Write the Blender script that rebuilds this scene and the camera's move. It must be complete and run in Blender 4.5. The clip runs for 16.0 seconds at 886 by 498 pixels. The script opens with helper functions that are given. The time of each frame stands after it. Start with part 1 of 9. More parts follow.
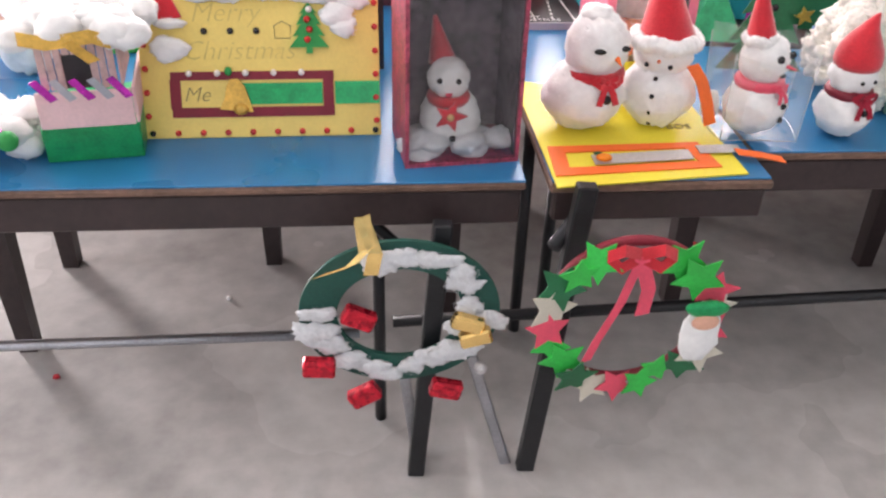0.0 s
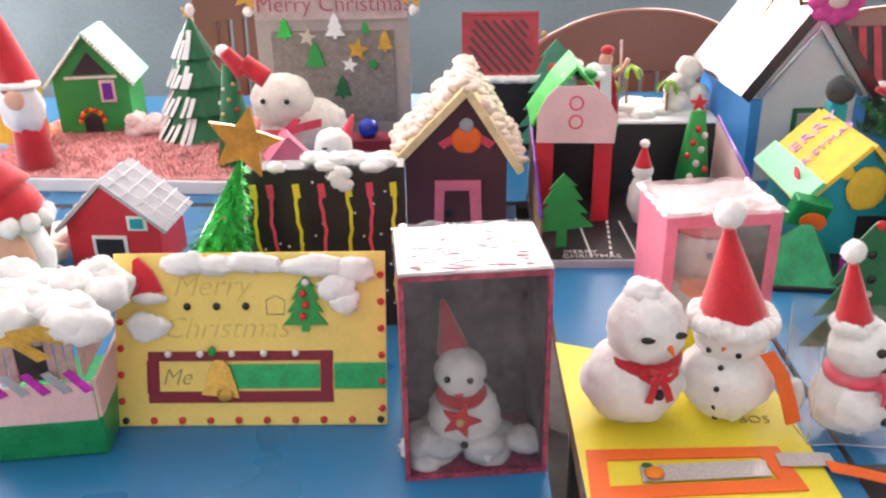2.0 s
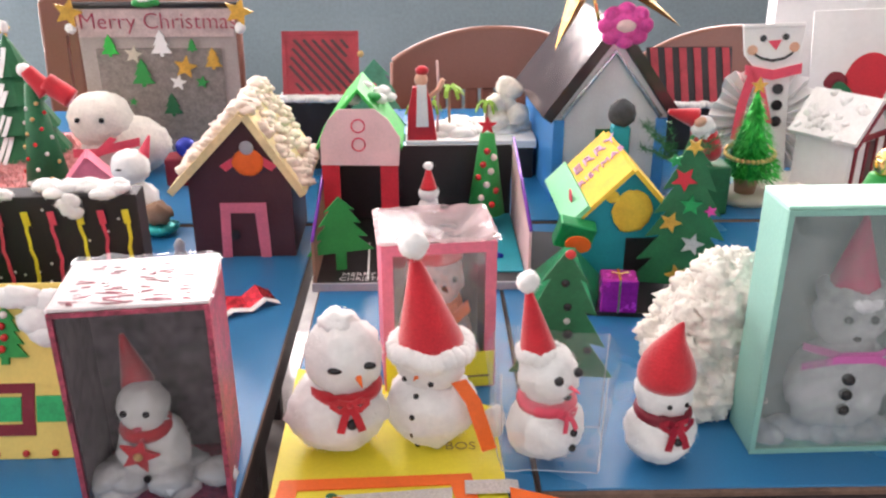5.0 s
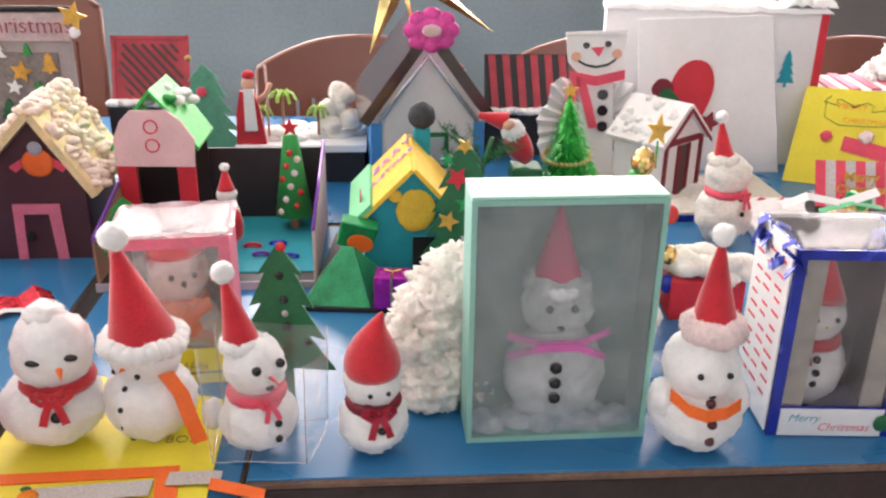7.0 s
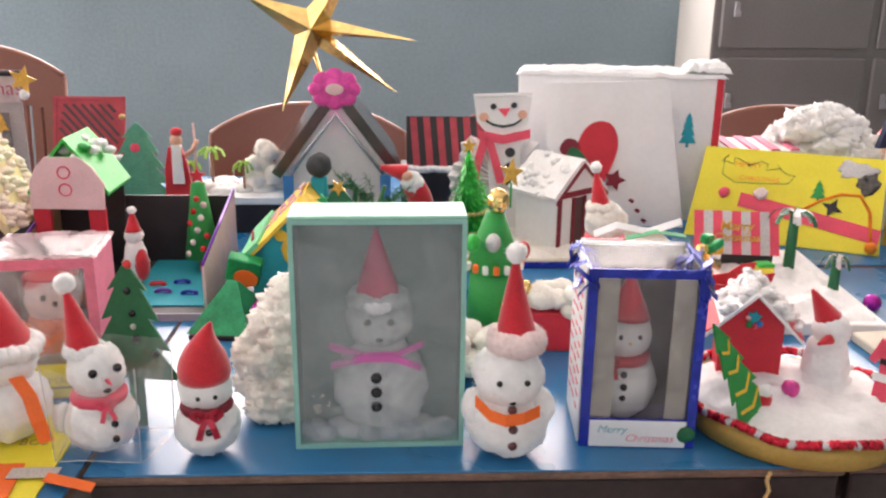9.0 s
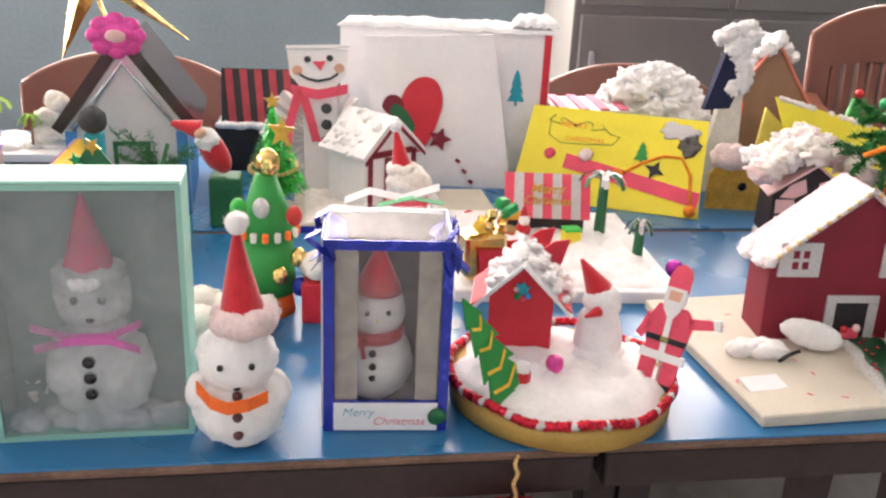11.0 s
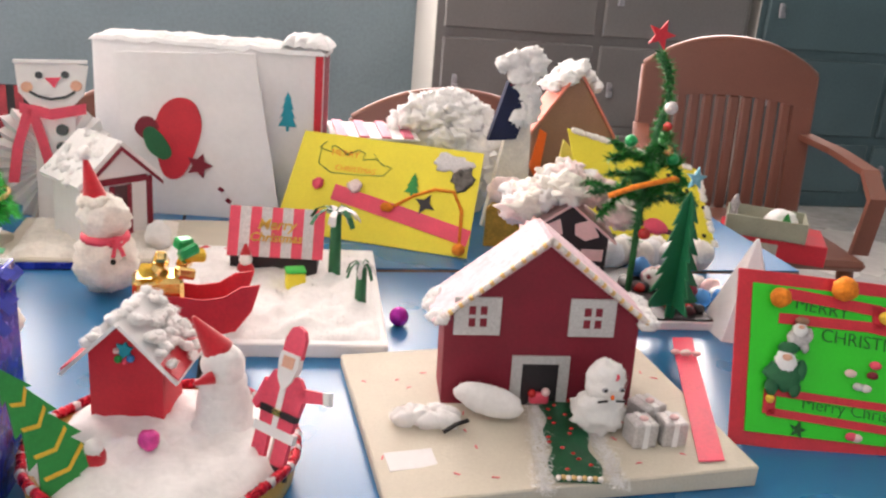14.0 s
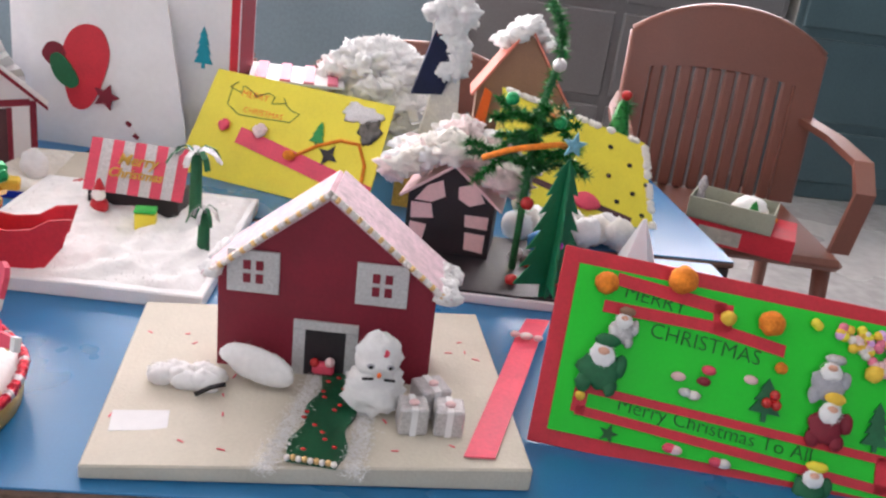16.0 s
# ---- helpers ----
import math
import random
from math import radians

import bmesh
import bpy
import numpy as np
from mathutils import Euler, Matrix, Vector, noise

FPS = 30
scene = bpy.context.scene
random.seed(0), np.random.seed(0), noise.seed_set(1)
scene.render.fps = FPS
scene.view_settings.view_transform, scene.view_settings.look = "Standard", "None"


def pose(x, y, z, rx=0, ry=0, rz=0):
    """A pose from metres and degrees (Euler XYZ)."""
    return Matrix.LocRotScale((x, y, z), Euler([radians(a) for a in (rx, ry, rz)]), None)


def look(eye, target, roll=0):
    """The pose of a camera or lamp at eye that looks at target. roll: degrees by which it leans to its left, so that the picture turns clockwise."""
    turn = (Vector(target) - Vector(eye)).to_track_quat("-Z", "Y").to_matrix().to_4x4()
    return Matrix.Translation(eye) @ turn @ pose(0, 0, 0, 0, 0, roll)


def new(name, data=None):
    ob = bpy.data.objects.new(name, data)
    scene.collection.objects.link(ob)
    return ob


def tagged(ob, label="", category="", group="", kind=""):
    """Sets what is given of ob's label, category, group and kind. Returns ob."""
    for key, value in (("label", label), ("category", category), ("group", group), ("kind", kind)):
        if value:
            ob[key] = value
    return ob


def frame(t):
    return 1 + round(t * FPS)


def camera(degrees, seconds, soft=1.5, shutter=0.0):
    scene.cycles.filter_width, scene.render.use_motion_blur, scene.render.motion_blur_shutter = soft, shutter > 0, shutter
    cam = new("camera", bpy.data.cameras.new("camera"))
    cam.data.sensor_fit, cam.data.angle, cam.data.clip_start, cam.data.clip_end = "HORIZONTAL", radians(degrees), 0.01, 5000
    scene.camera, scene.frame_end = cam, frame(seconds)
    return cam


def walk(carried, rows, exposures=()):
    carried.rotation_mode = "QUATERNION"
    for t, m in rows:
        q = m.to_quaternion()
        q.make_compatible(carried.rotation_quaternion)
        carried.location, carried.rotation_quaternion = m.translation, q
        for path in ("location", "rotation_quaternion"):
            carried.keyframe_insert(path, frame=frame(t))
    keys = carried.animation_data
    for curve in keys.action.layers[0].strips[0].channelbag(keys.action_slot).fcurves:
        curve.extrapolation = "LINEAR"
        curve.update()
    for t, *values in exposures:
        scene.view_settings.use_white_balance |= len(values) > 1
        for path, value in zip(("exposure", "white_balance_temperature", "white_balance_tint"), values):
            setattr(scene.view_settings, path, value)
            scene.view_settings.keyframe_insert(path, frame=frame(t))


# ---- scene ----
cam = camera(54.0, 16.0, soft=2.3)
PATH = [
    (0, (2.89, 0.474, 1.028), (3.055, 2.138, -0.069), 1.8),
    (0.5, (2.913, 0.509, 1.05), (3.051, 2.211, 0.01), 1.4),
    (1, (2.949, 0.611, 1.065), (3.041, 2.372, 0.121), 0.8),
    (1.5, (2.99, 0.717, 1.084), (3.031, 2.524, 0.227), 0.2),
    (2, (3.008, 0.728, 1.097), (2.938, 2.553, 0.282), -1.1),
    (2.5, (3.05, 0.7, 1.113), (2.918, 2.516, 0.286), -1.4),
    (3, (3.1, 0.678, 1.138), (2.978, 2.494, 0.309), -0.9),
    (3.5, (3.156, 0.684, 1.146), (3.068, 2.524, 0.365), -0.7),
    (4, (3.21, 0.718, 1.137), (3.222, 2.551, 0.336), -0.1),
    (4.2, (3.226, 0.743, 1.132), (3.274, 2.574, 0.329), 0.1),
    (6.3, (3.497, 0.707, 1.080), (3.503, 2.544, 0.307), -0.4),
    (6.5, (3.540, 0.702, 1.072), (3.557, 2.55, 0.311), 0.0),
    (7, (3.575, 0.705, 1.101), (3.699, 2.547, 0.333), 0.7),
    (7.5, (3.618, 0.738, 1.115), (3.816, 2.616, 0.456), 1.3),
    (8, (3.672, 0.741, 1.1), (3.849, 2.67, 0.603), 0.6),
    (8.5, (3.738, 0.641, 1.087), (3.822, 2.565, 0.548), 0.6),
    (9, (3.799, 0.572, 1.07), (3.888, 2.48, 0.477), 0.7),
    (9.5, (3.85, 0.571, 1.064), (4.041, 2.458, 0.428), 0.9),
    (9.7, (3.874, 0.585, 1.061), (4.102, 2.459, 0.401), 0.8),
    (11.8, (4.132, 0.657, 1.06), (4.447, 2.504, 0.361), 3.2),
    (12, (4.174, 0.643, 1.061), (4.469, 2.489, 0.351), 3.5),
    (12.5, (4.263, 0.615, 1.063), (4.583, 2.453, 0.341), 5.2),
    (13, (4.317, 0.669, 1.07), (4.722, 2.496, 0.365), 5.1),
    (13.5, (4.356, 0.724, 1.067), (4.8, 2.555, 0.397), 5.1),
    (14, (4.421, 0.742, 1.072), (4.844, 2.59, 0.436), 4.8),
    (14.5, (4.532, 0.727, 1.074), (4.873, 2.59, 0.431), 6.4),
    (15, (4.633, 0.707, 1.068), (4.929, 2.57, 0.404), 8.1),
    (15.5, (4.697, 0.737, 1.058), (4.938, 2.598, 0.367), 6.9),
    (16, (4.781, 0.796, 1.057), (5.038, 2.643, 0.333), 8.1),
]
walk(cam, [(t, look(eye, target, roll)) for t, eye, target, roll in PATH], [(0, 0.45, 6550, 10), (0.6, 0.4, 6610, 10), (1.6, 0.25, 6710, 10), (4.2, 0.24, 6712, 10), (6.5, 0.3, 6850, 10), (7.0, 0.24, 6833, 10), (7.6, 0.05, 6813, 10), (8.0, -0.1, 6800, 10), (8.7, 0.05, 6870, 10), (9.5, 0.24, 6950, 10), (12.0, 0.33, 7050, 10), (12.6, 0.34, 7065, 10), (13.2, 0.25, 7080, 10), (14.0, 0.16, 7100, 10), (15.0, 0.04, 6750, 10), (16.0, 0.1, 6350, 10)])

# ---- world and light ----
TOP = 0.5      # height of the table tops
FLOOR = 0.03
world = bpy.data.worlds.new("sky")
scene.world = world
world.use_nodes = True
wn = world.node_tree.nodes
sky = wn.new("ShaderNodeTexSky")
sky.sky_type, sky.sun_disc = "NISHITA", False
sky.sun_elevation, sky.sun_rotation = radians(40), radians(10)
world.node_tree.links.new(sky.outputs[0], wn["Background"].inputs[0])
wn["Background"].inputs[1].default_value = 0.12


def window_light(x, y, z, w, h, face, power, colour=(1.0, 0.918, 0.905)):
    lamp = bpy.data.lights.new("window_light", "AREA")
    lamp.shape, lamp.size, lamp.size_y, lamp.energy, lamp.color = "RECTANGLE", w, h, power, colour
    ob = new("window_light", lamp)
    ob.matrix_world = look((x, y, z), (x + face[0], y + face[1], z + face[2]))
    return ob


BACK_WINDOWS = (2.6, 4.6, 6.6)
FILL_WINDOWS = (1.2, 3.6, 6.0)
for wx in BACK_WINDOWS:
    window_light(wx, 5.08, 1.93, 1.40, 1.25, (0, -1, -0.15), 104, (1.0, 0.895, 0.905))
# unseen windows behind the camera, added to fill the front faces
for wx in FILL_WINDOWS:
    window_light(wx, -2.58, 1.9, 1.5, 1.3, (0, 1, -0.1), 13)
# low lamp in an added, unseen doorway, brightening the floor under the tables
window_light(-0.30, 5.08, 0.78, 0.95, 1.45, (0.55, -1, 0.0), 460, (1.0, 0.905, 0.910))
# added light from the left, set in an unseen west window
window_light(-1.08, 1.6, 1.8, 1.6, 1.3, (1, 0, -0.1), 62, (1.0, 0.895, 0.905))


# ---- mesh building ----
class Build:
    """Gathers faces for one mesh object."""

    def __init__(self):
        self.v, self.f, self.mi, self.sm, self.mats, self.tag, self.tags = [], [], [], [], [], "", []

    def add(self, verts, faces, mat, M=None, smooth=False):
        n = len(self.v)
        self.v += [tuple(M @ Vector(p)) for p in verts] if M is not None else [tuple(p) for p in verts]
        if mat not in self.mats:
            self.mats.append(mat)
        k = self.mats.index(mat)
        for f in faces:
            self.f.append([n + i for i in f])
            self.mi.append(k)
            self.sm.append(smooth)
            self.tags.append(self.tag)
        return self

    def box(self, c, s, mat, b=0.0, M=None):
        """A box of size s about c, with chamfered edges of width b."""
        hx, hy, hz = s[0] / 2, s[1] / 2, s[2] / 2
        b = min(b, hx * 0.9, hy * 0.9, hz * 0.9)
        if b <= 0:
            vs = [(c[0] + i * hx, c[1] + j * hy, c[2] + k * hz) for i in (-1, 1) for j in (-1, 1) for k in (-1, 1)]
            fs = [(0, 1, 3, 2), (4, 6, 7, 5), (0, 4, 5, 1), (2, 3, 7, 6), (0, 2, 6, 4), (1, 5, 7, 3)]
            return self.add(vs, fs, mat, M)
        vs, at = [], {}
        for i in (-1, 1):
            for j in (-1, 1):
                for k in (-1, 1):
                    for a in range(3):
                        p = [hx - b, hy - b, hz - b]
                        p[a] += b
                        at[i, j, k, a] = len(vs)
                        vs.append((c[0] + i * p[0], c[1] + j * p[1], c[2] + k * p[2]))
        fs = []
        for s_ in (-1, 1):
            for a in range(3):
                o = [x for x in range(3) if x != a]
                q = []
                for u, w in ((-1, -1), (1, -1), (1, 1), (-1, 1)):
                    d = [0, 0, 0]
                    d[a], d[o[0]], d[o[1]] = s_, u, w
                    q.append(at[d[0], d[1], d[2], a])
                fs.append(q)
        for a in range(3):
            o = [x for x in range(3) if x != a]
            for u in (-1, 1):
                for w in (-1, 1):
                    d, e = [0, 0, 0], [0, 0, 0]
                    d[a], d[o[0]], d[o[1]] = -1, u, w
                    e[a], e[o[0]], e[o[1]] = 1, u, w
                    fs.append([at[(*d, o[0])], at[(*d, o[1])], at[(*e, o[1])], at[(*e, o[0])]])
        for i in (-1, 1):
            for j in (-1, 1):
                for k in (-1, 1):
                    fs.append([at[i, j, k, 0], at[i, j, k, 1], at[i, j, k, 2]])
        return self.add(vs, fs, mat, M)

    def card(self, poly, depth, mat, M=None, y=0.0):
        """A flat shape in the x-z plane, its back at y and its front depth nearer."""
        n = len(poly)
        vs = [(p[0], y - depth, p[1]) for p in poly] + [(p[0], y, p[1]) for p in poly]
        fs = [list(range(n)), list(range(2 * n - 1, n - 1, -1))]
        fs += [[i, n + i, n + (i + 1) % n, (i + 1) % n] for i in range(n)]
        return self.add(vs, fs, mat, M)

    def lathe(self, prof, mat, M=None, seg=20, smooth=True):
        vs, fs = [], []
        for r, z in prof:
            vs += [(r * math.cos(a * math.tau / seg), r * math.sin(a * math.tau / seg), z) for a in range(seg)]
        for i in range(len(prof) - 1):
            for a in range(seg):
                b = (a + 1) % seg
                fs.append([i * seg + a, i * seg + b, (i + 1) * seg + b, (i + 1) * seg + a])
        fs += [list(range(seg))[::-1], [(len(prof) - 1) * seg + a for a in range(seg)]]
        return self.add(vs, fs, mat, M, smooth)

    def ball(self, c, r, mat, rough=0.0, freq=30.0, seg=16, ring=10, M=None):
        """An ellipsoid; rough: how far its skin wanders, as a share of its size."""
        r = (r, r, r) if isinstance(r, (int, float)) else r
        vs, fs = [], []
        off = Vector((random.uniform(0, 9), random.uniform(0, 9), random.uniform(0, 9)))
        for i in range(ring + 1):
            th = math.pi * i / ring
            for a in range(seg):
                ph = math.tau * a / seg
                d = Vector((math.sin(th) * math.cos(ph), math.sin(th) * math.sin(ph), math.cos(th)))
                k = 1.0
                if rough:
                    p = Vector((d.x * r[0], d.y * r[1], d.z * r[2])) * freq + off
                    k += rough * (noise.noise(p) + 0.6 * noise.noise(p * 2.3) + 0.5 * noise.noise(p * 5.1) + 0.3 * noise.noise(p * 11.0))
                vs.append((c[0] + d.x * r[0] * k, c[1] + d.y * r[1] * k, c[2] + d.z * r[2] * k))
        for i in range(ring):
            for a in range(seg):
                b = (a + 1) % seg
                fs.append([i * seg + a, i * seg + seg + a, i * seg + seg + b, i * seg + b])
        self.add(vs, fs, mat, M, True)
        if rough >= 0.06 and mat.name.startswith("cotton"):
            size = min(r)
            fv, ff = [], []
            for k in range(int(min(1100, 80 + 640 * (size / 0.04)))):
                z = random.uniform(-1, 1)
                a = random.uniform(0, math.tau)
                q = math.sqrt(1 - z * z)
                d = Vector((q * math.cos(a), q * math.sin(a), z))
                p = Vector((c[0] + d.x * r[0] * 0.97, c[1] + d.y * r[1] * 0.97, c[2] + d.z * r[2] * 0.97))
                side = Vector((random.uniform(-1, 1), random.uniform(-1, 1), random.uniform(-1, 1)))
                tip = p + (d + side * 0.9).normalized() * random.uniform(0.0018, 0.0036 + 0.07 * size)
                w = side.cross(d).normalized() * random.uniform(0.0002, 0.00045)
                i = len(fv)
                fv += [p - w, p + w, tip]
                ff.append((i, i + 1, i + 2))
            self.add(fv, ff, mat, M)
        return self

    def tube(self, pts, r, mat, M=None, seg=8):
        """A round bar along points; r may be a list."""
        pts = [Vector(p) for p in pts]
        rs = r if isinstance(r, (list, tuple)) else [r] * len(pts)
        vs, fs = [], []
        for i, p in enumerate(pts):
            d = (pts[min(i + 1, len(pts) - 1)] - pts[max(i - 1, 0)]).normalized()
            u = d.cross(Vector((0, 0, 1)) if abs(d.z) < 0.95 else Vector((0, 1, 0))).normalized()
            w = d.cross(u)
            vs += [p + (u * math.cos(a * math.tau / seg) + w * math.sin(a * math.tau / seg)) * rs[i] for a in range(seg)]
        for i in range(len(pts) - 1):
            for a in range(seg):
                b = (a + 1) % seg
                fs.append([i * seg + a, i * seg + b, i * seg + seg + b, i * seg + seg + a])
        fs += [list(range(seg))[::-1], [(len(pts) - 1) * seg + a for a in range(seg)]]
        return self.add(vs, fs, mat, M, True)

    def ribbon(self, pts, w, across, mat, thick=0.0012, M=None):
        """A flat band of width w along points, its width lying along across."""
        pts, ac = [Vector(p) for p in pts], Vector(across).normalized()
        vs, fs = [], []
        for i, p in enumerate(pts):
            d = (pts[min(i + 1, len(pts) - 1)] - pts[max(i - 1, 0)]).normalized()
            nrm = d.cross(ac).normalized() * thick / 2
            vs += [p - ac * w / 2 - nrm, p + ac * w / 2 - nrm, p + ac * w / 2 + nrm, p - ac * w / 2 + nrm]
        for i in range(len(pts) - 1):
            for a in range(4):
                b = (a + 1) % 4
                fs.append([i * 4 + a, i * 4 + b, i * 4 + 4 + b, i * 4 + 4 + a])
        e = 4 * (len(pts) - 1)
        fs += [[3, 2, 1, 0], [e, e + 1, e + 2, e + 3]]
        return self.add(vs, fs, mat, M)

    def put(self, name, parent=None, label="", M=None):
        me = bpy.data.meshes.new(name)
        me.from_pydata(self.v, [], self.f)
        for m in self.mats:
            me.materials.append(m)
        me.polygons.foreach_set("material_index", self.mi)
        me.polygons.foreach_set("use_smooth", self.sm)
        me.update()
        fix = bmesh.new()
        fix.from_mesh(me)
        bmesh.ops.recalc_face_normals(fix, faces=fix.faces)
        fix.to_mesh(me)
        fix.free()
        ob = new(name, me)
        if parent is not None:
            ob.parent = parent
        if M is not None:
            ob.matrix_basis = M
        if label:
            tagged(ob, label)
        return ob


def thing(name, x, y, z=TOP, rz=0.0, label="", cat="", group="", rx=0.0, ry=0.0):
    ob = new(name)
    ob.empty_display_size = 0.02
    ob.matrix_basis = pose(x, y, z, rx, ry, rz)
    return tagged(ob, label, cat, group)


def single(build, name, x, y, z=TOP, rz=0.0, label="", cat="", group="", kind="", rx=0.0, ry=0.0):
    return tagged(build.put(name, None, "", pose(x, y, z, rx, ry, rz)), label, cat, group, kind)


def split_figure(build, name, x, y, z=TOP, rz=0.0, label="", cat="", group="", ry=0.0):
    """A figure whose tagged pieces become parts: body, head, hat, each eye and button."""
    t = thing(name, x, y, z, rz, label, cat, group, ry=ry)
    for key in dict.fromkeys(build.tags):
        g, at = Build(), {}
        for f, mi, sm, tg in zip(build.f, build.mi, build.sm, build.tags):
            if tg != key:
                continue
            for i in f:
                if i not in at:
                    at[i] = len(g.v)
                    g.v.append(build.v[i])
            m = build.mats[mi]
            if m not in g.mats:
                g.mats.append(m)
            g.f.append([at[i] for i in f])
            g.mi.append(g.mats.index(m))
            g.sm.append(sm)
        part(key.split("#")[0], g, t)
    return t


def part(name, build, parent, label=""):
    return build.put(name, parent, label)


def lettering(name, body, size, mat, parent, M, thick=0.0004, shear=0.0, bold=-0.016):
    """Words in the built-in font as a thin mesh, lying in the x-z plane and facing -y."""
    cu = bpy.data.curves.new("words", "FONT")
    cu.body, cu.size, cu.extrude, cu.align_x, cu.align_y, cu.shear = body, size, thick, "CENTER", "CENTER", shear
    cu.resolution_u = 3
    cu.offset = size * bold
    tmp = bpy.data.objects.new("words", cu)
    scene.collection.objects.link(tmp)
    bpy.context.view_layer.update()
    me = bpy.data.meshes.new_from_object(tmp.evaluated_get(bpy.context.evaluated_depsgraph_get()))
    bpy.data.objects.remove(tmp)
    bpy.data.curves.remove(cu)
    me.materials.clear()
    me.materials.append(mat)
    ob = new(name, me)
    ob.parent = parent
    ob.matrix_basis = M @ pose(0, 0, 0, 90, 0, 0)
    return ob


def star_poly(r, k=0.42, n=5, turn=0.0, cx=0.0, cz=0.0):
    return [(cx + (r if i % 2 == 0 else r * k) * math.sin(turn + i * math.pi / n), cz + (r if i % 2 == 0 else r * k) * math.cos(turn + i * math.pi / n)) for i in range(2 * n)]


def disc_poly(r, n=14, cx=0.0, cz=0.0, rz=None):
    return [(cx + r * math.cos(i * math.tau / n), cz + (rz or r) * math.sin(i * math.tau / n)) for i in range(n)]


def fir_poly(w, h, tiers=4, stem=0.12):
    """The outline of a fir tree, saw-edged."""
    half = []
    for i in range(tiers):
        f = (i + 1) / tiers
        half.append((w / 2 * (0.25 + 0.75 * f), h * (1 - (1 - stem) * f)))
        if i < tiers - 1:
            half.append((w / 2 * (0.25 + 0.75 * f) * 0.62, h * (1 - (1 - stem) * f) + h * 0.02))
    half += [(w * 0.08, h * stem), (w * 0.08, 0)]
    return [(0, h)] + half + [(-x, z) for x, z in half[::-1]]


# ---- materials ----
def material(name, colour, rough=0.7, metal=0.0, vary=0.12, scale=25.0, bump=0.15, fine=220.0, coat=0.0, sheen=0.0, sub=0.0, emit=0.0):
    """A surface whose colour wanders at two scales, with a fine relief."""
    m = bpy.data.materials.new(name)
    m.use_nodes = True
    nt = m.node_tree
    b = nt.nodes["Principled BSDF"]
    co = nt.nodes.new("ShaderNodeTexCoord")
    big, small = nt.nodes.new("ShaderNodeTexNoise"), nt.nodes.new("ShaderNodeTexNoise")
    big.inputs["Scale"].default_value, small.inputs["Scale"].default_value = scale, fine
    big.inputs["Detail"].default_value = small.inputs["Detail"].default_value = 4
    for n in (big, small):
        nt.links.new(co.outputs["Object"], n.inputs["Vector"])
    mix = nt.nodes.new("ShaderNodeMix")
    mix.data_type = "FLOAT"
    mix.inputs[0].default_value = 0.4
    nt.links.new(big.outputs["Fac"], mix.inputs[2])
    nt.links.new(small.outputs["Fac"], mix.inputs[3])
    ramp = nt.nodes.new("ShaderNodeValToRGB")
    lo, hi = [max(0, c * (1 - 2 * vary)) for c in colour], [min(1, c * (1 + 1.2 * vary) + 0.02 * vary) for c in colour]
    ramp.color_ramp.elements[0].position, ramp.color_ramp.elements[1].position = 0.3, 0.7
    ramp.color_ramp.elements[0].color, ramp.color_ramp.elements[1].color = (*lo, 1), (*hi, 1)
    nt.links.new(mix.outputs[0], ramp.inputs[0])
    nt.links.new(ramp.outputs[0], b.inputs["Base Color"])
    rr = nt.nodes.new("ShaderNodeMapRange")
    rr.inputs["To Min"].default_value, rr.inputs["To Max"].default_value = max(0.03, rough - 0.12), min(1, rough + 0.12)
    nt.links.new(big.outputs["Fac"], rr.inputs["Value"])
    nt.links.new(rr.outputs[0], b.inputs["Roughness"])
    b.inputs["Metallic"].default_value = metal
    b.inputs["Coat Weight"].default_value = coat
    b.inputs["Sheen Weight"].default_value = sheen
    if sub:
        b.inputs["Subsurface Weight"].default_value = sub
        b.inputs["Subsurface Radius"].default_value = (0.01, 0.01, 0.01)
    if bump:
        bp = nt.nodes.new("ShaderNodeBump")
        bp.inputs["Strength"].default_value, bp.inputs["Distance"].default_value = bump, 0.002
        nt.links.new(small.outputs["Fac"], bp.inputs["Height"])
        nt.links.new(bp.outputs[0], b.inputs["Normal"])
    return m


def glitter(name, colour, scale=600.0):
    """Foam or paper strewn with glitter."""
    m = material(name, colour, 0.5, 0.0, 0.2, 40)
    nt = m.node_tree
    b = nt.nodes["Principled BSDF"]
    vo = nt.nodes.new("ShaderNodeTexVoronoi")
    vo.inputs["Scale"].default_value = scale
    nt.links.new(nt.nodes["Texture Coordinate"].outputs["Object"], vo.inputs["Vector"])
    nm = nt.nodes.new("ShaderNodeBump")
    nm.inputs["Strength"].default_value, nm.inputs["Distance"].default_value = 0.7, 0.002
    nt.links.new(vo.outputs["Color"], nm.inputs["Height"])
    nt.links.new(nm.outputs[0], b.inputs["Normal"])
    b.inputs["Roughness"].default_value = 0.3
    for l in list(b.inputs["Roughness"].links):
        nt.links.remove(l)
    b.inputs["Metallic"].default_value = 0.35
    return m


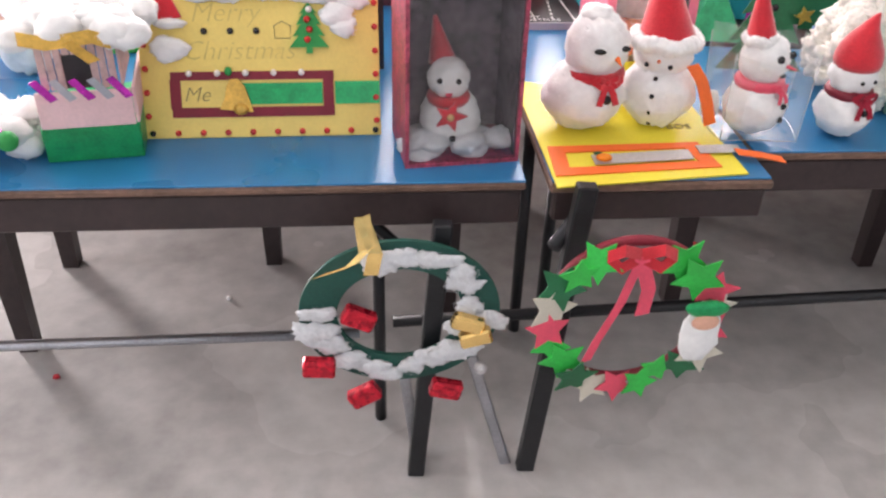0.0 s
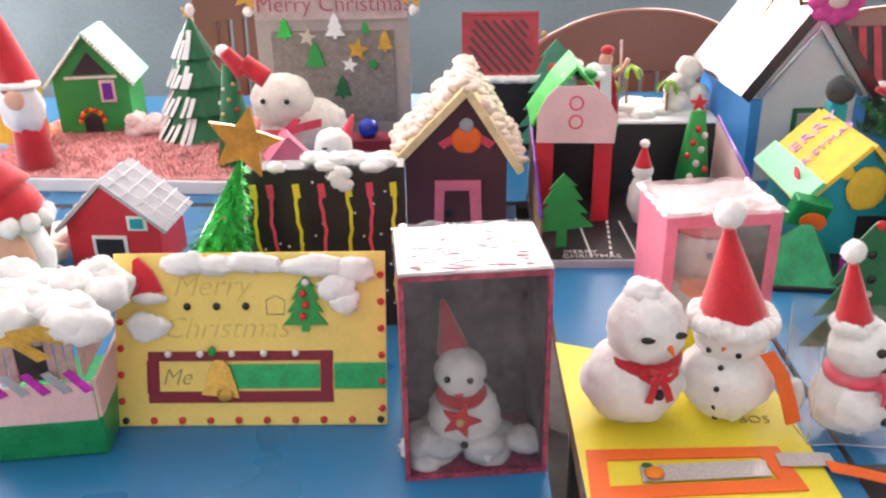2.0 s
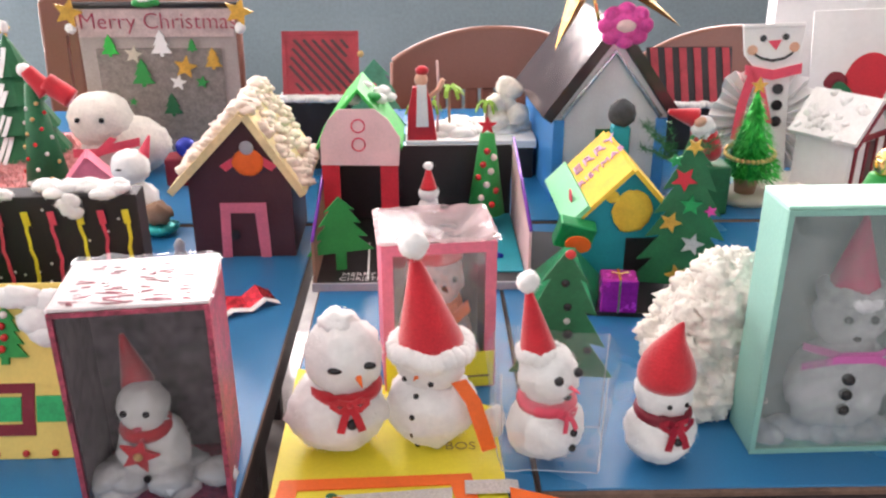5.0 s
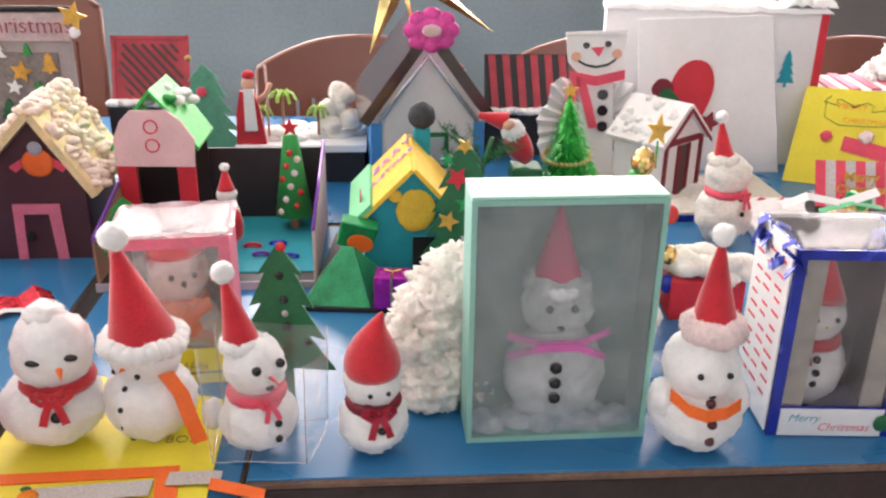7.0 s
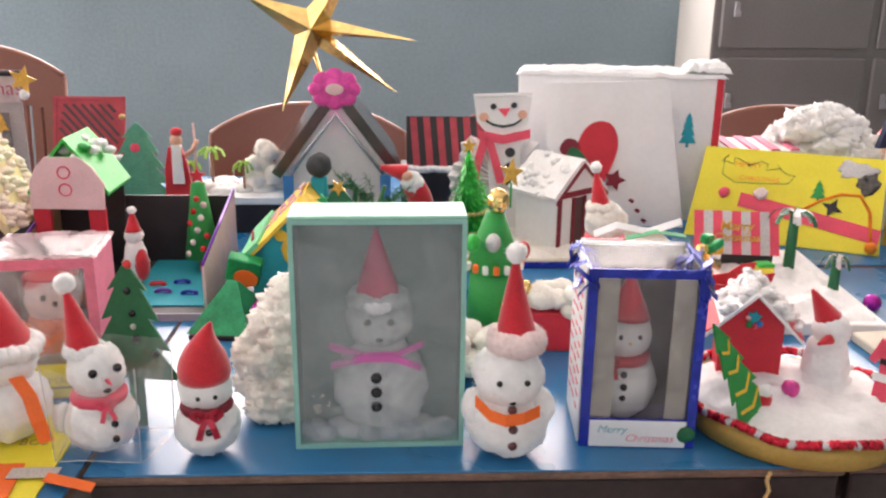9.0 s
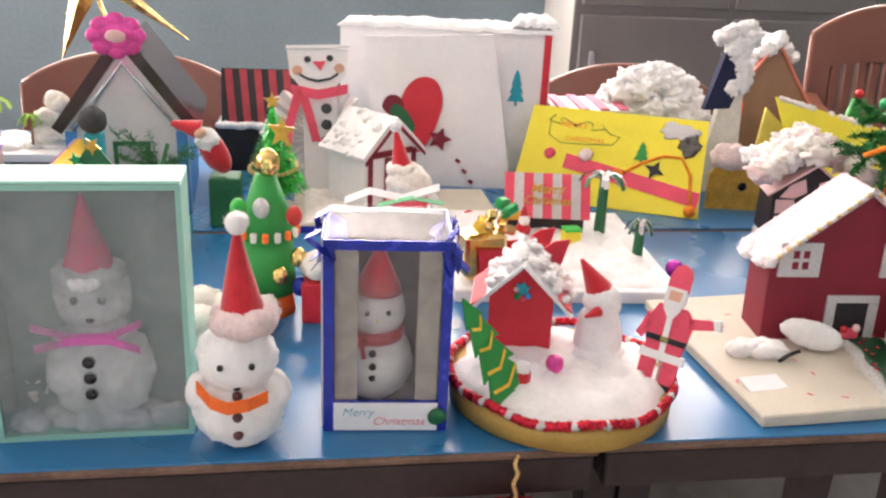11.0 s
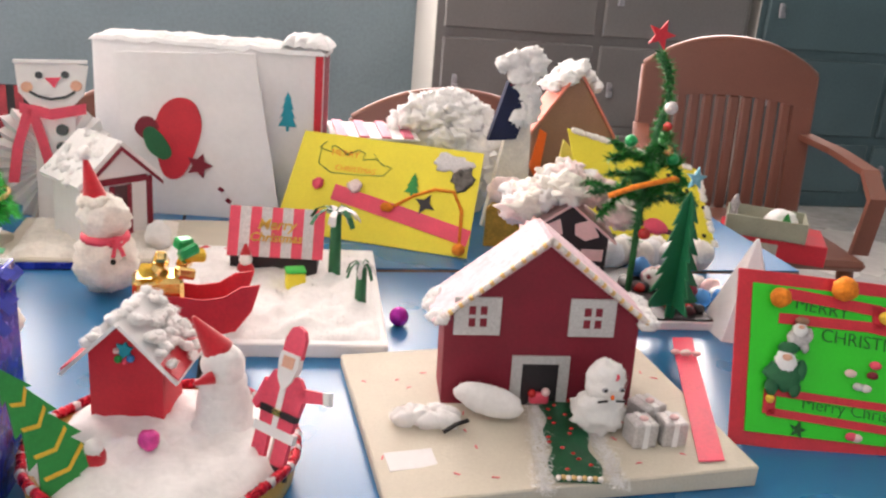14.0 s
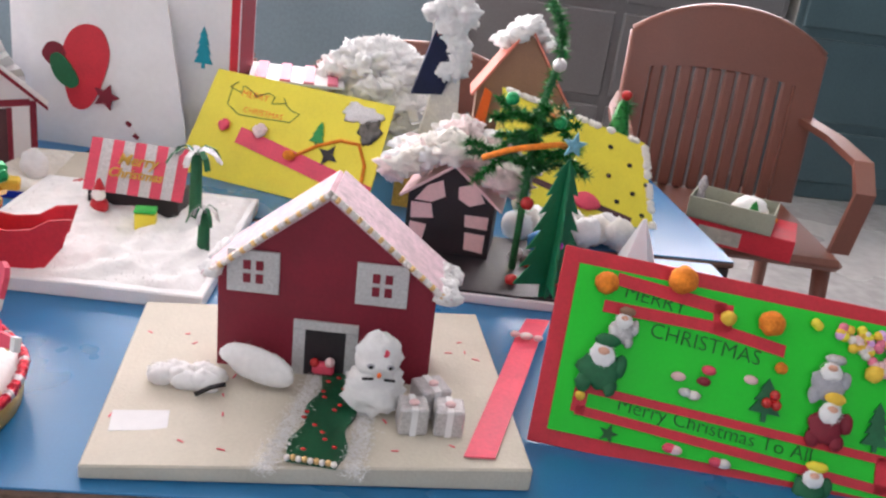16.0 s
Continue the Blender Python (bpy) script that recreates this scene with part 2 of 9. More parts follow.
def film(name, clear=0.8, tint=(0.9, 0.9, 0.92), haze=0.4):
    """Clear plastic film: see-through, with a gloss and a little milk."""
    m = bpy.data.materials.new(name)
    m.use_nodes = True
    nt = m.node_tree
    nt.nodes.remove(nt.nodes["Principled BSDF"])
    tr, gl, df = nt.nodes.new("ShaderNodeBsdfTransparent"), nt.nodes.new("ShaderNodeBsdfGlossy"), nt.nodes.new("ShaderNodeBsdfDiffuse")
    gl.inputs["Roughness"].default_value = 0.08
    df.inputs["Color"].default_value = (*tint, 1)
    no, bp = nt.nodes.new("ShaderNodeTexNoise"), nt.nodes.new("ShaderNodeBump")
    no.inputs["Scale"].default_value = 14
    co = nt.nodes.new("ShaderNodeTexCoord")
    nt.links.new(co.outputs["Object"], no.inputs["Vector"])
    bp.inputs["Strength"].default_value, bp.inputs["Distance"].default_value = 0.5, 0.01
    nt.links.new(no.outputs["Fac"], bp.inputs["Height"])
    nt.links.new(bp.outputs[0], gl.inputs["Normal"])
    a, c = nt.nodes.new("ShaderNodeMixShader"), nt.nodes.new("ShaderNodeMixShader")
    a.inputs[0].default_value = haze
    smudge, amount = nt.nodes.new("ShaderNodeTexNoise"), nt.nodes.new("ShaderNodeMapRange")
    smudge.inputs["Scale"].default_value, smudge.inputs["Detail"].default_value, smudge.inputs["Distortion"].default_value = 16, 5, 1.2
    nt.links.new(co.outputs["Object"], smudge.inputs["Vector"])
    nt.links.new(smudge.outputs["Fac"], amount.inputs["Value"])
    for key, value in (("From Min", 0.32), ("From Max", 0.68), ("To Min", 0.55 * (1 - clear)), ("To Max", min(1.0, 1.5 * (1 - clear)))):
        amount.inputs[key].default_value = value
    nt.links.new(amount.outputs[0], c.inputs[0])
    nt.links.new(gl.outputs[0], a.inputs[1])
    nt.links.new(df.outputs[0], a.inputs[2])
    nt.links.new(tr.outputs[0], c.inputs[1])
    nt.links.new(a.outputs[0], c.inputs[2])
    nt.links.new(c.outputs[0], nt.nodes["Material Output"].inputs["Surface"])
    return m


COTTON = material("cotton", (0.86, 0.85, 0.84), 1.0, 0, 0.05, 30, 0.45, 120, sheen=0.5)
COTTON_CREAM = material("cotton_cream", (0.84, 0.80, 0.73), 1.0, 0, 0.08, 40, 0.9, 160, sheen=0.3)
COTTON_PINK = material("cotton_pink", (0.85, 0.68, 0.66), 1.0, 0, 0.15, 30, 0.9, 160, sheen=0.3)
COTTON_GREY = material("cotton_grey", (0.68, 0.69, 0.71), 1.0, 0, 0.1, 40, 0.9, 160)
RED_FELT = material("red_felt", (0.60, 0.015, 0.03), 0.9, 0, 0.15, 30, 0.4, 400, sheen=0.5)
RED_PAPER = material("red_paper", (0.62, 0.02, 0.04), 0.55, 0, 0.10, 20, 0.1)
DARK_RED = material("dark_red_foam", (0.22, 0.008, 0.026), 0.6, 0, 0.10, 20, 0.2)
PINK_RED = material("pink_red_paper", (0.80, 0.08, 0.14), 0.6, 0, 0.1, 20)
PINK = material("pink_paper", (0.78, 0.20, 0.30), 0.6, 0, 0.1, 20)
PALE_PINK = material("pale_pink_paper", (0.82, 0.55, 0.55), 0.65, 0, 0.08, 20)
HOT_PINK = glitter("hot_pink_glitter", (0.85, 0.08, 0.38))
MAGENTA = material("magenta_foil", (0.50, 0.02, 0.42), 0.25, 0.5, 0.2, 40)
ORANGE = material("orange_paper", (0.95, 0.16, 0.02), 0.6, 0, 0.08, 20)
ORANGE_FUR = material("orange_pompom", (0.95, 0.25, 0.02), 1.0, 0, 0.2, 80, 0.9, 300)
YELLOW = material("yellow_card", (0.84, 0.64, 0.17), 0.55, 0, 0.05, 12, 0.05)
LEMON = material("lemon_sheet", (0.84, 0.72, 0.05), 0.5, 0, 0.05, 12, 0.05)
YELLOW_FOAM = material("yellow_foam", (0.85, 0.55, 0.06), 0.8, 0, 0.1, 40, 0.3)
GOLD = material("gold_foil", (0.84, 0.58, 0.22), 0.2, 0.95, 0.15, 30, 0.3, 90)
GOLD_GLITTER = glitter("gold_glitter", (0.72, 0.42, 0.07))
GREEN = material("green_paper", (0.02, 0.30, 0.06), 0.6, 0, 0.1, 20)
DARK_GREEN = material("dark_green_paper", (0.01, 0.14, 0.05), 0.6, 0, 0.15, 20)
LEAF = material("bright_green", (0.03, 0.52, 0.07), 0.5, 0, 0.15, 30)
GREEN_GLITTER = glitter("green_glitter", (0.012, 0.36, 0.11))
NEON = material("neon_green_sheet", (0.01, 0.62, 0.02), 0.6, 0, 0.04, 15, 0.05)
TINSEL = material("tinsel_green", (0.02, 0.45, 0.05), 0.25, 0.5, 0.25, 80)
FIR = material("fir_needles", (0.02, 0.16, 0.045), 0.6, 0, 0.3, 80)
MINT = material("mint_paper", (0.28, 0.55, 0.47), 0.5, 0, 0.06, 10)
MINT_LEAF = material("mint_leaf_foam", (0.16, 0.62, 0.30), 0.55, 0, 0.08, 12)
ROOF_MINT = material("mint_roof_paper", (0.20, 0.62, 0.43), 0.5, 0, 0.08, 10)
# mint paper again, its tone raised for light falling on the lid
MINT_LIT = material("lit_mint_paper", (0.45, 0.80, 0.66), 0.5, 0, 0.06, 10)
TEAL = material("teal_foam", (0.01, 0.33, 0.42), 0.7, 0, 0.08, 20)
BLUE = material("blue_foil", (0.02, 0.04, 0.42), 0.25, 0.3, 0.2, 30, 0.5, 60)
SKY_BLUE = material("sky_blue_paper", (0.05, 0.26, 0.62), 0.5, 0, 0.1, 20)
PURPLE = material("purple_foil", (0.16, 0.03, 0.35), 0.35, 0.4, 0.2, 30)
LILAC = material("lilac_foam", (0.72, 0.42, 0.75), 0.7, 0, 0.1, 30)
WHITE = material("white_paper", (0.84, 0.83, 0.83), 0.7, 0, 0.03, 12, 0.08, 90)
FOAM_WHITE = material("white_foam_board", (0.84, 0.84, 0.84), 0.8, 0, 0.03, 30, 0.35, 300)
CREAM = material("cream_foam_board", (0.598, 0.554, 0.458), 0.75, 0, 0.05, 14, 0.3, 240)
GREY_PAPER = material("grey_paper", (0.42, 0.42, 0.46), 0.75, 0, 0.1, 18)
# lilac grey taken down in tone for the shade inside the pink box
LILAC_SHADED = material("shaded_lilac_lining", (0.11, 0.088, 0.108), 0.8, 0, 0.12, 16)
# mint grey, partly darkened to carry the shade within the mint box
MINT_SHADED = material("shaded_mint_grey_lining", (0.22, 0.29, 0.29), 0.8, 0, 0.08, 12)
BEIGE = material("beige_card", (0.50, 0.46, 0.40), 0.85, 0, 0.15, 60, 0.5, 500)
BROWN_CARD = material("brown_card", (0.30, 0.17, 0.11), 0.75, 0, 0.1, 16)
DARK_BROWN = material("dark_brown_paper", (0.085, 0.028, 0.035), 0.45, 0, 0.12, 16)
BLACK = material("black_paper", (0.018, 0.014, 0.018), 0.5, 0, 0.15, 20)
BEAD = material("black_bead", (0.012, 0.010, 0.012), 0.25, 0, 0.1, 40, 0)
RED_BEAD = material("red_bead", (0.60, 0.03, 0.03), 0.25, 0, 0.15, 40, 0)
PEARL = material("pearl_bead", (0.80, 0.74, 0.70), 0.25, 0.1, 0.05, 40, 0)
GOLD_BEAD = material("gold_bead", (0.75, 0.50, 0.22), 0.3, 0.8, 0.1, 40, 0)
SKIN = material("peach_card", (0.75, 0.42, 0.30), 0.7, 0, 0.08, 30)
SILVER = material("silver_glitter", (0.62, 0.60, 0.60), 0.4, 0.4, 0.15, 300, 0.6, 500)
INK = material("pencil_line", (0.34, 0.25, 0.10), 0.8, 0, 0.1, 30, 0)
STICK = material("pinkish_sticks", (0.62, 0.42, 0.40), 0.8, 0, 0.15, 60, 0.3)
RIM_RED = material("red_foil_tinsel", (0.58, 0.012, 0.035), 0.28, 0.6, 0.25, 90, 0.6, 140)
DRUM_GOLD = material("golden_drum_side", (0.48, 0.30, 0.07), 0.45, 0.2, 0.1, 14)
FILM = film("clear_film", 0.84, haze=0.4)
LID_FILM = film("thin_lid_film", 0.90, (0.42, 0.41, 0.42), 0.75)
# haze tint darkened so the wine box reads as shaded inside
SHADED_FILM = film("shaded_film", 0.86, (0.085, 0.065, 0.08), 0.75)
# milky film whose dark tint stands in for shade behind it
SHADED_MILK_FILM = film("shaded_milky_film", 0.84, (0.17, 0.15, 0.18), 0.75)
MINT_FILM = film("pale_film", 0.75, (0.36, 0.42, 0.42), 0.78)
BLUE_TOP = material("blue_table_sheet", (0.021, 0.168, 0.37), 0.30, 0, 0.06, 3, 0.02, 300)
TABLE_WOOD = material("dark_table_wood", (0.034, 0.018, 0.018), 0.5, 0, 0.25, 7, 0.2, 90)
EDGE_WOOD = material("worn_wood_edge", (0.17, 0.095, 0.065), 0.6, 0, 0.3, 12, 0.25, 120)
PLASTIC_BROWN = material("brown_plastic", (0.20, 0.072, 0.048), 0.36, 0, 0.08, 4, 0.04, 200)
BLACK_STEEL = material("black_steel", (0.015, 0.015, 0.018), 0.4, 0.3, 0.2, 20, 0.1)
STEEL = material("grey_steel", (0.42, 0.42, 0.45), 0.35, 0.8, 0.15, 20, 0.1)
WALL = material("blue_grey_wall_paint", (0.165, 0.225, 0.262), 0.55, 0, 0.12, 1.6, 0.12, 60)
CEILING = material("white_ceiling_paint", (0.72, 0.72, 0.70), 0.8, 0, 0.04, 1, 0.1, 50)
CONCRETE = material("smooth_concrete", (0.53, 0.51, 0.495), 0.26, 0, 0.16, 1.7, 0.02, 24, coat=0.6)
LOCKER = material("grey_locker_paint", (0.17, 0.165, 0.165), 0.42, 0.2, 0.08, 2.5, 0.05, 80)
LOCKER_TEAL = material("teal_locker_paint", (0.07, 0.12, 0.135), 0.42, 0.2, 0.1, 2.5, 0.05, 80)
# locker side painted pale in place of the light falling on it
LOCKER_LIT_SIDE = material("lit_locker_side", (0.50, 0.49, 0.46), 0.5, 0, 0.08, 3)
FUR = material("red_grass_mat", (0.80, 0.33, 0.33), 1.0, 0, 0.30, 45, 1.0, 160)
GLASS = film("window_glass", 0.93, haze=0.0)

# ---- the room ----
room = Build()
room.box((4.0, 1.2, FLOOR - 0.06), (10.4, 8.0, 0.12), CONCRETE)
tagged(room.put("floor"), "smooth grey concrete floor with dull shine", "floor", kind="structure")
room = Build().box((4.0, 1.2, 3.06), (10.4, 8.0, 0.12), CEILING)
tagged(room.put("ceiling"), "plain white painted ceiling", "ceiling", kind="structure")


def wall(name, along, at, lo, hi, openings, mat, outward, label):
    """A wall 0.16 thick along x or y, with openings (centre, width, sill, head)."""
    g = Build()

    def block(a, b, z0, z1):
        c, s = (a + b) / 2, b - a
        if along == "x":
            g.box((c, at + outward * 0.08, (z0 + z1) / 2), (s, 0.16, z1 - z0), mat)
        else:
            g.box((at + outward * 0.08, c, (z0 + z1) / 2), (0.16, s, z1 - z0), mat)

    last = lo
    for c, w, z0, z1 in openings:
        block(last, c - w / 2, FLOOR, 3.0)
        if z0 > FLOOR:
            block(c - w / 2, c + w / 2, FLOOR, z0)
        block(c - w / 2, c + w / 2, z1, 3.0)
        last = c + w / 2
    block(last, hi, FLOOR, 3.0)
    tagged(g.put(name), label, "wall", kind="structure")


# the first north opening is the added doorway, left of the view
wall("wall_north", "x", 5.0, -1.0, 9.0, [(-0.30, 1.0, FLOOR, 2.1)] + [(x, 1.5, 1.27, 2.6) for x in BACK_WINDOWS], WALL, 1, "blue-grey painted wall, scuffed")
wall("wall_south", "x", -2.5, -1.0, 9.0, [(x, 1.6, 1.2, 2.6) for x in FILL_WINDOWS], WALL, -1, "blue-grey painted wall with added windows, out of view")
wall("wall_west", "y", -1.0, -2.5, 5.0, [(1.6, 1.8, 1.1, 2.5)], WALL, -1, "blue-grey painted wall with one added window, out of view")
wall("wall_east", "y", 9.0, -2.5, 5.0, [], WALL, 1, "plain blue-grey painted wall")


def window(name, along, at, c, w, z0, z1):
    ob = tagged(new(name), "painted steel window with clear panes, out of view", "window", kind="structure")
    turn = pose(c, at, 0) if along == "x" else pose(at, c, 0, 0, 0, 90)
    ob.matrix_basis = turn
    g = Build()
    for sx in (-1, 1):
        g.box((sx * (w / 2 - 0.02), 0, (z0 + z1) / 2), (0.04, 0.06, z1 - z0), STEEL)
    for z in (z0 + 0.02, z1 - 0.02):
        g.box((0, 0, z), (w - 0.08, 0.06, 0.04), STEEL)
    for i in (1, 2):
        g.box((-w / 2 + w * i / 3, 0, (z0 + z1) / 2), (0.03, 0.05, z1 - z0 - 0.08), STEEL)
    part("window_frame", g, ob)
    for i in range(3):
        p = part("pane", Build().box((-w / 2 + w * (i + 0.5) / 3, 0, (z0 + z1) / 2), (w / 3 - 0.05, 0.005, z1 - z0 - 0.08), GLASS), ob)
        p.visible_shadow = False


for i, x in enumerate(BACK_WINDOWS):
    window("window_%d" % (i + 1), "x", 5.04, x, 1.5, 1.27, 2.6)
for i, x in enumerate(FILL_WINDOWS):
    window("window_%d" % (i + 5), "x", -2.54, x, 1.6, 1.2, 2.6)
# doorway put in out of view to hold the low floor lamp
d = tagged(new("added_door_1"), "open doorway with steel frame, added out of view", "door", kind="structure")
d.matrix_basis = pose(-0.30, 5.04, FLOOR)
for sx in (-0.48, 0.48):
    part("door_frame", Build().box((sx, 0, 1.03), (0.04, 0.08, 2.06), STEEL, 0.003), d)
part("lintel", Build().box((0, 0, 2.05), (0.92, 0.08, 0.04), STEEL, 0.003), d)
window("window_8", "y", -1.04, 1.6, 1.8, 1.1, 2.5)


def locker(x, w, mat, label):
    """A steel locker bank, doors two across, with handles, vents and padlocks."""
    t = thing("locker", x, 4.49, FLOOR, 0, label, "locker", "lockers along the wall")
    part("body", Build().box((w / 2, 0.255, 0.66), (w, 0.50, 1.32), mat, 0.006), t)
    side = Build().box((-0.002, 0.255, 0.66), (0.004, 0.5, 1.30), LOCKER_LIT_SIDE)
    part("side_panel", side, t, "side panel painted pale for the light on it")
    rows = [(0.08, 0.32), (0.36, 0.72), (0.76, 1.12), (1.15, 1.29)]
    cols = [(0.03, w / 2 - 0.018), (w / 2 + 0.018, w - 0.03)]
    for z0, z1 in rows:
        for x0, x1 in cols:
            d = part("door", Build().box(((x0 + x1) / 2, -0.002, (z0 + z1) / 2), (x1 - x0, 0.022, z1 - z0), mat, 0.006), t)
            h = Build().box((x0 + 0.06, -0.018, (z0 + z1) / 2), (0.022, 0.012, 0.045), STEEL, 0.003)
            h.tube([(x0 + 0.05, -0.03, (z0 + z1) / 2 - 0.02), (x0 + 0.05, -0.03, (z0 + z1) / 2 + 0.012), (x0 + 0.07, -0.03, (z0 + z1) / 2 + 0.012), (x0 + 0.07, -0.03, (z0 + z1) / 2 - 0.02)], 0.003, STEEL)
            h.box((x0 + 0.06, -0.03, (z0 + z1) / 2 - 0.03), (0.03, 0.012, 0.026), STEEL, 0.003)
            part("padlock", h, d, "small steel padlock")
    return t


locker(5.17, 1.46, LOCKER, "grey painted steel locker with padlocked doors")
locker(6.675, 1.46, LOCKER_TEAL, "dark teal painted steel locker with padlocked doors")


# ---- tables and chairs ----
def table(name, x0, x1, y0, y1, label, legs=TABLE_WOOD, apron=0.050, feet=None):
    t = thing(name, x0, y0, FLOOR, 0, label, "table", "tables pushed together")
    w, d, h = x1 - x0, y1 - y0, TOP - FLOOR
    part("sheet", Build().box((w / 2, d / 2, h - 0.0015), (w - 0.001, d - 0.004, 0.003), BLUE_TOP, 0.001), t, "glossy blue sheet")
    part("tabletop", Build().box((w / 2, d / 2, h - 0.0085), (w, d, 0.011), EDGE_WOOD, 0.003), t, "worn wooden board")
    for c, s in (((w / 2, 0.014, h - 0.0145 - apron / 2), (w - 0.01, 0.020, apron)), ((w / 2, d - 0.014, h - 0.0145 - apron / 2), (w - 0.01, 0.020, apron)), ((0.014, d / 2, h - 0.0145 - apron / 2), (0.020, d - 0.05, apron)), ((w - 0.014, d / 2, h - 0.0145 - apron / 2), (0.020, d - 0.05, apron))):
        part("apron_rail", Build().box(c, s, legs, 0.003), t)
    for lx, ly in feet or [(a, b) for a in (0.06, w - 0.06) for b in (0.045, d - 0.045)]:
            g = Build()
            top, bot, hh = 0.024, 0.015, h - 0.0145
            vs = [(lx + i * top, ly + j * top, hh) for i, j in ((-1, -1), (1, -1), (1, 1), (-1, 1))] + [(lx + i * bot, ly + j * bot, 0) for i, j in ((-1, -1), (1, -1), (1, 1), (-1, 1))]
            g.add(vs, [(0, 1, 2, 3), (7, 6, 5, 4), (0, 4, 5, 1), (1, 5, 6, 2), (2, 6, 7, 3), (3, 7, 4, 0)], legs)
            part("leg", g, t)
    return t


BLUE_TABLE = "low dark wooden table covered with blue sheet"
table("craft_table", 1.90, 3.088, 1.425, 2.27, BLUE_TABLE, feet=[(0.393, 0.282), (0.396, 0.54), (0.795, 0.533), (1.13, 0.36)])
table("craft_table", 3.415, 4.345, 1.495, 2.27, BLUE_TABLE, feet=[(0.05, 0.30), (0.495, 0.404), (0.615, 0.11), (0.675, 0.11), (0.86, 0.70), (0.06, 0.70)])
table("craft_table", 4.352, 5.50, 1.500, 2.27, BLUE_TABLE, feet=[(0.035, 0.11), (0.085, 0.11), (0.352, 0.11), (0.504, 0.11), (1.08, 0.70), (0.06, 0.70), (1.08, 0.06)])
table("craft_table", 1.60, 2.895, 2.285, 3.14, BLUE_TABLE)
table("craft_table", 2.90, 4.27, 2.285, 3.14, BLUE_TABLE)
table("craft_table", 4.275, 5.555, 2.285, 3.14, BLUE_TABLE)

# the narrow desk on black steel legs, between the tables
desk = thing("desk", 3.118, 1.415, FLOOR, 0, "narrow blue-topped desk on black steel legs", "desk")
h = TOP - FLOOR
part("sheet", Build().box((0.147, 0.43, h - 0.0015), (0.288, 0.84, 0.003), BLUE_TOP, 0.001), desk, "glossy blue sheet")
part("tabletop", Build().box((0.147, 0.43, h - 0.0095), (0.294, 0.85, 0.013), EDGE_WOOD, 0.003), desk, "worn wooden board")
part("apron", Build().box((0.147, 0.02, h - 0.038), (0.28, 0.02, 0.044), TABLE_WOOD, 0.003), desk)
for lx, ly in ((0.03, 0.30), (0.085, 0.335), (0.03, 0.8), (0.255, 0.8)):
    part("leg", Build().tube([(lx, ly, h - 0.024), (lx, ly, 0)], 0.010, BLACK_STEEL), desk)


def chair(x, y, w, top, rz, label, arms=False, seat=0.40):
    """A moulded plastic armchair with a slatted, arched back."""
    t = thing("armchair" if arms else "chair", x, y, FLOOR, rz, label, "chair", "plastic chairs behind the tables")
    H = top - FLOOR
    n = 16
    lean = 0.05

    def yat(z):
        return lean * (z - seat) / (H - seat)

    # the arched back panel with slots
    slots = 10
    g = Build()
    tilt = pose(0, 0, 0, -6, 0, 0)
    M = Matrix.Translation((0, 0, seat)) @ tilt @ Matrix.Translation((0, 0, -seat))
    crest = [(-w / 2 + w * i / n, H - 0.09 * (abs(2 * i / n - 1) ** 2.2)) for i in range(n + 1)]
    under = [(a, H - 0.165 - 0.03 * (2 * a / w) ** 2) for a, b in crest]
    vs, fs = [], []
    for (a, b), (c, d) in zip(crest, under):
        vs += [(a, -0.012, b), (a, 0.012, b), (c, 0.012, d), (c, -0.012, d)]
    for i in range(n):
        for k in range(4):
            fs.append([4 * i + k, 4 * i + (k + 1) % 4, 4 * i + 4 + (k + 1) % 4, 4 * i + 4 + k])
    fs += [[0, 1, 2, 3], [4 * n + 3, 4 * n + 2, 4 * n + 1, 4 * n]]
    g.add(vs, fs, PLASTIC_BROWN, M)
    g.tube([(a, 0, b) for a, b in crest], 0.013, PLASTIC_BROWN, M)
    part("top_rail", g, t)
    for s in (-1, 1):
        part("stile", Build().card([(s * (w / 2 - 0.001), seat), (s * (w / 2 - 0.001), H - 0.190), (s * (w / 2 - 0.062), H - 0.176), (s * (w / 2 - 0.062), seat)], 0.023, PLASTIC_BROWN, M, 0.0115).tube([(s * w / 2, 0, seat), (s * w / 2, 0, H - 0.09)], 0.011, PLASTIC_BROWN, M), t)
    span = w - 0.124
    for i in range(slots):
        sx = -span / 2 + span * (i + 0.5) / slots
        part("slat", Build().box((sx, 0, (seat + H - 0.165) / 2), (span / slots - 0.0095, 0.018, H - 0.165 - seat), PLASTIC_BROWN, 0.005, M), t)
    part("seat", Build().box((0, -0.24, seat - 0.015), (w * 0.94, 0.50, 0.03), PLASTIC_BROWN, 0.012), t)
    for s in (-1, 1) if arms else ():
        arm = [(s * (w / 2 - 0.01), 0.03, seat + 0.24), (s * (w / 2 + 0.03), -0.12, seat + 0.225), (s * (w / 2 + 0.04), -0.30, seat + 0.205), (s * (w / 2 + 0.02), -0.40, seat + 0.15), (s * (w / 2 - 0.01), -0.42, seat)]
        part("armrest", Build().ribbon(arm, 0.05, (1, 0, 0), PLASTIC_BROWN, 0.018), t)
    for s in (-1, 1):
        for ly in (0.0, -0.42):
            part("leg", Build().tube([(s * (w / 2 - 0.04), ly, seat - 0.02), (s * (w / 2 - 0.005), ly * 1.06 + (0.03 if ly == 0 else 0), 0)], [0.024, 0.017], PLASTIC_BROWN), t)
    return t


CHAIR = "brown moulded plastic chair with slatted back"
chair(2.47, 3.30, 0.56, 0.86, 0, CHAIR + ", behind a banner")
chair(3.50, 3.28, 0.60, 0.69, 0, CHAIR + " and low arched top")
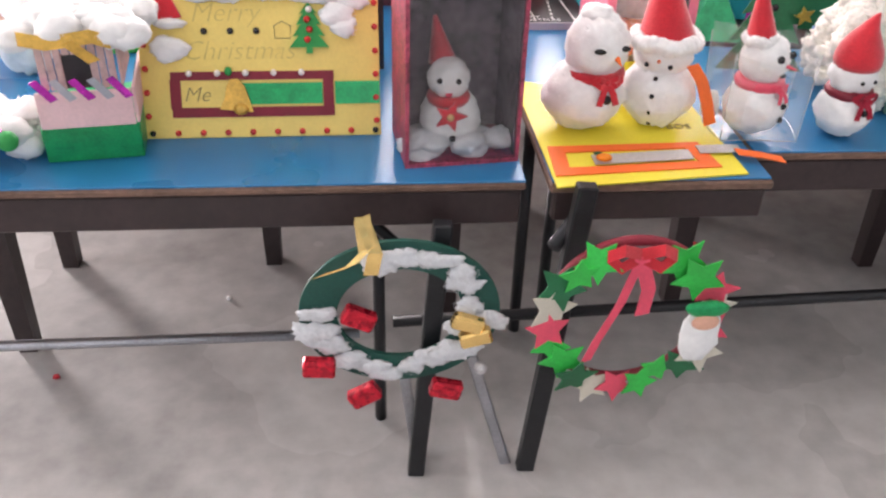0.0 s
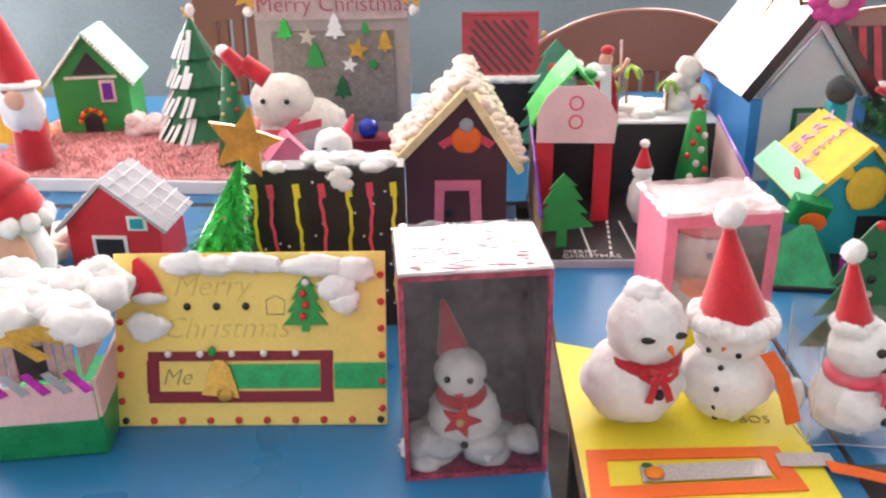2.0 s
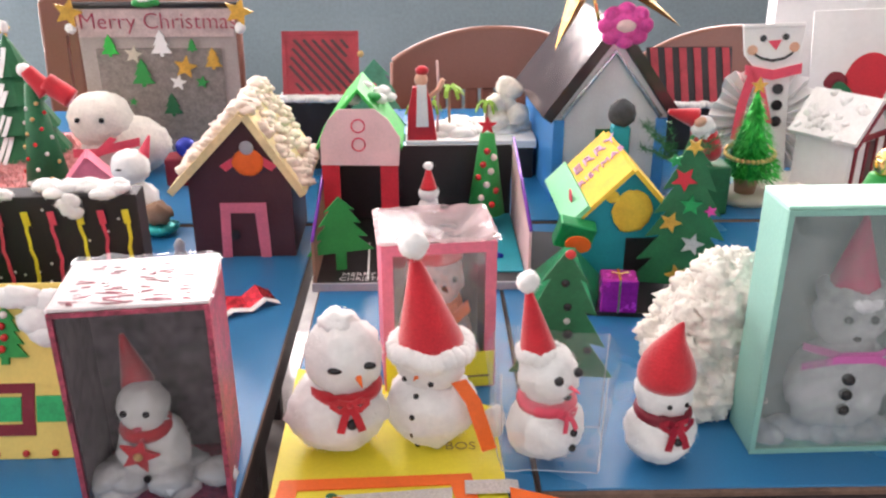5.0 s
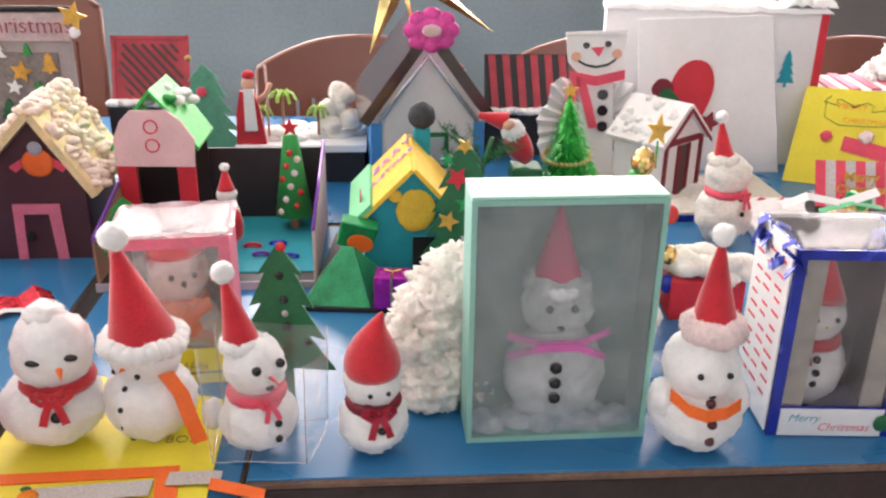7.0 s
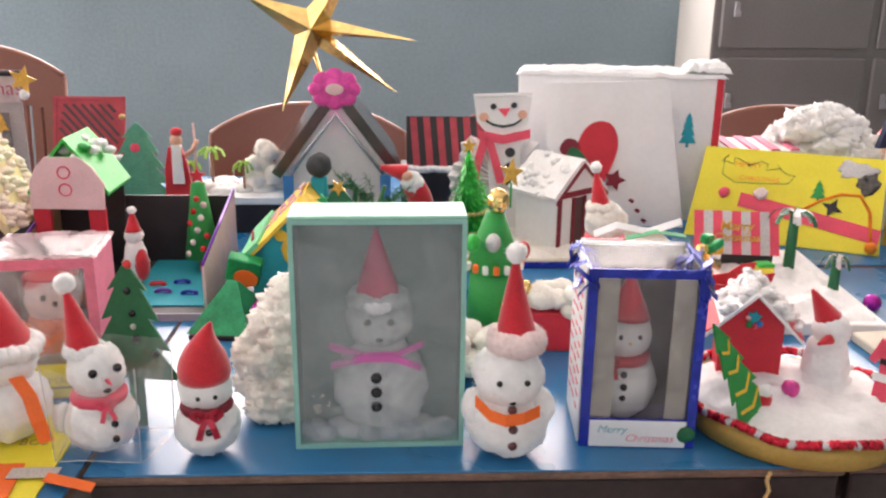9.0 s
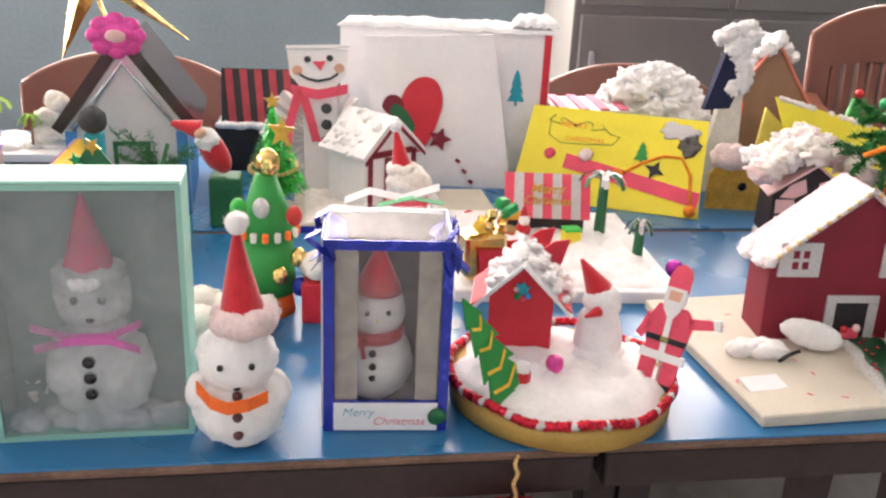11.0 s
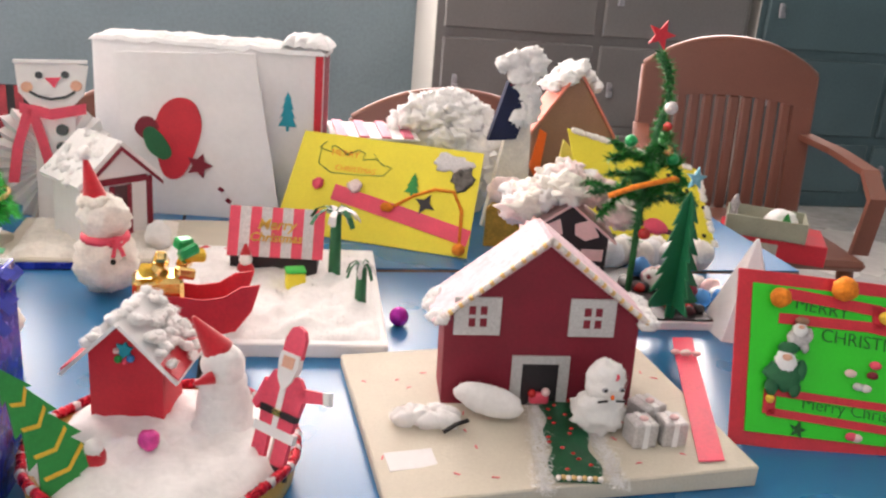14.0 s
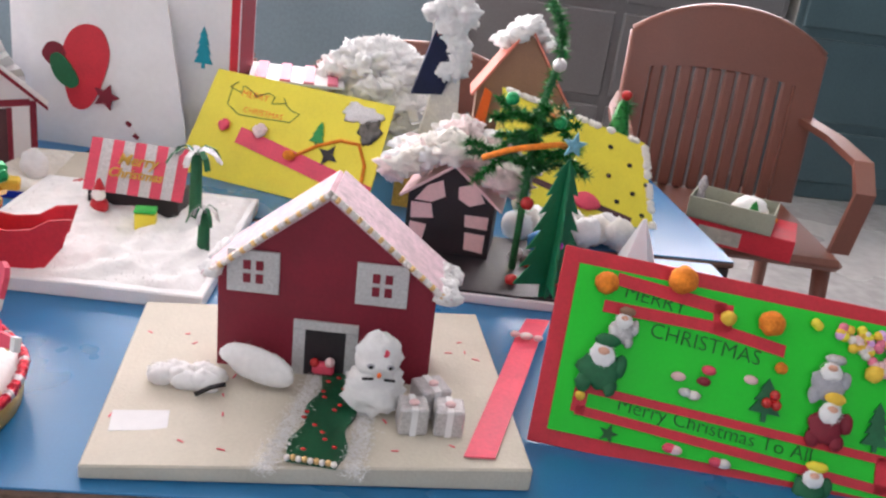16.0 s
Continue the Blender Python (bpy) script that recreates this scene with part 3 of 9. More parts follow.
chair(4.22, 3.28, 0.60, 0.69, 0, CHAIR + " and low arched top")
chair(5.00, 3.28, 0.60, 0.69, 0, CHAIR + " and low arched top")
chair(5.835, 3.165, 0.54, 0.905, -8, "brown moulded plastic armchair holding boxes on its seat", True, 0.36)


# ---- snowmen ----
def on_ball(c, r, az, el, k=1.0):
    """A point on a ball, az degrees round from the front (-y) to the right, el up."""
    a, e = radians(az), radians(el)
    r = (r, r, r) if isinstance(r, (int, float)) else r
    return (c[0] + k * r[0] * math.sin(a) * math.cos(e), c[1] - k * r[1] * math.cos(a) * math.cos(e), c[2] + k * r[2] * math.sin(e))


def cone_between(g, a, b, ra, rb, mat, seg=18, bend=0.0):
    pts, rs = [], []
    a, b = Vector(a), Vector(b)
    for i in range(9):
        f = i / 8
        pts.append(a.lerp(b, f) + Vector((bend * f * f, 0, 0)))
        rs.append(ra + (rb - ra) * f)
    g.tube(pts, rs, mat, None, seg)


def snowman_mesh(body, head, yaw=0.0, cotton=COTTON, eyes=(28, 12, 0.0042, BEAD), nose=None, mouth=None, buttons=3, button_mat=BEAD, button_r=0.0045, scarf=None, bow=None, hat=None, brim=None, rough=0.10, ring_scarf=True):
    """A cotton snowman in one mesh. body, head: (centre, radii)."""
    g = Build()
    (bc, br), (hc, hr) = body, head
    g.tag = "body"
    g.ball(bc, br, cotton, rough, 45, 32, 22)
    g.tag = "head"
    g.ball(hc, hr, cotton, rough, 45, 28, 20)
    neck = (hc[2] - hr[2] * 0.82 + bc[2] + br[2] * 0.75) / 2
    if eyes:
        az, el, r, m = eyes
        for s in (-1, 1):
            g.tag = "eye#%d" % s
            g.ball(on_ball(hc, hr, yaw + s * az, el, 1.02), r, m, 0, 1, 10, 7)
    if nose:
        m, ln, r = nose
        g.tag = "nose"
        p = Vector(on_ball(hc, hr, yaw, -4, 0.95))
        d = Vector(on_ball((0, 0, 0), 1, yaw, -4))
        cone_between(g, p, p + d * ln, r, 0.0006, m, 10)
    if mouth:
        g.tag = "mouth"
        g.ball(on_ball(hc, hr, yaw, -28, 1.0), (0.005, 0.005, 0.0032), mouth, 0, 1, 10, 7)
    for i in range(buttons):
        el = 40 - i * 28
        g.tag = "button#%d" % i
        g.ball(on_ball(bc, br, yaw, el, 1.02), button_r, button_mat, 0, 1, 10, 7)
    if scarf:
        rr = hr[0] * 0.80
        g.tag = "scarf"
        g.lathe([(rr * 0.9, neck - 0.006), (rr + 0.005, neck - 0.006), (rr + 0.007, neck), (rr + 0.005, neck + 0.006), (rr * 0.9, neck + 0.006)], scarf, Matrix.Translation((hc[0], hc[1], 0)), 24)
    if bow:
        m, az, size = bow
        g.tag = "bow"
        p = Vector(on_ball((hc[0], hc[1], neck), (hr[0] * 0.98, hr[1] * 0.98, 0.01), yaw + az, 0, 1.08))
        side = Vector((math.cos(radians(yaw + az)), math.sin(radians(yaw + az)), 0))
        fw = Vector(on_ball((0, 0, 0), 1, yaw + az, 0))
        for s in (-1, 1):
            loop = [p, p + side * s * size * 0.55 + Vector((0, 0, size * 0.35)) + fw * 0.004, p + side * s * size + Vector((0, 0, size * 0.1)), p + side * s * size * 0.5 - Vector((0, 0, size * 0.22)) + fw * 0.004, p]
            g.ribbon(loop, size * 0.34, (0, 0, 1), m, 0.0015)
            g.ribbon([p, p + side * s * size * 0.35 - Vector((0, 0, size * 0.7)) + fw * 0.006, p + side * s * size * 0.55 - Vector((0, 0, size * 1.35)) + fw * 0.008], size * 0.4, side + Vector((0, 0, 0.3 * s)), m, 0.0015)
        g.ball(p, (size * 0.2, size * 0.2, size * 0.2), m, 0, 1, 10, 7)
    if hat:
        m, base, tip, r, pom, bend = hat
        g.tag = "hat"
        cone_between(g, base, tip, r, 0.0025, m, 22, bend)
        if pom:
            g.tag = "pompom"
            g.ball((tip[0] + bend, tip[1], tip[2] + pom * 0.4), pom, COTTON, 0.18, 90, 18, 12)
        if brim:
            bm, brr, bt = brim
            g.tag = "hat_brim"
            for k in range(22):
                a = k * math.tau / 22
                g.ball((base[0] + brr * math.cos(a), base[1] + brr * math.sin(a), base[2] + 0.002 * math.sin(5 * a)), (bt * 1.1, bt * 1.1, bt), bm, 0.16, 80, 12, 8)
    g.tag = "trim"
    return g


SNOWMEN = "cotton snowmen standing along the table"
g = snowman_mesh(((0, 0, 0.046), (0.058, 0.052, 0.048)), ((0.012, -0.004, 0.118), (0.044, 0.042, 0.046)), 22, eyes=None, buttons=2, button_r=0.0065, button_mat=BLACK, scarf=RED_FELT, bow=(RED_FELT, -12, 0.022))
for az in (-30, 20):
    g.tag = "eye#%d" % az
    p = on_ball((0.012, -0.004, 0.118), (0.044, 0.042, 0.046), 22 + az, 6, 1.0)
    g.ball(p, (0.0085, 0.004, 0.0042), BEAD, 0, 1, 12, 8)
g.tag = "nose"
cone_between(g, on_ball((0.012, -0.004, 0.118), 0.043, 26, -8, 0.95), on_ball((0.012, -0.004, 0.118), 0.043, 26, -14, 1.25), 0.004, 0.0006, ORANGE, 10)
g.tag = "head"
g.ball((0.008, 0, 0.160), (0.022, 0.022, 0.012), COTTON, 0.25, 70, 18, 12)
split_figure(g, "snowman", 3.188, 1.585, TOP + 0.004, 0, "plump white cotton snowman with sleepy black eyes and red scarf", "snowman", SNOWMEN)

g = snowman_mesh(((0, 0, 0.046), (0.052, 0.048, 0.048)), ((0, 0, 0.105), (0.040, 0.038, 0.036)), -25, eyes=(24, -16, 0.0035, BEAD), nose=(ORANGE, 0.008, 0.003), buttons=4, button_r=0.0035, hat=(RED_FELT, (0.0, 0, 0.122), (-0.018, 0, 0.240), 0.040, 0.016, 0.0), brim=(COTTON, 0.038, 0.012))
g.tag = "scarf"
g.ribbon([(0.03, -0.036, 0.098), (0.046, -0.042, 0.075), (0.056, -0.050, 0.045), (0.064, -0.052, 0.018)], 0.017, (1, 0.2, 0.2), ORANGE, 0.002)
g.tag = "arm"
g.ball((0.072, -0.02, 0.035), (0.012, 0.016, 0.02), COTTON, 0.2, 60, 14, 10)
split_figure(g, "snowman", 3.297, 1.592, TOP + 0.004, 0, "white cotton snowman with tall red felt cone hat, orange scarf end", "snowman", SNOWMEN)

g = snowman_mesh(((0, 0, 0.040), (0.043, 0.040, 0.041)), ((0, 0, 0.106), (0.034, 0.033, 0.036)), 38, eyes=(26, 14, 0.0055, BEAD), nose=(PINK_RED, 0.016, 0.003), mouth=BEAD, buttons=3, scarf=PINK_RED, bow=(PINK_RED, -8, 0.014), hat=(RED_FELT, (-0.012, 0, 0.133), (-0.026, 0, 0.212), 0.021, 0.012, 0.0), brim=(COTTON, 0.016, 0.008))
split_figure(g, "snowman", 3.425, 1.555, TOP + 0.006, 0, "white cotton snowman with red hat, wrapped in clear plastic", "snowman", SNOWMEN)
def clear_sleeve(x, y, rz, w, d, h):
    """A folded sleeve of stiff clear film: four bowed sheets with milky folds at the corners."""
    t = thing("plastic_wrap", x, y, TOP + 0.004, rz, "folded clear plastic sleeve standing round a snowman", "wrapping")
    corners = [(-w / 2, -d / 2), (w / 2, -d / 2), (w / 2 + 0.012, d / 2), (-w / 2 - 0.006, d / 2)]
    n = 8
    for k in range(4):
        a, b = Vector(corners[k]), Vector(corners[(k + 1) % 4])
        out = Vector(((b - a).y, -(b - a).x)).normalized()
        vs, fs = [], []
        for i in range(n + 1):
            for j in range(n + 1):
                u, q = i / n, j / n
                bow = 0.010 * math.sin(math.pi * u) * (0.4 + q) * (1 if k % 2 else -0.5) + 0.003 * noise.noise(Vector((u * 5, q * 5, k * 3.1)))
                p = a.lerp(b, u) * (1 + 0.06 * q) + out * bow
                vs.append((p.x, p.y, h * q * (1 + 0.10 * u * (k == 2) - 0.12 * math.sin(math.pi * u) * (k == 0))))
        for i in range(n):
            for j in range(n):
                o = i * (n + 1) + j
                fs.append([o, o + n + 1, o + n + 2, o + 1])
        part("film", Build().add(vs, fs, FILM, None, True), t).visible_shadow = False
        part("fold", Build().tube([(a.x, a.y, 0.0), (a.x * 1.03, a.y * 1.03, h * 0.5), (a.x * 1.06, a.y * 1.06, h)], 0.0007, FOLD_FILM, None, 6), t, "milky fold")
        part("hem", Build().tube([vs[i * (n + 1)] for i in range(n + 1)], 0.0006, FOLD_FILM, None, 6), t, "milky edge of the film")
    return t


FOLD_FILM = film("milky_fold", 0.35, (0.85, 0.86, 0.88), 0.6)
clear_sleeve(3.430, 1.566, -4, 0.106, 0.088, 0.126)

g = snowman_mesh(((0, 0, 0.036), (0.040, 0.038, 0.037)), ((0, 0, 0.088), (0.032, 0.031, 0.030)), 14, eyes=(18, -4, 0.003, BEAD), buttons=2, button_r=0.0045, scarf=DARK_RED, bow=(glitter("red_glitter", (0.45, 0.012, 0.04)), -2, 0.020), )
g.tag = "hat"
felt = Build().lathe([(0.0300, 0.099), (0.0320, 0.106), (0.0315, 0.116), (0.0280, 0.128), (0.0210, 0.141), (0.0135, 0.152), (0.0080, 0.162), (0.0030, 0.171), (0.0008, 0.173)], RED_FELT, None, 26)
g.add([(x + 18 * max(0.0, z - 0.13) ** 2 * 0.35, y, z) for x, y, z in felt.v], felt.f, RED_FELT, None, True)

split_figure(g, "snowman", 3.555, 1.552, TOP + 0.002, 0, "small white cotton snowman with red hat and glittery red bow", "snowman", SNOWMEN)

g = snowman_mesh(((0, 0, 0.044), (0.052, 0.048, 0.046)), ((0, 0, 0.104), (0.044, 0.042, 0.042)), 2, eyes=(22, 8, 0.0038, BEAD), mouth=BEAD, buttons=3, button_r=0.0058, button_mat=material("maroon_button", (0.10, 0.025, 0.03), 0.3, 0, 0.1, 40, 0), hat=(RED_FELT, (0.008, 0, 0.150), (0.0, 0, 0.256), 0.027, 0.0125, 0.004), brim=(COTTON_PINK, 0.020, 0.016))
for s in (-1, 1):
    g.tag = "arm#%d" % s
    g.ball((0.041 * s, -0.004, 0.062), (0.017, 0.022, 0.024), COTTON, 0.15, 60, 16, 12)
g.tag = "scarf"
g.ribbon([(-0.042, -0.028, 0.082), (-0.026, -0.046, 0.072), (-0.008, -0.053, 0.068), (0.014, -0.052, 0.071), (0.034, -0.040, 0.074)], 0.014, (0, 0.15, 1), ORANGE, 0.002)
split_figure(g, "snowman", 3.927, 1.545, TOP + 0.002, 0, "white cotton snowman with red cone hat, orange scarf, maroon buttons", "snowman", SNOWMEN)

# the yellow sheet under the pair of snowmen
sheet = thing("yellow_sheet", 3.118, 1.405, TOP + 0.0005, 0, "lemon yellow card sheet with orange frame, lying flat", "card")
g = Build().add([(0.005, 0.0, 0.0), (0.262, 0.028, 0.0), (0.255, 0.250, 0.0), (0.0, 0.345, 0.0), (0.005, 0.0, 0.0022), (0.262, 0.028, 0.0022), (0.255, 0.250, 0.0022), (0.0, 0.345, 0.0022)], [(0, 3, 2, 1), (4, 5, 6, 7), (0, 1, 5, 4), (1, 2, 6, 5), (2, 3, 7, 6), (3, 0, 4, 7)], LEMON)
part("sheet", g, sheet)
g = Build()
outer = [(0.008, 0.026), (0.232, 0.044), (0.222, 0.116), (0.012, 0.108)]
inner = [(0.030, 0.047), (0.206, 0.061), (0.199, 0.098), (0.033, 0.091)]
vs = [(x, y, z) for z in (0.0026, 0.0042) for x, y in outer + inner]
fs = []
for i in range(4):
    j = (i + 1) % 4
    fs += [(8 + i, 8 + j, 12 + j, 12 + i), (i, 4 + i, 4 + j, j), (i, j, 8 + j, 8 + i), (4 + i, 12 + i, 12 + j, 4 + j)]
g.add(vs, fs, ORANGE)
part("frame", g, sheet, "orange paper frame")
part("strip", Build().ribbon([(0.065, 0.066, 0.0052), (0.20, 0.076, 0.0062)], 0.026, (0, 1, 0), SILVER, 0.0012), sheet, "silvery glitter strip")
part("strip", Build().ribbon([(0.214, 0.090, 0.006), (0.262, 0.090, 0.007), (0.272, 0.088, 0.007)], 0.022, (0, 1, 0), SILVER, 0.0012), sheet, "silvery glitter strip")
part("tag", Build().ribbon([(0.262, 0.076, 0.009), (0.292, 0.066, 0.0085), (0.322, 0.060, 0.004)], 0.018, (0, 1, 0), ORANGE, 0.0015), sheet, "orange paper scrap")
part("fruit", Build().ball((0.078, 0.062, 0.0105), (0.011, 0.009, 0.004), ORANGE_FUR, 0.05, 60, 14, 8).ball((0.072, 0.073, 0.011), (0.006, 0.004, 0.002), DARK_GREEN), sheet, "orange fruit cut-out")
lettering("writing", "BOS", 0.020, INK, sheet, pose(0.212, 0.168, 0.0026, -90, 0, 0))


# ---- boxes with a window ----
def window_box(name, x, y, rz, w, h, d, outside, lining, pane, label, rim=0.008, top=None, floor_mat=COTTON, front_ledge=0.0, back=None):
    """A standing box, open at the front, with a film window."""
    t = thing(name, x, y, TOP, rz, label, "gift box", "window boxes with snowmen")
    th = 0.004
    part("back_panel", Build().box((w / 2, d - th / 2, h / 2), (w - 2 * th, th, h), back or outside, 0.001), t)
    part("lining", Build().box((w / 2, d - th - 0.002, h / 2), (w - 2 * th, 0.003, h - 2 * th), lining), t, "lining darkened with the shade inside the box")
    for sx in (0, 1):
        g = Build().box((th / 2 if sx == 0 else w - th / 2, d / 2, h / 2), (th, d, h), outside, 0.001)
        part("side_panel", g, t)
        g = Build().box((th + 0.001 if sx == 0 else w - th - 0.001, d / 2, h / 2), (0.0018, d - 0.012, h - 0.012), lining)
        part("side_lining", g, t)
    part("base", Build().box((w / 2, d / 2, th / 2), (w - 2 * th, d, th), outside), t)
    part("lid", Build().box((w / 2, d / 2, h + th / 2), (w, d, th), top or outside, 0.001), t)
    g = Build()
    for c, s in (((rim / 2, -0.001, h / 2), (rim, 0.002, h)), ((w - rim / 2, -0.001, h / 2), (rim, 0.002, h)), ((w / 2, -0.001, rim / 2 + front_ledge / 2), (w - 2 * rim, 0.002, rim + front_ledge)), ((w / 2, -0.001, h - rim / 2), (w - 2 * rim, 0.002, rim))):
        g.box(c, s, outside)
    part("rim", g, t)
    p = part("window_pane", Build().box((w / 2, 0.0012, h / 2), (w - 2 * th - 0.002, 0.0008, h - 2 * th), pane), t, "clear plastic film")
    p.visible_shadow = False
    if floor_mat:
        g = Build()
        for k in range(16):
            g.ball((random.uniform(0.02, w - 0.02), random.uniform(0.02, d - 0.02), 0.008), (0.02, 0.016, 0.012), floor_mat, 0.2, 60, 12, 8)
        part("stuffing", g, t, "white cotton stuffing")
    return t


PINK_SPECK = material("wine_printed_paper", (0.42, 0.06, 0.11), 0.45, 0.1, 0.45, 55, 0.1)
LID_PINK = material("pink_white_print", (0.86, 0.78, 0.79), 0.35, 0, 0.10, 30, 0.3, 60, coat=0.6)
# mottled grey-white lining; its dark tone paints in the box's inner shade
SHADED_LINING = material("mottled_shaded_lining", (0.135, 0.105, 0.125), 0.9, 0, 0.8, 18, 0.6, 90)
wb = window_box("gift_box", 2.936, 1.466, 6.5, 0.150, 0.238, 0.112, PINK_SPECK, SHADED_LINING, SHADED_FILM, "wine red window box with white lid on the blue table", 0.005, LID_PINK)
g = Build()
for k in range(60):
    a, ln, v = random.uniform(-0.35, 0.35), random.uniform(0.005, 0.020), random.random() ** 1.7
    g.box((0, 0, 0), (ln, random.uniform(0.0008, 0.0024), 0.0006), PINK_SPECK, 0, pose(random.uniform(0.014, 0.136), 0.005 + 0.09 * v, 0.2426, 0, 0, math.degrees(a)))
tagged(part("lid_print", g, wb, "scribbled wine red print"), kind="stuff")
g = snowman_mesh(((0, 0, 0.036), (0.039, 0.034, 0.038)), ((-0.004, -0.004, 0.090), (0.027, 0.026, 0.028)), -4, eyes=(26, 10, 0.0038, BEAD), nose=None, mouth=PINK_RED, buttons=0, scarf=RED_FELT, hat=(RED_FELT, (-0.012, 0.012, 0.108), (-0.022, 0.014, 0.166), 0.018, 0, 0))
g.tag = "bow"
g.card(star_poly(0.022, 0.45, 5, 0.3, -0.004, 0.052), 0.004, RED_FELT, None, -0.036).ball((-0.004, -0.042, 0.052), (0.005, 0.003, 0.005), GOLD_BEAD).ball((0.0, -0.036, 0.020), 0.0045, BEAD)
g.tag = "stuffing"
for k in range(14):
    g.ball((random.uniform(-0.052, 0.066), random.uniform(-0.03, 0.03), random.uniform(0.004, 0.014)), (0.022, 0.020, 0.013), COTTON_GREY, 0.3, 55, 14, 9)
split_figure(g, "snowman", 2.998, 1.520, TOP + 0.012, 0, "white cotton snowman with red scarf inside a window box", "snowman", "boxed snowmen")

window_box("gift_box", 3.662, 1.556, 1.2, 0.212, 0.300, 0.066, MINT, MINT_SHADED, MINT_FILM, "tall mint green window box with clear film front", 0.006, MINT_LIT, COTTON_GREY)
MAUVE = material("mauve_ribbon", (0.62, 0.14, 0.42), 0.6, 0, 0.1, 30)
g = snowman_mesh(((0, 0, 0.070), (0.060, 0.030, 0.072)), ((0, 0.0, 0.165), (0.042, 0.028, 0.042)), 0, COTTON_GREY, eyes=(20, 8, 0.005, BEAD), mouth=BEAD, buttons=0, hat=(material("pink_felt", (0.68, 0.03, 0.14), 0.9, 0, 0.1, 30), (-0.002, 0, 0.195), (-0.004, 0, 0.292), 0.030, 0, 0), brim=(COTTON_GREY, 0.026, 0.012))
for i in range(3):
    g.tag = "button#%d" % i
    g.ball((-0.004, -0.032, 0.094 - 0.021 * i), 0.0075, BEAD, 0, 1, 12, 8)
g.tag = "ribbon"
g.ribbon([(-0.062, -0.030, 0.140), (-0.02, -0.034, 0.128), (0.02, -0.034, 0.128), (0.055, -0.030, 0.143)], 0.010, (0, 0, 1), MAUVE)
g.ribbon([(-0.060, -0.031, 0.112), (-0.02, -0.036, 0.124), (0.02, -0.036, 0.124), (0.052, -0.031, 0.108)], 0.010, (0, 0, 1), MAUVE)
g.v = [(x, y, z * 0.935) for x, y, z in g.v]
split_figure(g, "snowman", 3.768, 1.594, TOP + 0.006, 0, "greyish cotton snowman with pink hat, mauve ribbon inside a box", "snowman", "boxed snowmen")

# darker copy of the beige card, painting the shade inside the blue box
BEIGE_SHADED = material("shaded_beige_lining", (0.20, 0.185, 0.165), 0.85, 0, 0.15, 60, 0.5, 500)
bb = window_box("gift_box", 4.022, 1.556, -4, 0.146, 0.240, 0.118, BLUE, BEIGE_SHADED, SHADED_MILK_FILM, "window box edged with shiny blue foil, film over open top", 0.012, LID_FILM, None, 0.028, WHITE)
for s in (0, 1):
    part("inner_panel", Build().box((0.026 if s == 0 else 0.120, 0.006, 0.13), (0.026, 0.003, 0.19), BEIGE), bb, "speckled beige panel")
part("side_sheet", Build().box((-0.0016, 0.060, 0.122), (0.002, 0.114, 0.236), WHITE), bb, "white paper written on in red")
g = Build()
for i in range(11):
    z = 0.215 - i * 0.017
    for k in range(3):
        y0 = 0.014 + k * 0.032 + random.uniform(0, 0.006)
        g.box((-0.0032, y0 + 0.011, z + random.uniform(-0.002, 0.002)), (0.0008, random.uniform(0.014, 0.024), 0.003), PINK_RED)
tagged(part("writing", g, bb, "faint red scribbled lines"), kind="stuff")
part("ribbon", Build().ribbon([(0.02, 0.112, 0.250), (0.05, 0.116, 0.262), (0.09, 0.108, 0.256), (0.135, 0.118, 0.268)], 0.014, (0, 1, 0.4), WHITE, 0.001).ribbon([(0.06, 0.100, 0.249), (0.10, 0.104, 0.258), (0.14, 0.110, 0.250)], 0.008, (0, 1, 0.3), MINT_LEAF, 0.001), bb, "curled white and green ribbon")
part("front_card", Build().box((0.073, -0.0032, 0.020), (0.122, 0.002, 0.036), WHITE), bb, "white paper label")
lettering("writing", "Merry", 0.015, TEAL, bb, pose(0.040, -0.0046, 0.026, 0, 0, 0), 0.0003, 0.3)
lettering("writing", "Christmas", 0.015, PINK_RED, bb, pose(0.088, -0.0046, 0.014, 0, 0, 0), 0.0003, 0.3)
part("holly_leaf", Build().ball((0.134, -0.007, 0.022), (0.011, 0.003, 0.012), DARK_GREEN, 0.2, 80, 12, 8), bb)
g = Build()
for k in range(46):
    s = k % 2
    u = random.random()
    p = (0.004 + 0.138 * s + random.uniform(-0.008, 0.008), 0.118 * u, 0.236 + random.uniform(-0.018, 0.014))
    g.ribbon([p, (p[0] + random.uniform(-0.016, 0.016), p[1] - 0.004, p[2] - 0.006), (p[0] + random.uniform(-0.02, 0.02), p[1] - 0.010, p[2] - 0.026)], random.uniform(0.010, 0.02), (0.3, 1, 0.2), BLUE, 0.0008)
tagged(part("foil_trim", g, bb, "crumpled shiny blue foil"), kind="stuff")
g = snowman_mesh(((0, 0, 0.052), (0.046, 0.036, 0.052)), ((0, 0, 0.122), (0.036, 0.032, 0.034)), 0, COTTON, eyes=(20, 10, 0.0032, BEAD), nose=(YELLOW_FOAM, 0.004, 0.004), buttons=0, scarf=RED_FELT, bow=(RED_FELT, -30, 0.014), hat=(RED_FELT, (0.002, 0, 0.146), (0.004, 0, 0.205), 0.030, 0, 0), rough=0.05)
for i in range(3):
    g.tag = "button#%d" % i
    g.ball((-0.006, -0.038 + 0.003 * abs(i - 1), 0.078 - 0.016 * i), 0.0048, BEAD, 0, 1, 10, 7)
split_figure(g, "snowman", 4.086, 1.612, TOP + 0.010, 0, "smooth white snowman with red scarf inside blue box", "snowman", "boxed snowmen")

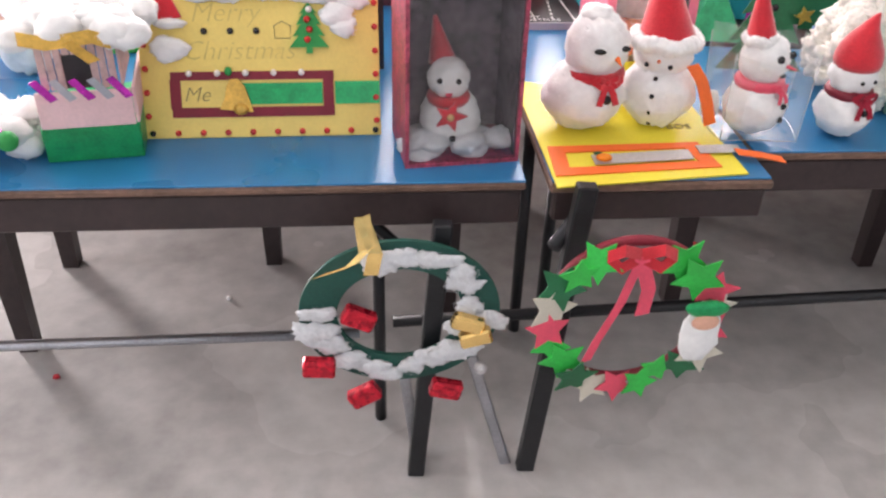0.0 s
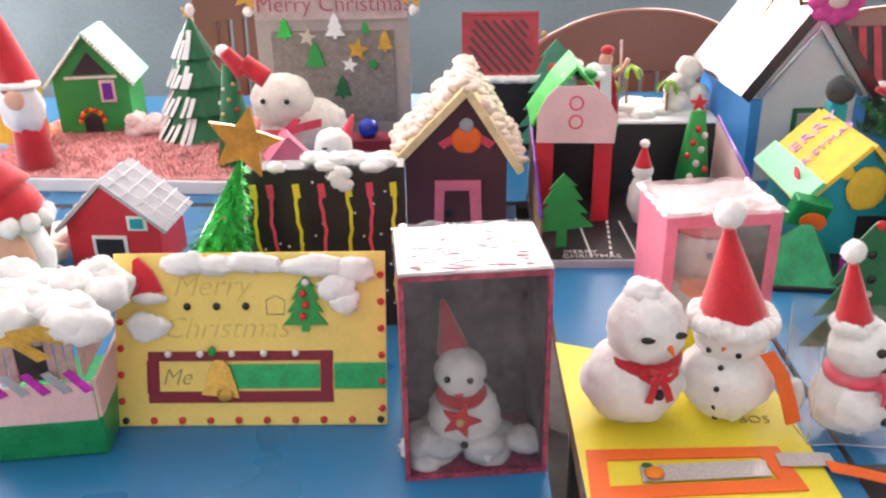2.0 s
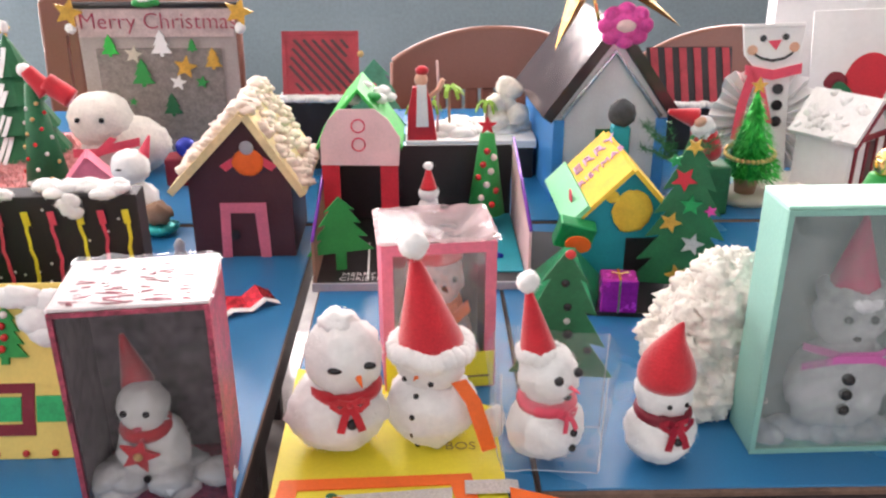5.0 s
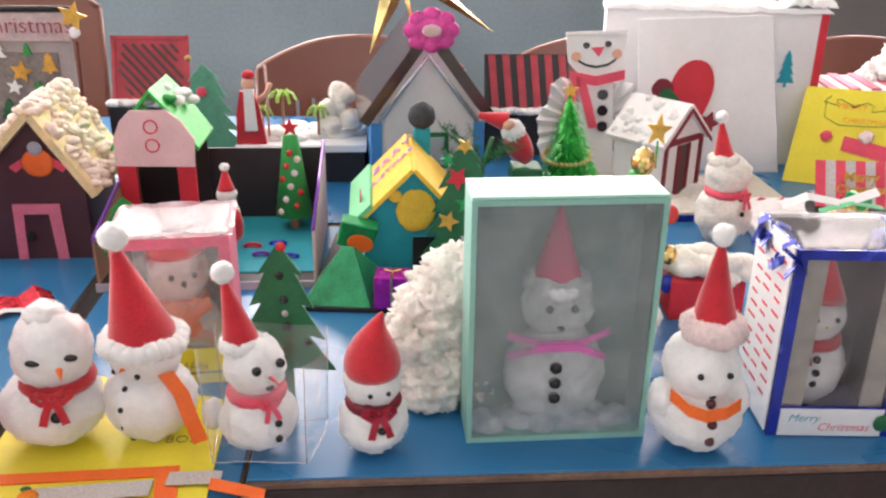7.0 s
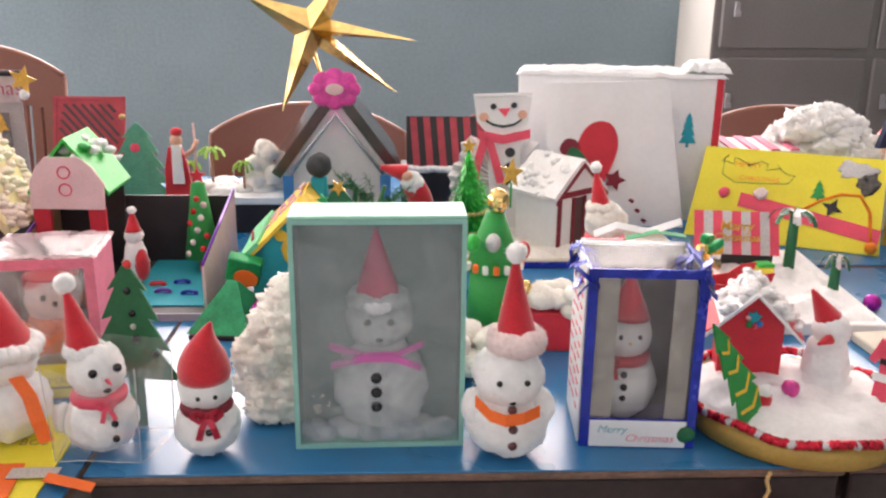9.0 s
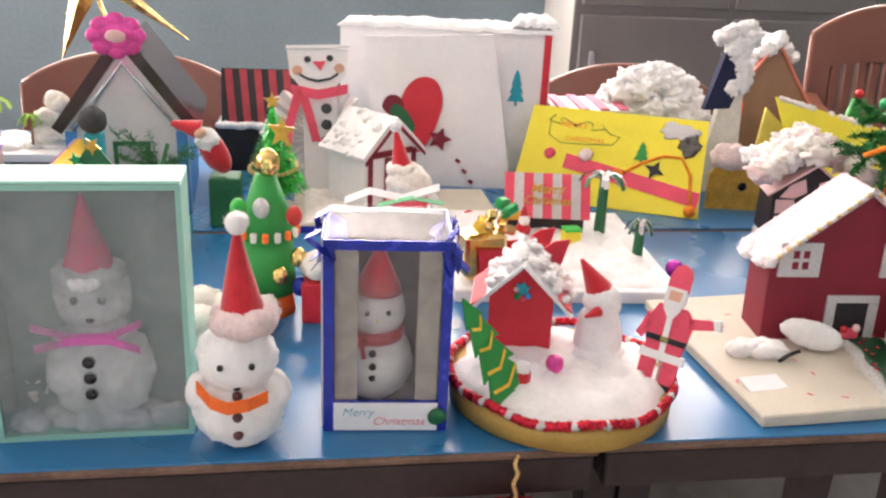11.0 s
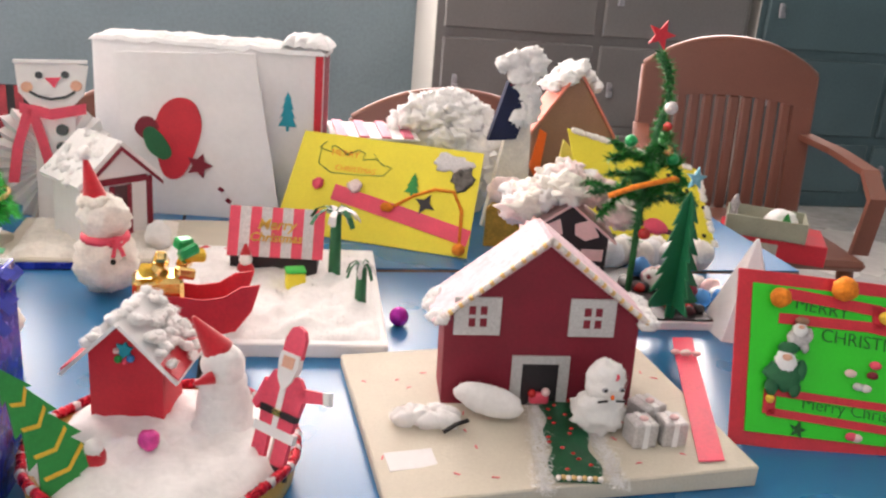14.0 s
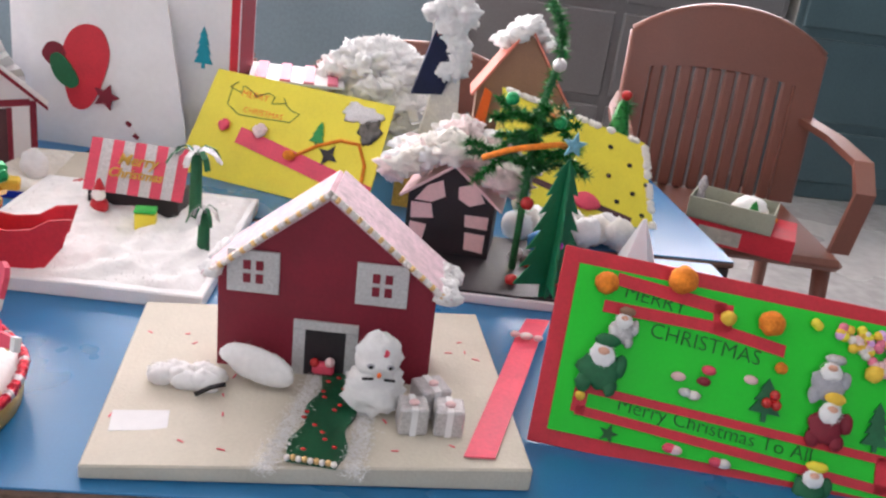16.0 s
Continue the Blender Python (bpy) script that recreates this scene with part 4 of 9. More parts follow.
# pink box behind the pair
pk = window_box("gift_box", 3.238, 1.694, 6, 0.142, 0.205, 0.112, PINK, LILAC_SHADED, FILM, "pink paper window box, its film top crumpled", 0.014, LID_FILM, COTTON)
def slack_film(w, d, z, sag, mat, seed, over=0.004, n=26, crumple=1.0):
    """A slack, creased sheet laid over the top of a box."""
    vs, fs = [], []
    for i in range(n + 1):
        for j in range(n + 1):
            u, q = i / n, j / n
            x, y = -over + (w + 2 * over) * u, -over + (d + 2 * over) * q
            p = Vector((x * 40, y * 40, seed))
            crease = (abs(noise.noise(p)) * 0.010 + abs(noise.noise(p * 2.6)) * 0.005) * crumple
            edge = min(u, 1 - u, q, 1 - q)
            vs.append((x, y, z + crease - sag * min(1.0, edge * 4) - (0.008 if edge == 0 else 0)))
    for i in range(n):
        for j in range(n):
            a = i * (n + 1) + j
            fs.append([a, a + n + 1, a + n + 2, a + 1])
    return Build().add(vs, fs, mat)


part("lid_wrap", slack_film(0.150, 0.112, 0.2460, 0.002, FILM, 5, 0.003, 18, 0.6), wb, "clear plastic wrap")
ROSE_FILM = film("rosy_film", 0.36, (0.80, 0.58, 0.60), 0.72)
part("wrinkled_top", slack_film(0.142, 0.112, 0.214, 0.030, ROSE_FILM, 2, 0.005, 26, 0.5), pk, "wrinkled rosy film")
g = snowman_mesh(((0, 0, 0.046), (0.050, 0.036, 0.046)), ((0, 0, 0.112), (0.038, 0.032, 0.036)), 14, COTTON_PINK, eyes=(22, 10, 0.004, BEAD), nose=(BEAD, 0.012, 0.004), buttons=0, scarf=ORANGE, bow=(ORANGE, 0, 0.024), hat=(RED_FELT, (0, 0, 0.140), (0.0, 0, 0.152), 0.038, 0, 0))
g.tag = "ribbon"
g.ribbon([(-0.04, -0.034, 0.088), (0.0, -0.046, 0.064), (0.04, -0.034, 0.040)], 0.014, (0.3, 0, 1), ORANGE, 0.002)
g.ribbon([(0.04, -0.034, 0.088), (0.0, -0.048, 0.064), (-0.04, -0.034, 0.040)], 0.014, (-0.3, 0, 1), ORANGE, 0.002)
part("label", Build().box((0.071, -0.0035, 0.0275), (0.138, 0.002, 0.0510), LEMON, 0.0005), pk, "yellow paper label")
lettering("writing", "MAN", 0.017, INK, pk, pose(0.0840, -0.0049, 0.0280), 0.0003)
part("label_line", Build().box((0.085, -0.005, 0.0180), (0.10, 0.001, 0.003), INK), pk)
g.v = [(x, y, z * 1.14) for x, y, z in g.v]
split_figure(g, "snowman", 3.302, 1.752, TOP + 0.008, 8, "cotton snowman with orange ribbon inside pink box", "snowman", "boxed snowmen")


# ---- the two flat cards at the front ----
yc = thing("greeting_card", 2.593, 1.560, TOP, 1.0, "yellow decorated greeting card edged with red beads", "card", rx=-21)
part("sheet", Build().box((0.157, 0.0, 0.101), (0.315, 0.003, 0.202), YELLOW, 0.0008), yc)
F = -0.0018
g = Build()
for c, s in (((0.145, F, 0.082), (0.215, 0.003, 0.011)), ((0.145, F, 0.034), (0.215, 0.003, 0.013)), ((0.043, F, 0.058), (0.014, 0.003, 0.038)), ((0.245, F, 0.058), (0.014, 0.003, 0.038))):
    g.box(c, s, DARK_RED)
part("frame", g, yc, "dark red foam frame")
part("strip", Build().box((0.176, F, 0.058), (0.122, 0.003, 0.028), GREEN_GLITTER).box((0.284, F, 0.058), (0.060, 0.003, 0.030), GREEN_GLITTER), yc, "green glitter band")
bell = [(-0.022, -0.018), (0.022, -0.022), (0.018, -0.006), (0.012, 0.012), (0.004, 0.022), (-0.006, 0.022), (-0.012, 0.012), (-0.015, -0.004)]
part("bell", Build().card([(0.122 + a, 0.056 + b) for a, b in bell], 0.004, GOLD_GLITTER, None, F - 0.002).ball((0.128, -0.008, 0.038), (0.010, 0.003, 0.008), GOLD_GLITTER, 0, 1, 12, 8).ball((0.114, -0.008, 0.088), (0.005, 0.003, 0.006), GREEN), yc, "golden glitter bell")
part("fir_tree", Build().card([(0.222 + a, 0.110 + b) for a, b in fir_poly(0.052, 0.066, 4)], 0.004, GREEN, None, F), yc, "green fir tree cut-out")
for i in range(4):
    part("bead", Build().ball((0.220 + 0.003 * (i % 2), -0.008, 0.128 + 0.013 * i), 0.0045, RED_BEAD if i < 3 else PEARL, 0, 1, 10, 7), yc)
part("santa_hat", Build().card([(0.022, 0.150), (0.058, 0.158), (0.046, 0.182), (0.030, 0.198), (0.024, 0.194)], 0.005, RED_FELT, None, F).ball((0.042, -0.006, 0.150), (0.020, 0.006, 0.007), COTTON, 0.2, 60, 14, 8), yc, "red felt hat cut-out")
for cx, cz, rx_, rz_ in ((0.088, 0.190, 0.030, 0.012), (0.120, 0.188, 0.028, 0.011), (0.160, 0.190, 0.036, 0.011), (0.235, 0.186, 0.036, 0.012), (0.262, 0.160, 0.022, 0.016), (0.280, 0.182, 0.022, 0.014), (0.040, 0.118, 0.024, 0.017), (0.270, 0.144, 0.016, 0.014)):
    part("cotton_tuft", Build().ball((cx, -0.007, cz), (rx_, 0.007, rz_), COTTON, 0.35, 60, 20, 12), yc)
beads = [(0.010 + 0.033 * i, 0.007) for i in range(10)] + [(0.309, 0.020 + 0.031 * i) for i in range(6)] + [(0.006, 0.030 + 0.031 * i) for i in range(5)]
for i, (bx, bz) in enumerate(beads):
    part("bead", Build().ball((bx, -0.004, bz), (0.0042, 0.003, 0.0042), BEAD if i in (0, 9) else RED_BEAD, 0, 1, 10, 7), yc)
for i in range(3):
    part("bead", Build().ball((0.085 + 0.034 * i, -0.004, 0.140), (0.0045, 0.003, 0.0045), BEAD, 0, 1, 10, 7), yc)
for i in range(5):
    part("bead", Build().ball((0.062 + 0.037 * i, -0.006, 0.0855), (0.0045, 0.0035, 0.0045), PEARL, 0, 1, 10, 7), yc)
PENCIL = material("faint_pencil", (0.66, 0.50, 0.145), 0.8, 0, 0.1, 30, 0)
lettering("writing", "Merry", 0.036, PENCIL, yc, pose(0.112, F - 0.0002, 0.163, 0, 0, 0), 0.0002, 0.3)
lettering("writing", "Christmas", 0.036, PENCIL, yc, pose(0.128, F - 0.0002, 0.114, 0, 0, 0), 0.0002, 0.3)
lettering("writing", "Me", 0.028, INK, yc, pose(0.070, F - 0.0002, 0.057, 0, 0, 0), 0.0002, 0.3)
part("drawing", Build().tube([(0.177, F, 0.130), (0.197, F, 0.130), (0.198, F, 0.146), (0.187, F, 0.152), (0.176, F, 0.146), (0.177, F, 0.130)], 0.0006, INK, None, 5), yc, "pencilled little house face")

gc = thing("greeting_card", 5.026, 1.634, TOP + 0.002, -12, "neon green greeting card with red border, leaning back", "card", rx=-27, ry=2.4)
W, Hh = 0.442, 0.232
CARD_INK = material("dark_ink", (0.014, 0.115, 0.022), 0.7, 0, 0.1, 30, 0)
part("sheet", Build().box((W / 2, 0, Hh / 2), (W, 0.003, Hh), RED_PAPER, 0.0008), gc, "red backing sheet")
part("panel", Build().box((W / 2 + 0.002, -0.003, Hh / 2), (W - 0.036, 0.002, Hh - 0.036), NEON), gc, "neon green sheet")
F = -0.0052


def on_card(u, v):
    """A place on the green sheet: u across and v down, both as shares of it."""
    return 0.020 + (W - 0.036) * u, Hh - 0.018 - (Hh - 0.036) * v


def band(pts, w):
    pts = [on_card(*p) for p in pts]
    return Build().ribbon([(a, F, b) for a, b in pts], w, (pts[-1][1] - pts[0][1], 0, -(pts[-1][0] - pts[0][0])), RED_PAPER, 0.002)


for pts, w in (([(0.115, 0.05), (0.43, 0.10)], 0.015), ([(0.09, 0.224), (0.392, 0.215), (0.615, 0.27)], 0.014), ([(0.425, 0.07), (0.432, 0.235)], 0.022), ([(0.069, 0.722), (0.949, 0.772)], 0.010), ([(0.066, 0.855), (0.96, 0.945)], 0.011), ([(0.075, 0.70), (0.072, 0.87)], 0.016), ([(0.945, 0.755), (0.95, 0.965)], 0.026)):
    part("ribbon", band(pts, w), gc, "red paper band")
for u, v, r, m in ((0.085, 0.0875, 0.0135, ORANGE_FUR), (0.295, -0.018, 0.0165, ORANGE_FUR), (0.56, 0.126, 0.0145, ORANGE_FUR), (0.44, 0.145, 0.009, YELLOW_FOAM), (0.61, 0.37, 0.007, ORANGE_FUR), (0.864, 0.293, 0.010, YELLOW_FOAM), (0.072, 0.77, 0.006, YELLOW_FOAM)):
    x, z = on_card(u, v)
    part("pompom", Build().ball((x, F - r * 0.6, z), r, m, 0.12, 120, 16, 12), gc, "fuzzy orange pompom")
for k in range(64):
    f = math.sqrt(random.random())
    u = 0.67 + 0.275 * f
    v = 0.055 + random.uniform(0.0, 0.05 + 0.33 * max(0.0, f - 0.25))
    x, z = on_card(u, v)
    part("bead", Build().ball((x, F - 0.004, z), 0.0058, (PALE_PINK, LILAC, LEMON, PEARL, PINK, YELLOW_FOAM)[k * 7 % 6], 0, 1, 10, 7), gc)
for u, v, m in ((0.414, 0.472, PINK_RED), (0.533, 0.473, PALE_PINK), (0.405, 0.54, DARK_RED), (0.333, 0.542, PALE_PINK), (0.384, 0.632, PEARL), (0.36, 0.625, SILVER), (0.344, 0.96, PINK_RED), (0.478, 0.983, PINK_RED), (0.50, 0.985, PEARL), (0.36, 0.965, PALE_PINK)):
    x, z = on_card(u, v)
    part("bead", Build().ball((x, F - 0.003, z), (0.0085, 0.004, 0.0055), m, 0.1, 60, 10, 7), gc)
x, z = on_card(0.586, 0.70)
part("fir_tree", Build().card([(x + a, z + b) for a, b in fir_poly(0.036, 0.050, 3, 0.2)], 0.003, DARK_GREEN, None, F), gc)
for u, v in ((0.605, 0.535), (0.585, 0.585), (0.612, 0.590)):
    x, z = on_card(u, v)
    part("bead", Build().ball((x, F - 0.006, z), 0.0062, RED_BEAD, 0, 1, 10, 7), gc)
x, z = on_card(0.90, 0.735)
part("fir_tree", Build().card([(x + a, z + b) for a, b in fir_poly(0.032, 0.056, 4)], 0.003, DARK_GREEN, None, F), gc)
x, z = on_card(0.17, 0.955)
part("star", Build().card(star_poly(0.012, 0.4, 5, 0.2, x, z), 0.002, CARD_INK, None, F), gc)
# little glued toys, as plain shapes
for u, v, k, coat, hat in ((0.109, 0.57, 1.15, DARK_GREEN, DARK_GREEN), (0.150, 0.33, 0.75, SILVER, BROWN_CARD), (0.741, 0.38, 0.95, GREY_PAPER, SILVER), (0.757, 0.62, 1.05, DARK_RED, YELLOW_FOAM), (0.74, 1.0, 0.9, DARK_GREEN, LEMON)):
    x, z = on_card(u, v)
    g = Build().ball((x, F - 0.005, z - 0.006 * k), (0.020 * k, 0.007, 0.019 * k), coat, 0.25, 60, 16, 12)
    g.ball((x - 0.013 * k, F - 0.006, z - 0.020 * k), (0.008 * k, 0.005, 0.010 * k), coat, 0.2, 60, 12, 8).ball((x + 0.013 * k, F - 0.006, z - 0.020 * k), (0.008 * k, 0.005, 0.010 * k), coat, 0.2, 60, 12, 8)
    g.ball((x + 0.020 * k, F - 0.006, z + 0.002 * k), (0.007 * k, 0.005, 0.012 * k), coat, 0.2, 60, 12, 8)
    g.ball((x, F - 0.011, z + 0.010 * k), (0.013 * k, 0.005, 0.012 * k), COTTON, 0.2, 60, 14, 9)
    g.ball((x, F - 0.015, z + 0.014 * k), (0.006 * k, 0.002, 0.004 * k), SKIN, 0.1, 60, 10, 7)
    g.ball((x + 0.003 * k, F - 0.011, z + 0.025 * k), (0.013 * k, 0.006, 0.007 * k), hat, 0.2, 60, 12, 8)
    part("figure", g, gc, "small glued plastic figure")
for u, v, word, size, turn in ((0.232, 0.128, "MERRY", 0.024, 5), (0.393, 0.327, "CHRISTMAS", 0.025, 3), (0.46, 0.805, "Merry Christmas To All", 0.0235, 3)):
    x, z = on_card(u, v)
    lettering("writing", word, size, CARD_INK, gc, pose(x, F - 0.0004, z, 0, turn, 0), 0.0003)


# ---- houses ----
def gable_house(name, x, y, z, rz, w, d, eave, apex, wallm, roofm, label, cat="paper house", over=0.02, thick=0.006, ax=None, group="craft houses", side=None, ry=0.0):
    """A house with its gable facing the viewer: walls and two roof slabs."""
    t = thing(name, x, y, z, rz, label, cat, group, ry=ry)
    ax = w / 2 if ax is None else ax
    g = Build().card([(0, 0), (w, 0), (w, eave), (ax, apex), (0, eave)], 0.004, wallm, None, 0.004)
    part("front_wall", g, t)
    part("back_wall", Build().card([(0.001, 0), (w - 0.001, 0), (w - 0.001, eave), (ax, apex - 0.002), (0.001, eave)], 0.004, wallm, None, d), t)
    for sx in (0, 1):
        part("side_wall", Build().box((0.002 if sx == 0 else w - 0.002, d / 2 + 0.002, eave / 2), (0.004, d - 0.006, eave), side or wallm), t)
    for sx, (ex, px) in enumerate(((0.0, ax), (w, ax))):
        dx, dz = px - ex, apex - eave
        L = math.hypot(dx, dz)
        ux, uz = dx / L, dz / L
        e = (ex - ux * over, eave - uz * over)
        p = (px + ux * thick * 0.4, apex + uz * thick * 0.4)
        nx, nz = (-uz, ux) if sx == 0 else (uz, -ux)
        poly = [e, p, (p[0] + nx * thick, p[1] + nz * thick), (e[0] + nx * thick, e[1] + nz * thick)]
        off = 0.0012
        poly = [(a + nx * off, b + nz * off) for a, b in poly]
        part("roof", Build().card(poly, d + 2 * over * 0.7, roofm, None, d + over * 0.7), t)
    return t


def cotton_on_slope(t, a, b, y0, y1, n, r, mat, name="snow"):
    g = Build()
    for i in range(n):
        f = random.random()
        g.ball((a[0] + (b[0] - a[0]) * f, random.uniform(y0, y1), a[1] + (b[1] - a[1]) * f), (r * random.uniform(0.8, 1.3), r * random.uniform(0.8, 1.2), r * random.uniform(0.6, 0.9)), mat, 0.5, 75, 18, 12)
    return part(name, g, t)


# the large red house on its board
board = thing("foam_board", 4.560, 1.520, TOP + 0.0005, 2.5, "cream foam board with red paper confetti", "board")
g = Build().box((0.226, 0.182, 0.008), (0.452, 0.365, 0.016), CREAM, 0.002)
g.v = [(x, y, z + (0.026 * x if z > 0.008 else 0)) for x, y, z in g.v]
part("sheet", g, board)
g = Build()
for k in range(60):
    cx, cy, a = random.uniform(0.01, 0.44), random.uniform(0.01, 0.355), random.uniform(0, 3.14)
    l, w_ = random.uniform(0.005, 0.010), 0.0018
    g.box((0, 0, 0), (l, w_, 0.0006), PINK_RED, 0, Matrix.Translation((cx, cy, 0.0166 + 0.026 * cx)) @ Matrix.Rotation(a, 4, "Z"))
tagged(part("confetti", g, board, "red paper confetti"), kind="stuff")

SILVER_FOAM = material("silver_glitter_foam", (0.60, 0.60, 0.60), 0.45, 0.15, 0.12, 260, 0.5, 480)
RHY = 1.712
ROOF_LILAC = material("pinkish_lilac_foam", (0.74, 0.52, 0.57), 0.7, 0, 0.16, 30, 0.4, 120)
rh = gable_house("red_house", 4.660, RHY + 0.016, TOP + 0.0190, -7, 0.252, 0.075, 0.123, 0.222, DARK_RED, ROOF_LILAC, "large dark red foam house with silvery windows, pink beaded roof", over=0.015, thick=0.008, ax=0.125, ry=-1.5)
for wx in (0.012, 0.160):
    wt = part("window", Build().box((wx + 0.029, -0.0022, 0.126), (0.060, 0.0036, 0.052), SILVER_FOAM, 0.0006), rh, "silvery glitter foam window")
    for i in (0, 1):
        for j in (0, 1):
            part("pane", Build().box((wx + 0.022 + 0.0145 * i, -0.0045, 0.118 + 0.0165 * j), (0.0085, 0.0012, 0.011), DARK_RED), wt)
part("door_frame", Build().box((0.128, -0.0022, 0.066), (0.076, 0.0036, 0.011), SILVER_FOAM).box((0.097, -0.0022, 0.030), (0.014, 0.0036, 0.060), SILVER_FOAM).box((0.159, -0.0022, 0.030), (0.014, 0.0036, 0.060), SILVER_FOAM), rh, "silvery glitter door frame")
part("doorway", Build().box((0.128, -0.0012, 0.030), (0.048, 0.0020, 0.060), BLACK), rh, "dark doorway")
part("doorstep_figure", Build().box((0.128, -0.008, 0.014), (0.026, 0.010, 0.016), PINK_RED, 0.003).ball((0.118, -0.011, 0.022), 0.0055, RED_BEAD).ball((0.136, -0.011, 0.024), 0.006, PALE_PINK), rh, "tiny red figure")
for sx, a, b in ((0, (-0.011, 0.117), (0.125, 0.228)), (1, (0.263, 0.117), (0.125, 0.228))):
    n = 34
    g = Build()
    for i in range(n):
        f = i / (n - 1)
        g.ball((a[0] + (b[0] - a[0]) * f, -0.012, a[1] + (b[1] - a[1]) * f + 0.004), 0.0042, GOLD_BEAD if i % 3 == 1 else PEARL, 0, 1, 8, 6)
    tagged(part("bead_trim", g, rh, "pearl and gold beads along the gable edge"), kind="stuff")
cotton_on_slope(rh, (-0.015, 0.117), (-0.004, 0.126), -0.01, 0.075, 12, 0.010, COTTON, "eave_snow")
cotton_on_slope(rh, (0.268, 0.114), (0.256, 0.126), -0.01, 0.075, 14, 0.012, COTTON, "eave_snow")

edge = [(0.5 + 0.5 * f, 0.020 + 0.0085 * f + 0.004 * math.sin(f * 17)) for f in [i / 18 for i in range(19)]]
path_poly = [(-h_, -0.185 * (2 * f - 1)) for f, h_ in edge] + [(h_ * 1.05, -0.185 * (2 * f - 1)) for f, h_ in edge[::-1]]
gp = thing("garden_path", 4.813, 1.714, TOP + 0.0262, -10, "green felt garden path edged with pearls", "path")
part("felt", Build().card(path_poly, 0.003, glitter("deep_green_glitter", (0.008, 0.12, 0.05)), pose(0, 0, 0, -89, 0, 0)), gp)
for i in range(9):
    part("pearl", Build().ball((-0.024 + 0.006 * i, -0.186 + 0.001 * (i % 2), 0.003), 0.0036, GOLD_BEAD if i % 2 else PEARL, 0, 1, 8, 6), gp)
for i in range(6):
    part("pearl", Build().ball((-0.016 + 0.0064 * i, -0.004, 0.003), 0.0034, RED_BEAD if i % 2 else GOLD_BEAD, 0, 1, 8, 6), gp)
def wisps(places, n, spread, lift, ln, mat, width=0.0005):
    """Thin drawn-out cotton: loose fibres strewn round the places given."""
    vs, fs = [], []
    for k in range(n):
        c = Vector(random.choice(places))
        p = c + Vector((random.gauss(0, spread), random.gauss(0, spread), abs(random.gauss(0, lift))))
        a = random.uniform(0, math.tau)
        d = Vector((math.cos(a), math.sin(a), random.uniform(-0.1, 0.15))) * random.uniform(0.4, 1.0) * ln
        q = Vector((-math.sin(a), math.cos(a), random.uniform(-0.5, 0.5))) * width
        i = len(vs)
        vs += [p - q, p + q, p + d * 0.5 + q + Vector((0, 0, ln * 0.12)), p + d]
        fs += [(i, i + 1, i + 2), (i, i + 2, i + 3)]
    return Build().add(vs, fs, mat)


edge_line = [(4.813 + e * (0.032 + 0.012 * f) - 0.033 * f, 1.700 - 0.180 * f, TOP + 0.026) for f in [k / 14 for k in range(15)] for e in (-1, 1)]
tagged(wisps(edge_line, 5200, 0.0060, 0.0010, 0.0060, COTTON, 0.00022).put("path_snow"), "thin wispy cotton snow beside the green path", "snow", kind="stuff")
for k in range(14):
    part("red_bead", Build().ball((random.uniform(-0.016, 0.016) * (1 + k / 14), -0.02 - 0.0115 * k, 0.004), (0.0032, 0.0016, 0.0018), RED_BEAD, 0, 1, 8, 6), gp)
g = Build().ball((0, 0, 0.033), (0.037, 0.030, 0.036), COTTON, 0.24, 60, 28, 20).ball((0.002, -0.004, 0.080), (0.029, 0.024, 0.030), COTTON, 0.20, 60, 26, 18)
g.ball((0.006, -0.022, 0.094), (0.008, 0.004, 0.006), PINK_RED, 0.1, 50)
for s in (-1, 1):
    g.ball((s * 0.012 + 0.004, -0.029, 0.079), (0.0050, 0.003, 0.0036), GREY_PAPER, 0, 1, 10, 6).ball((s * 0.012 + 0.004, -0.0318, 0.079), (0.0024, 0.001, 0.0024), BEAD, 0, 1, 8, 6)
    g.box((s * 0.009 + 0.003, -0.031, 0.0635), (0.014, 0.002, 0.0026), BEAD, 0, pose(0, 0, 0, 0, 4 * s, 0))
g.ball((0.003, -0.032, 0.069), (0.0030, 0.003, 0.0036), ORANGE, 0, 1, 8, 6)
g.v = [(x * 0.88, y * 0.88, z * 0.9) for x, y, z in g.v]
single(g, "cotton_bear", 4.843, 1.642, TOP + 0.022, 0, "white cotton animal figure sitting by the red house", "figure")
for bx, by, s in ((4.886, 1.608, 0.032), (4.908, 1.644, 0.036), (4.926, 1.608, 0.032)):
    gb = thing("parcel", bx, by, TOP + 0.0255, random.uniform(-20, 20), "small silvery wrapped parcel with ribbon", "parcel", "parcels by the red house")
    part("box", Build().box((0, 0, s * 0.5), (s, s, s), SILVER, 0.002), gb)
    part("ribbon", Build().box((0, 0, s * 0.5), (s * 0.22, s + 0.001, s + 0.001), WHITE).ball((0, -0.004, s + 0.003), (0.006, 0.005, 0.003), PALE_PINK), gb)
single(Build().box((0, 0, 0), (0.058, 0.0012, 0.032), WHITE, 0.0003), "paper_note", 4.600, 1.598, TOP + 0.0195, 6, "blank white paper note on the board", "note", rx=-82)
g = Build()
for k in range(16):
    g.ball((random.uniform(-0.03, 0.03), random.uniform(-0.014, 0.014), 0.010), (0.016, 0.012, 0.011), COTTON, 0.25, 60, 12, 8)
single(g, "cotton_tuft", 4.632, 1.684, TOP + 0.016, 0, "loose cotton tuft like drifted snow", "snow")
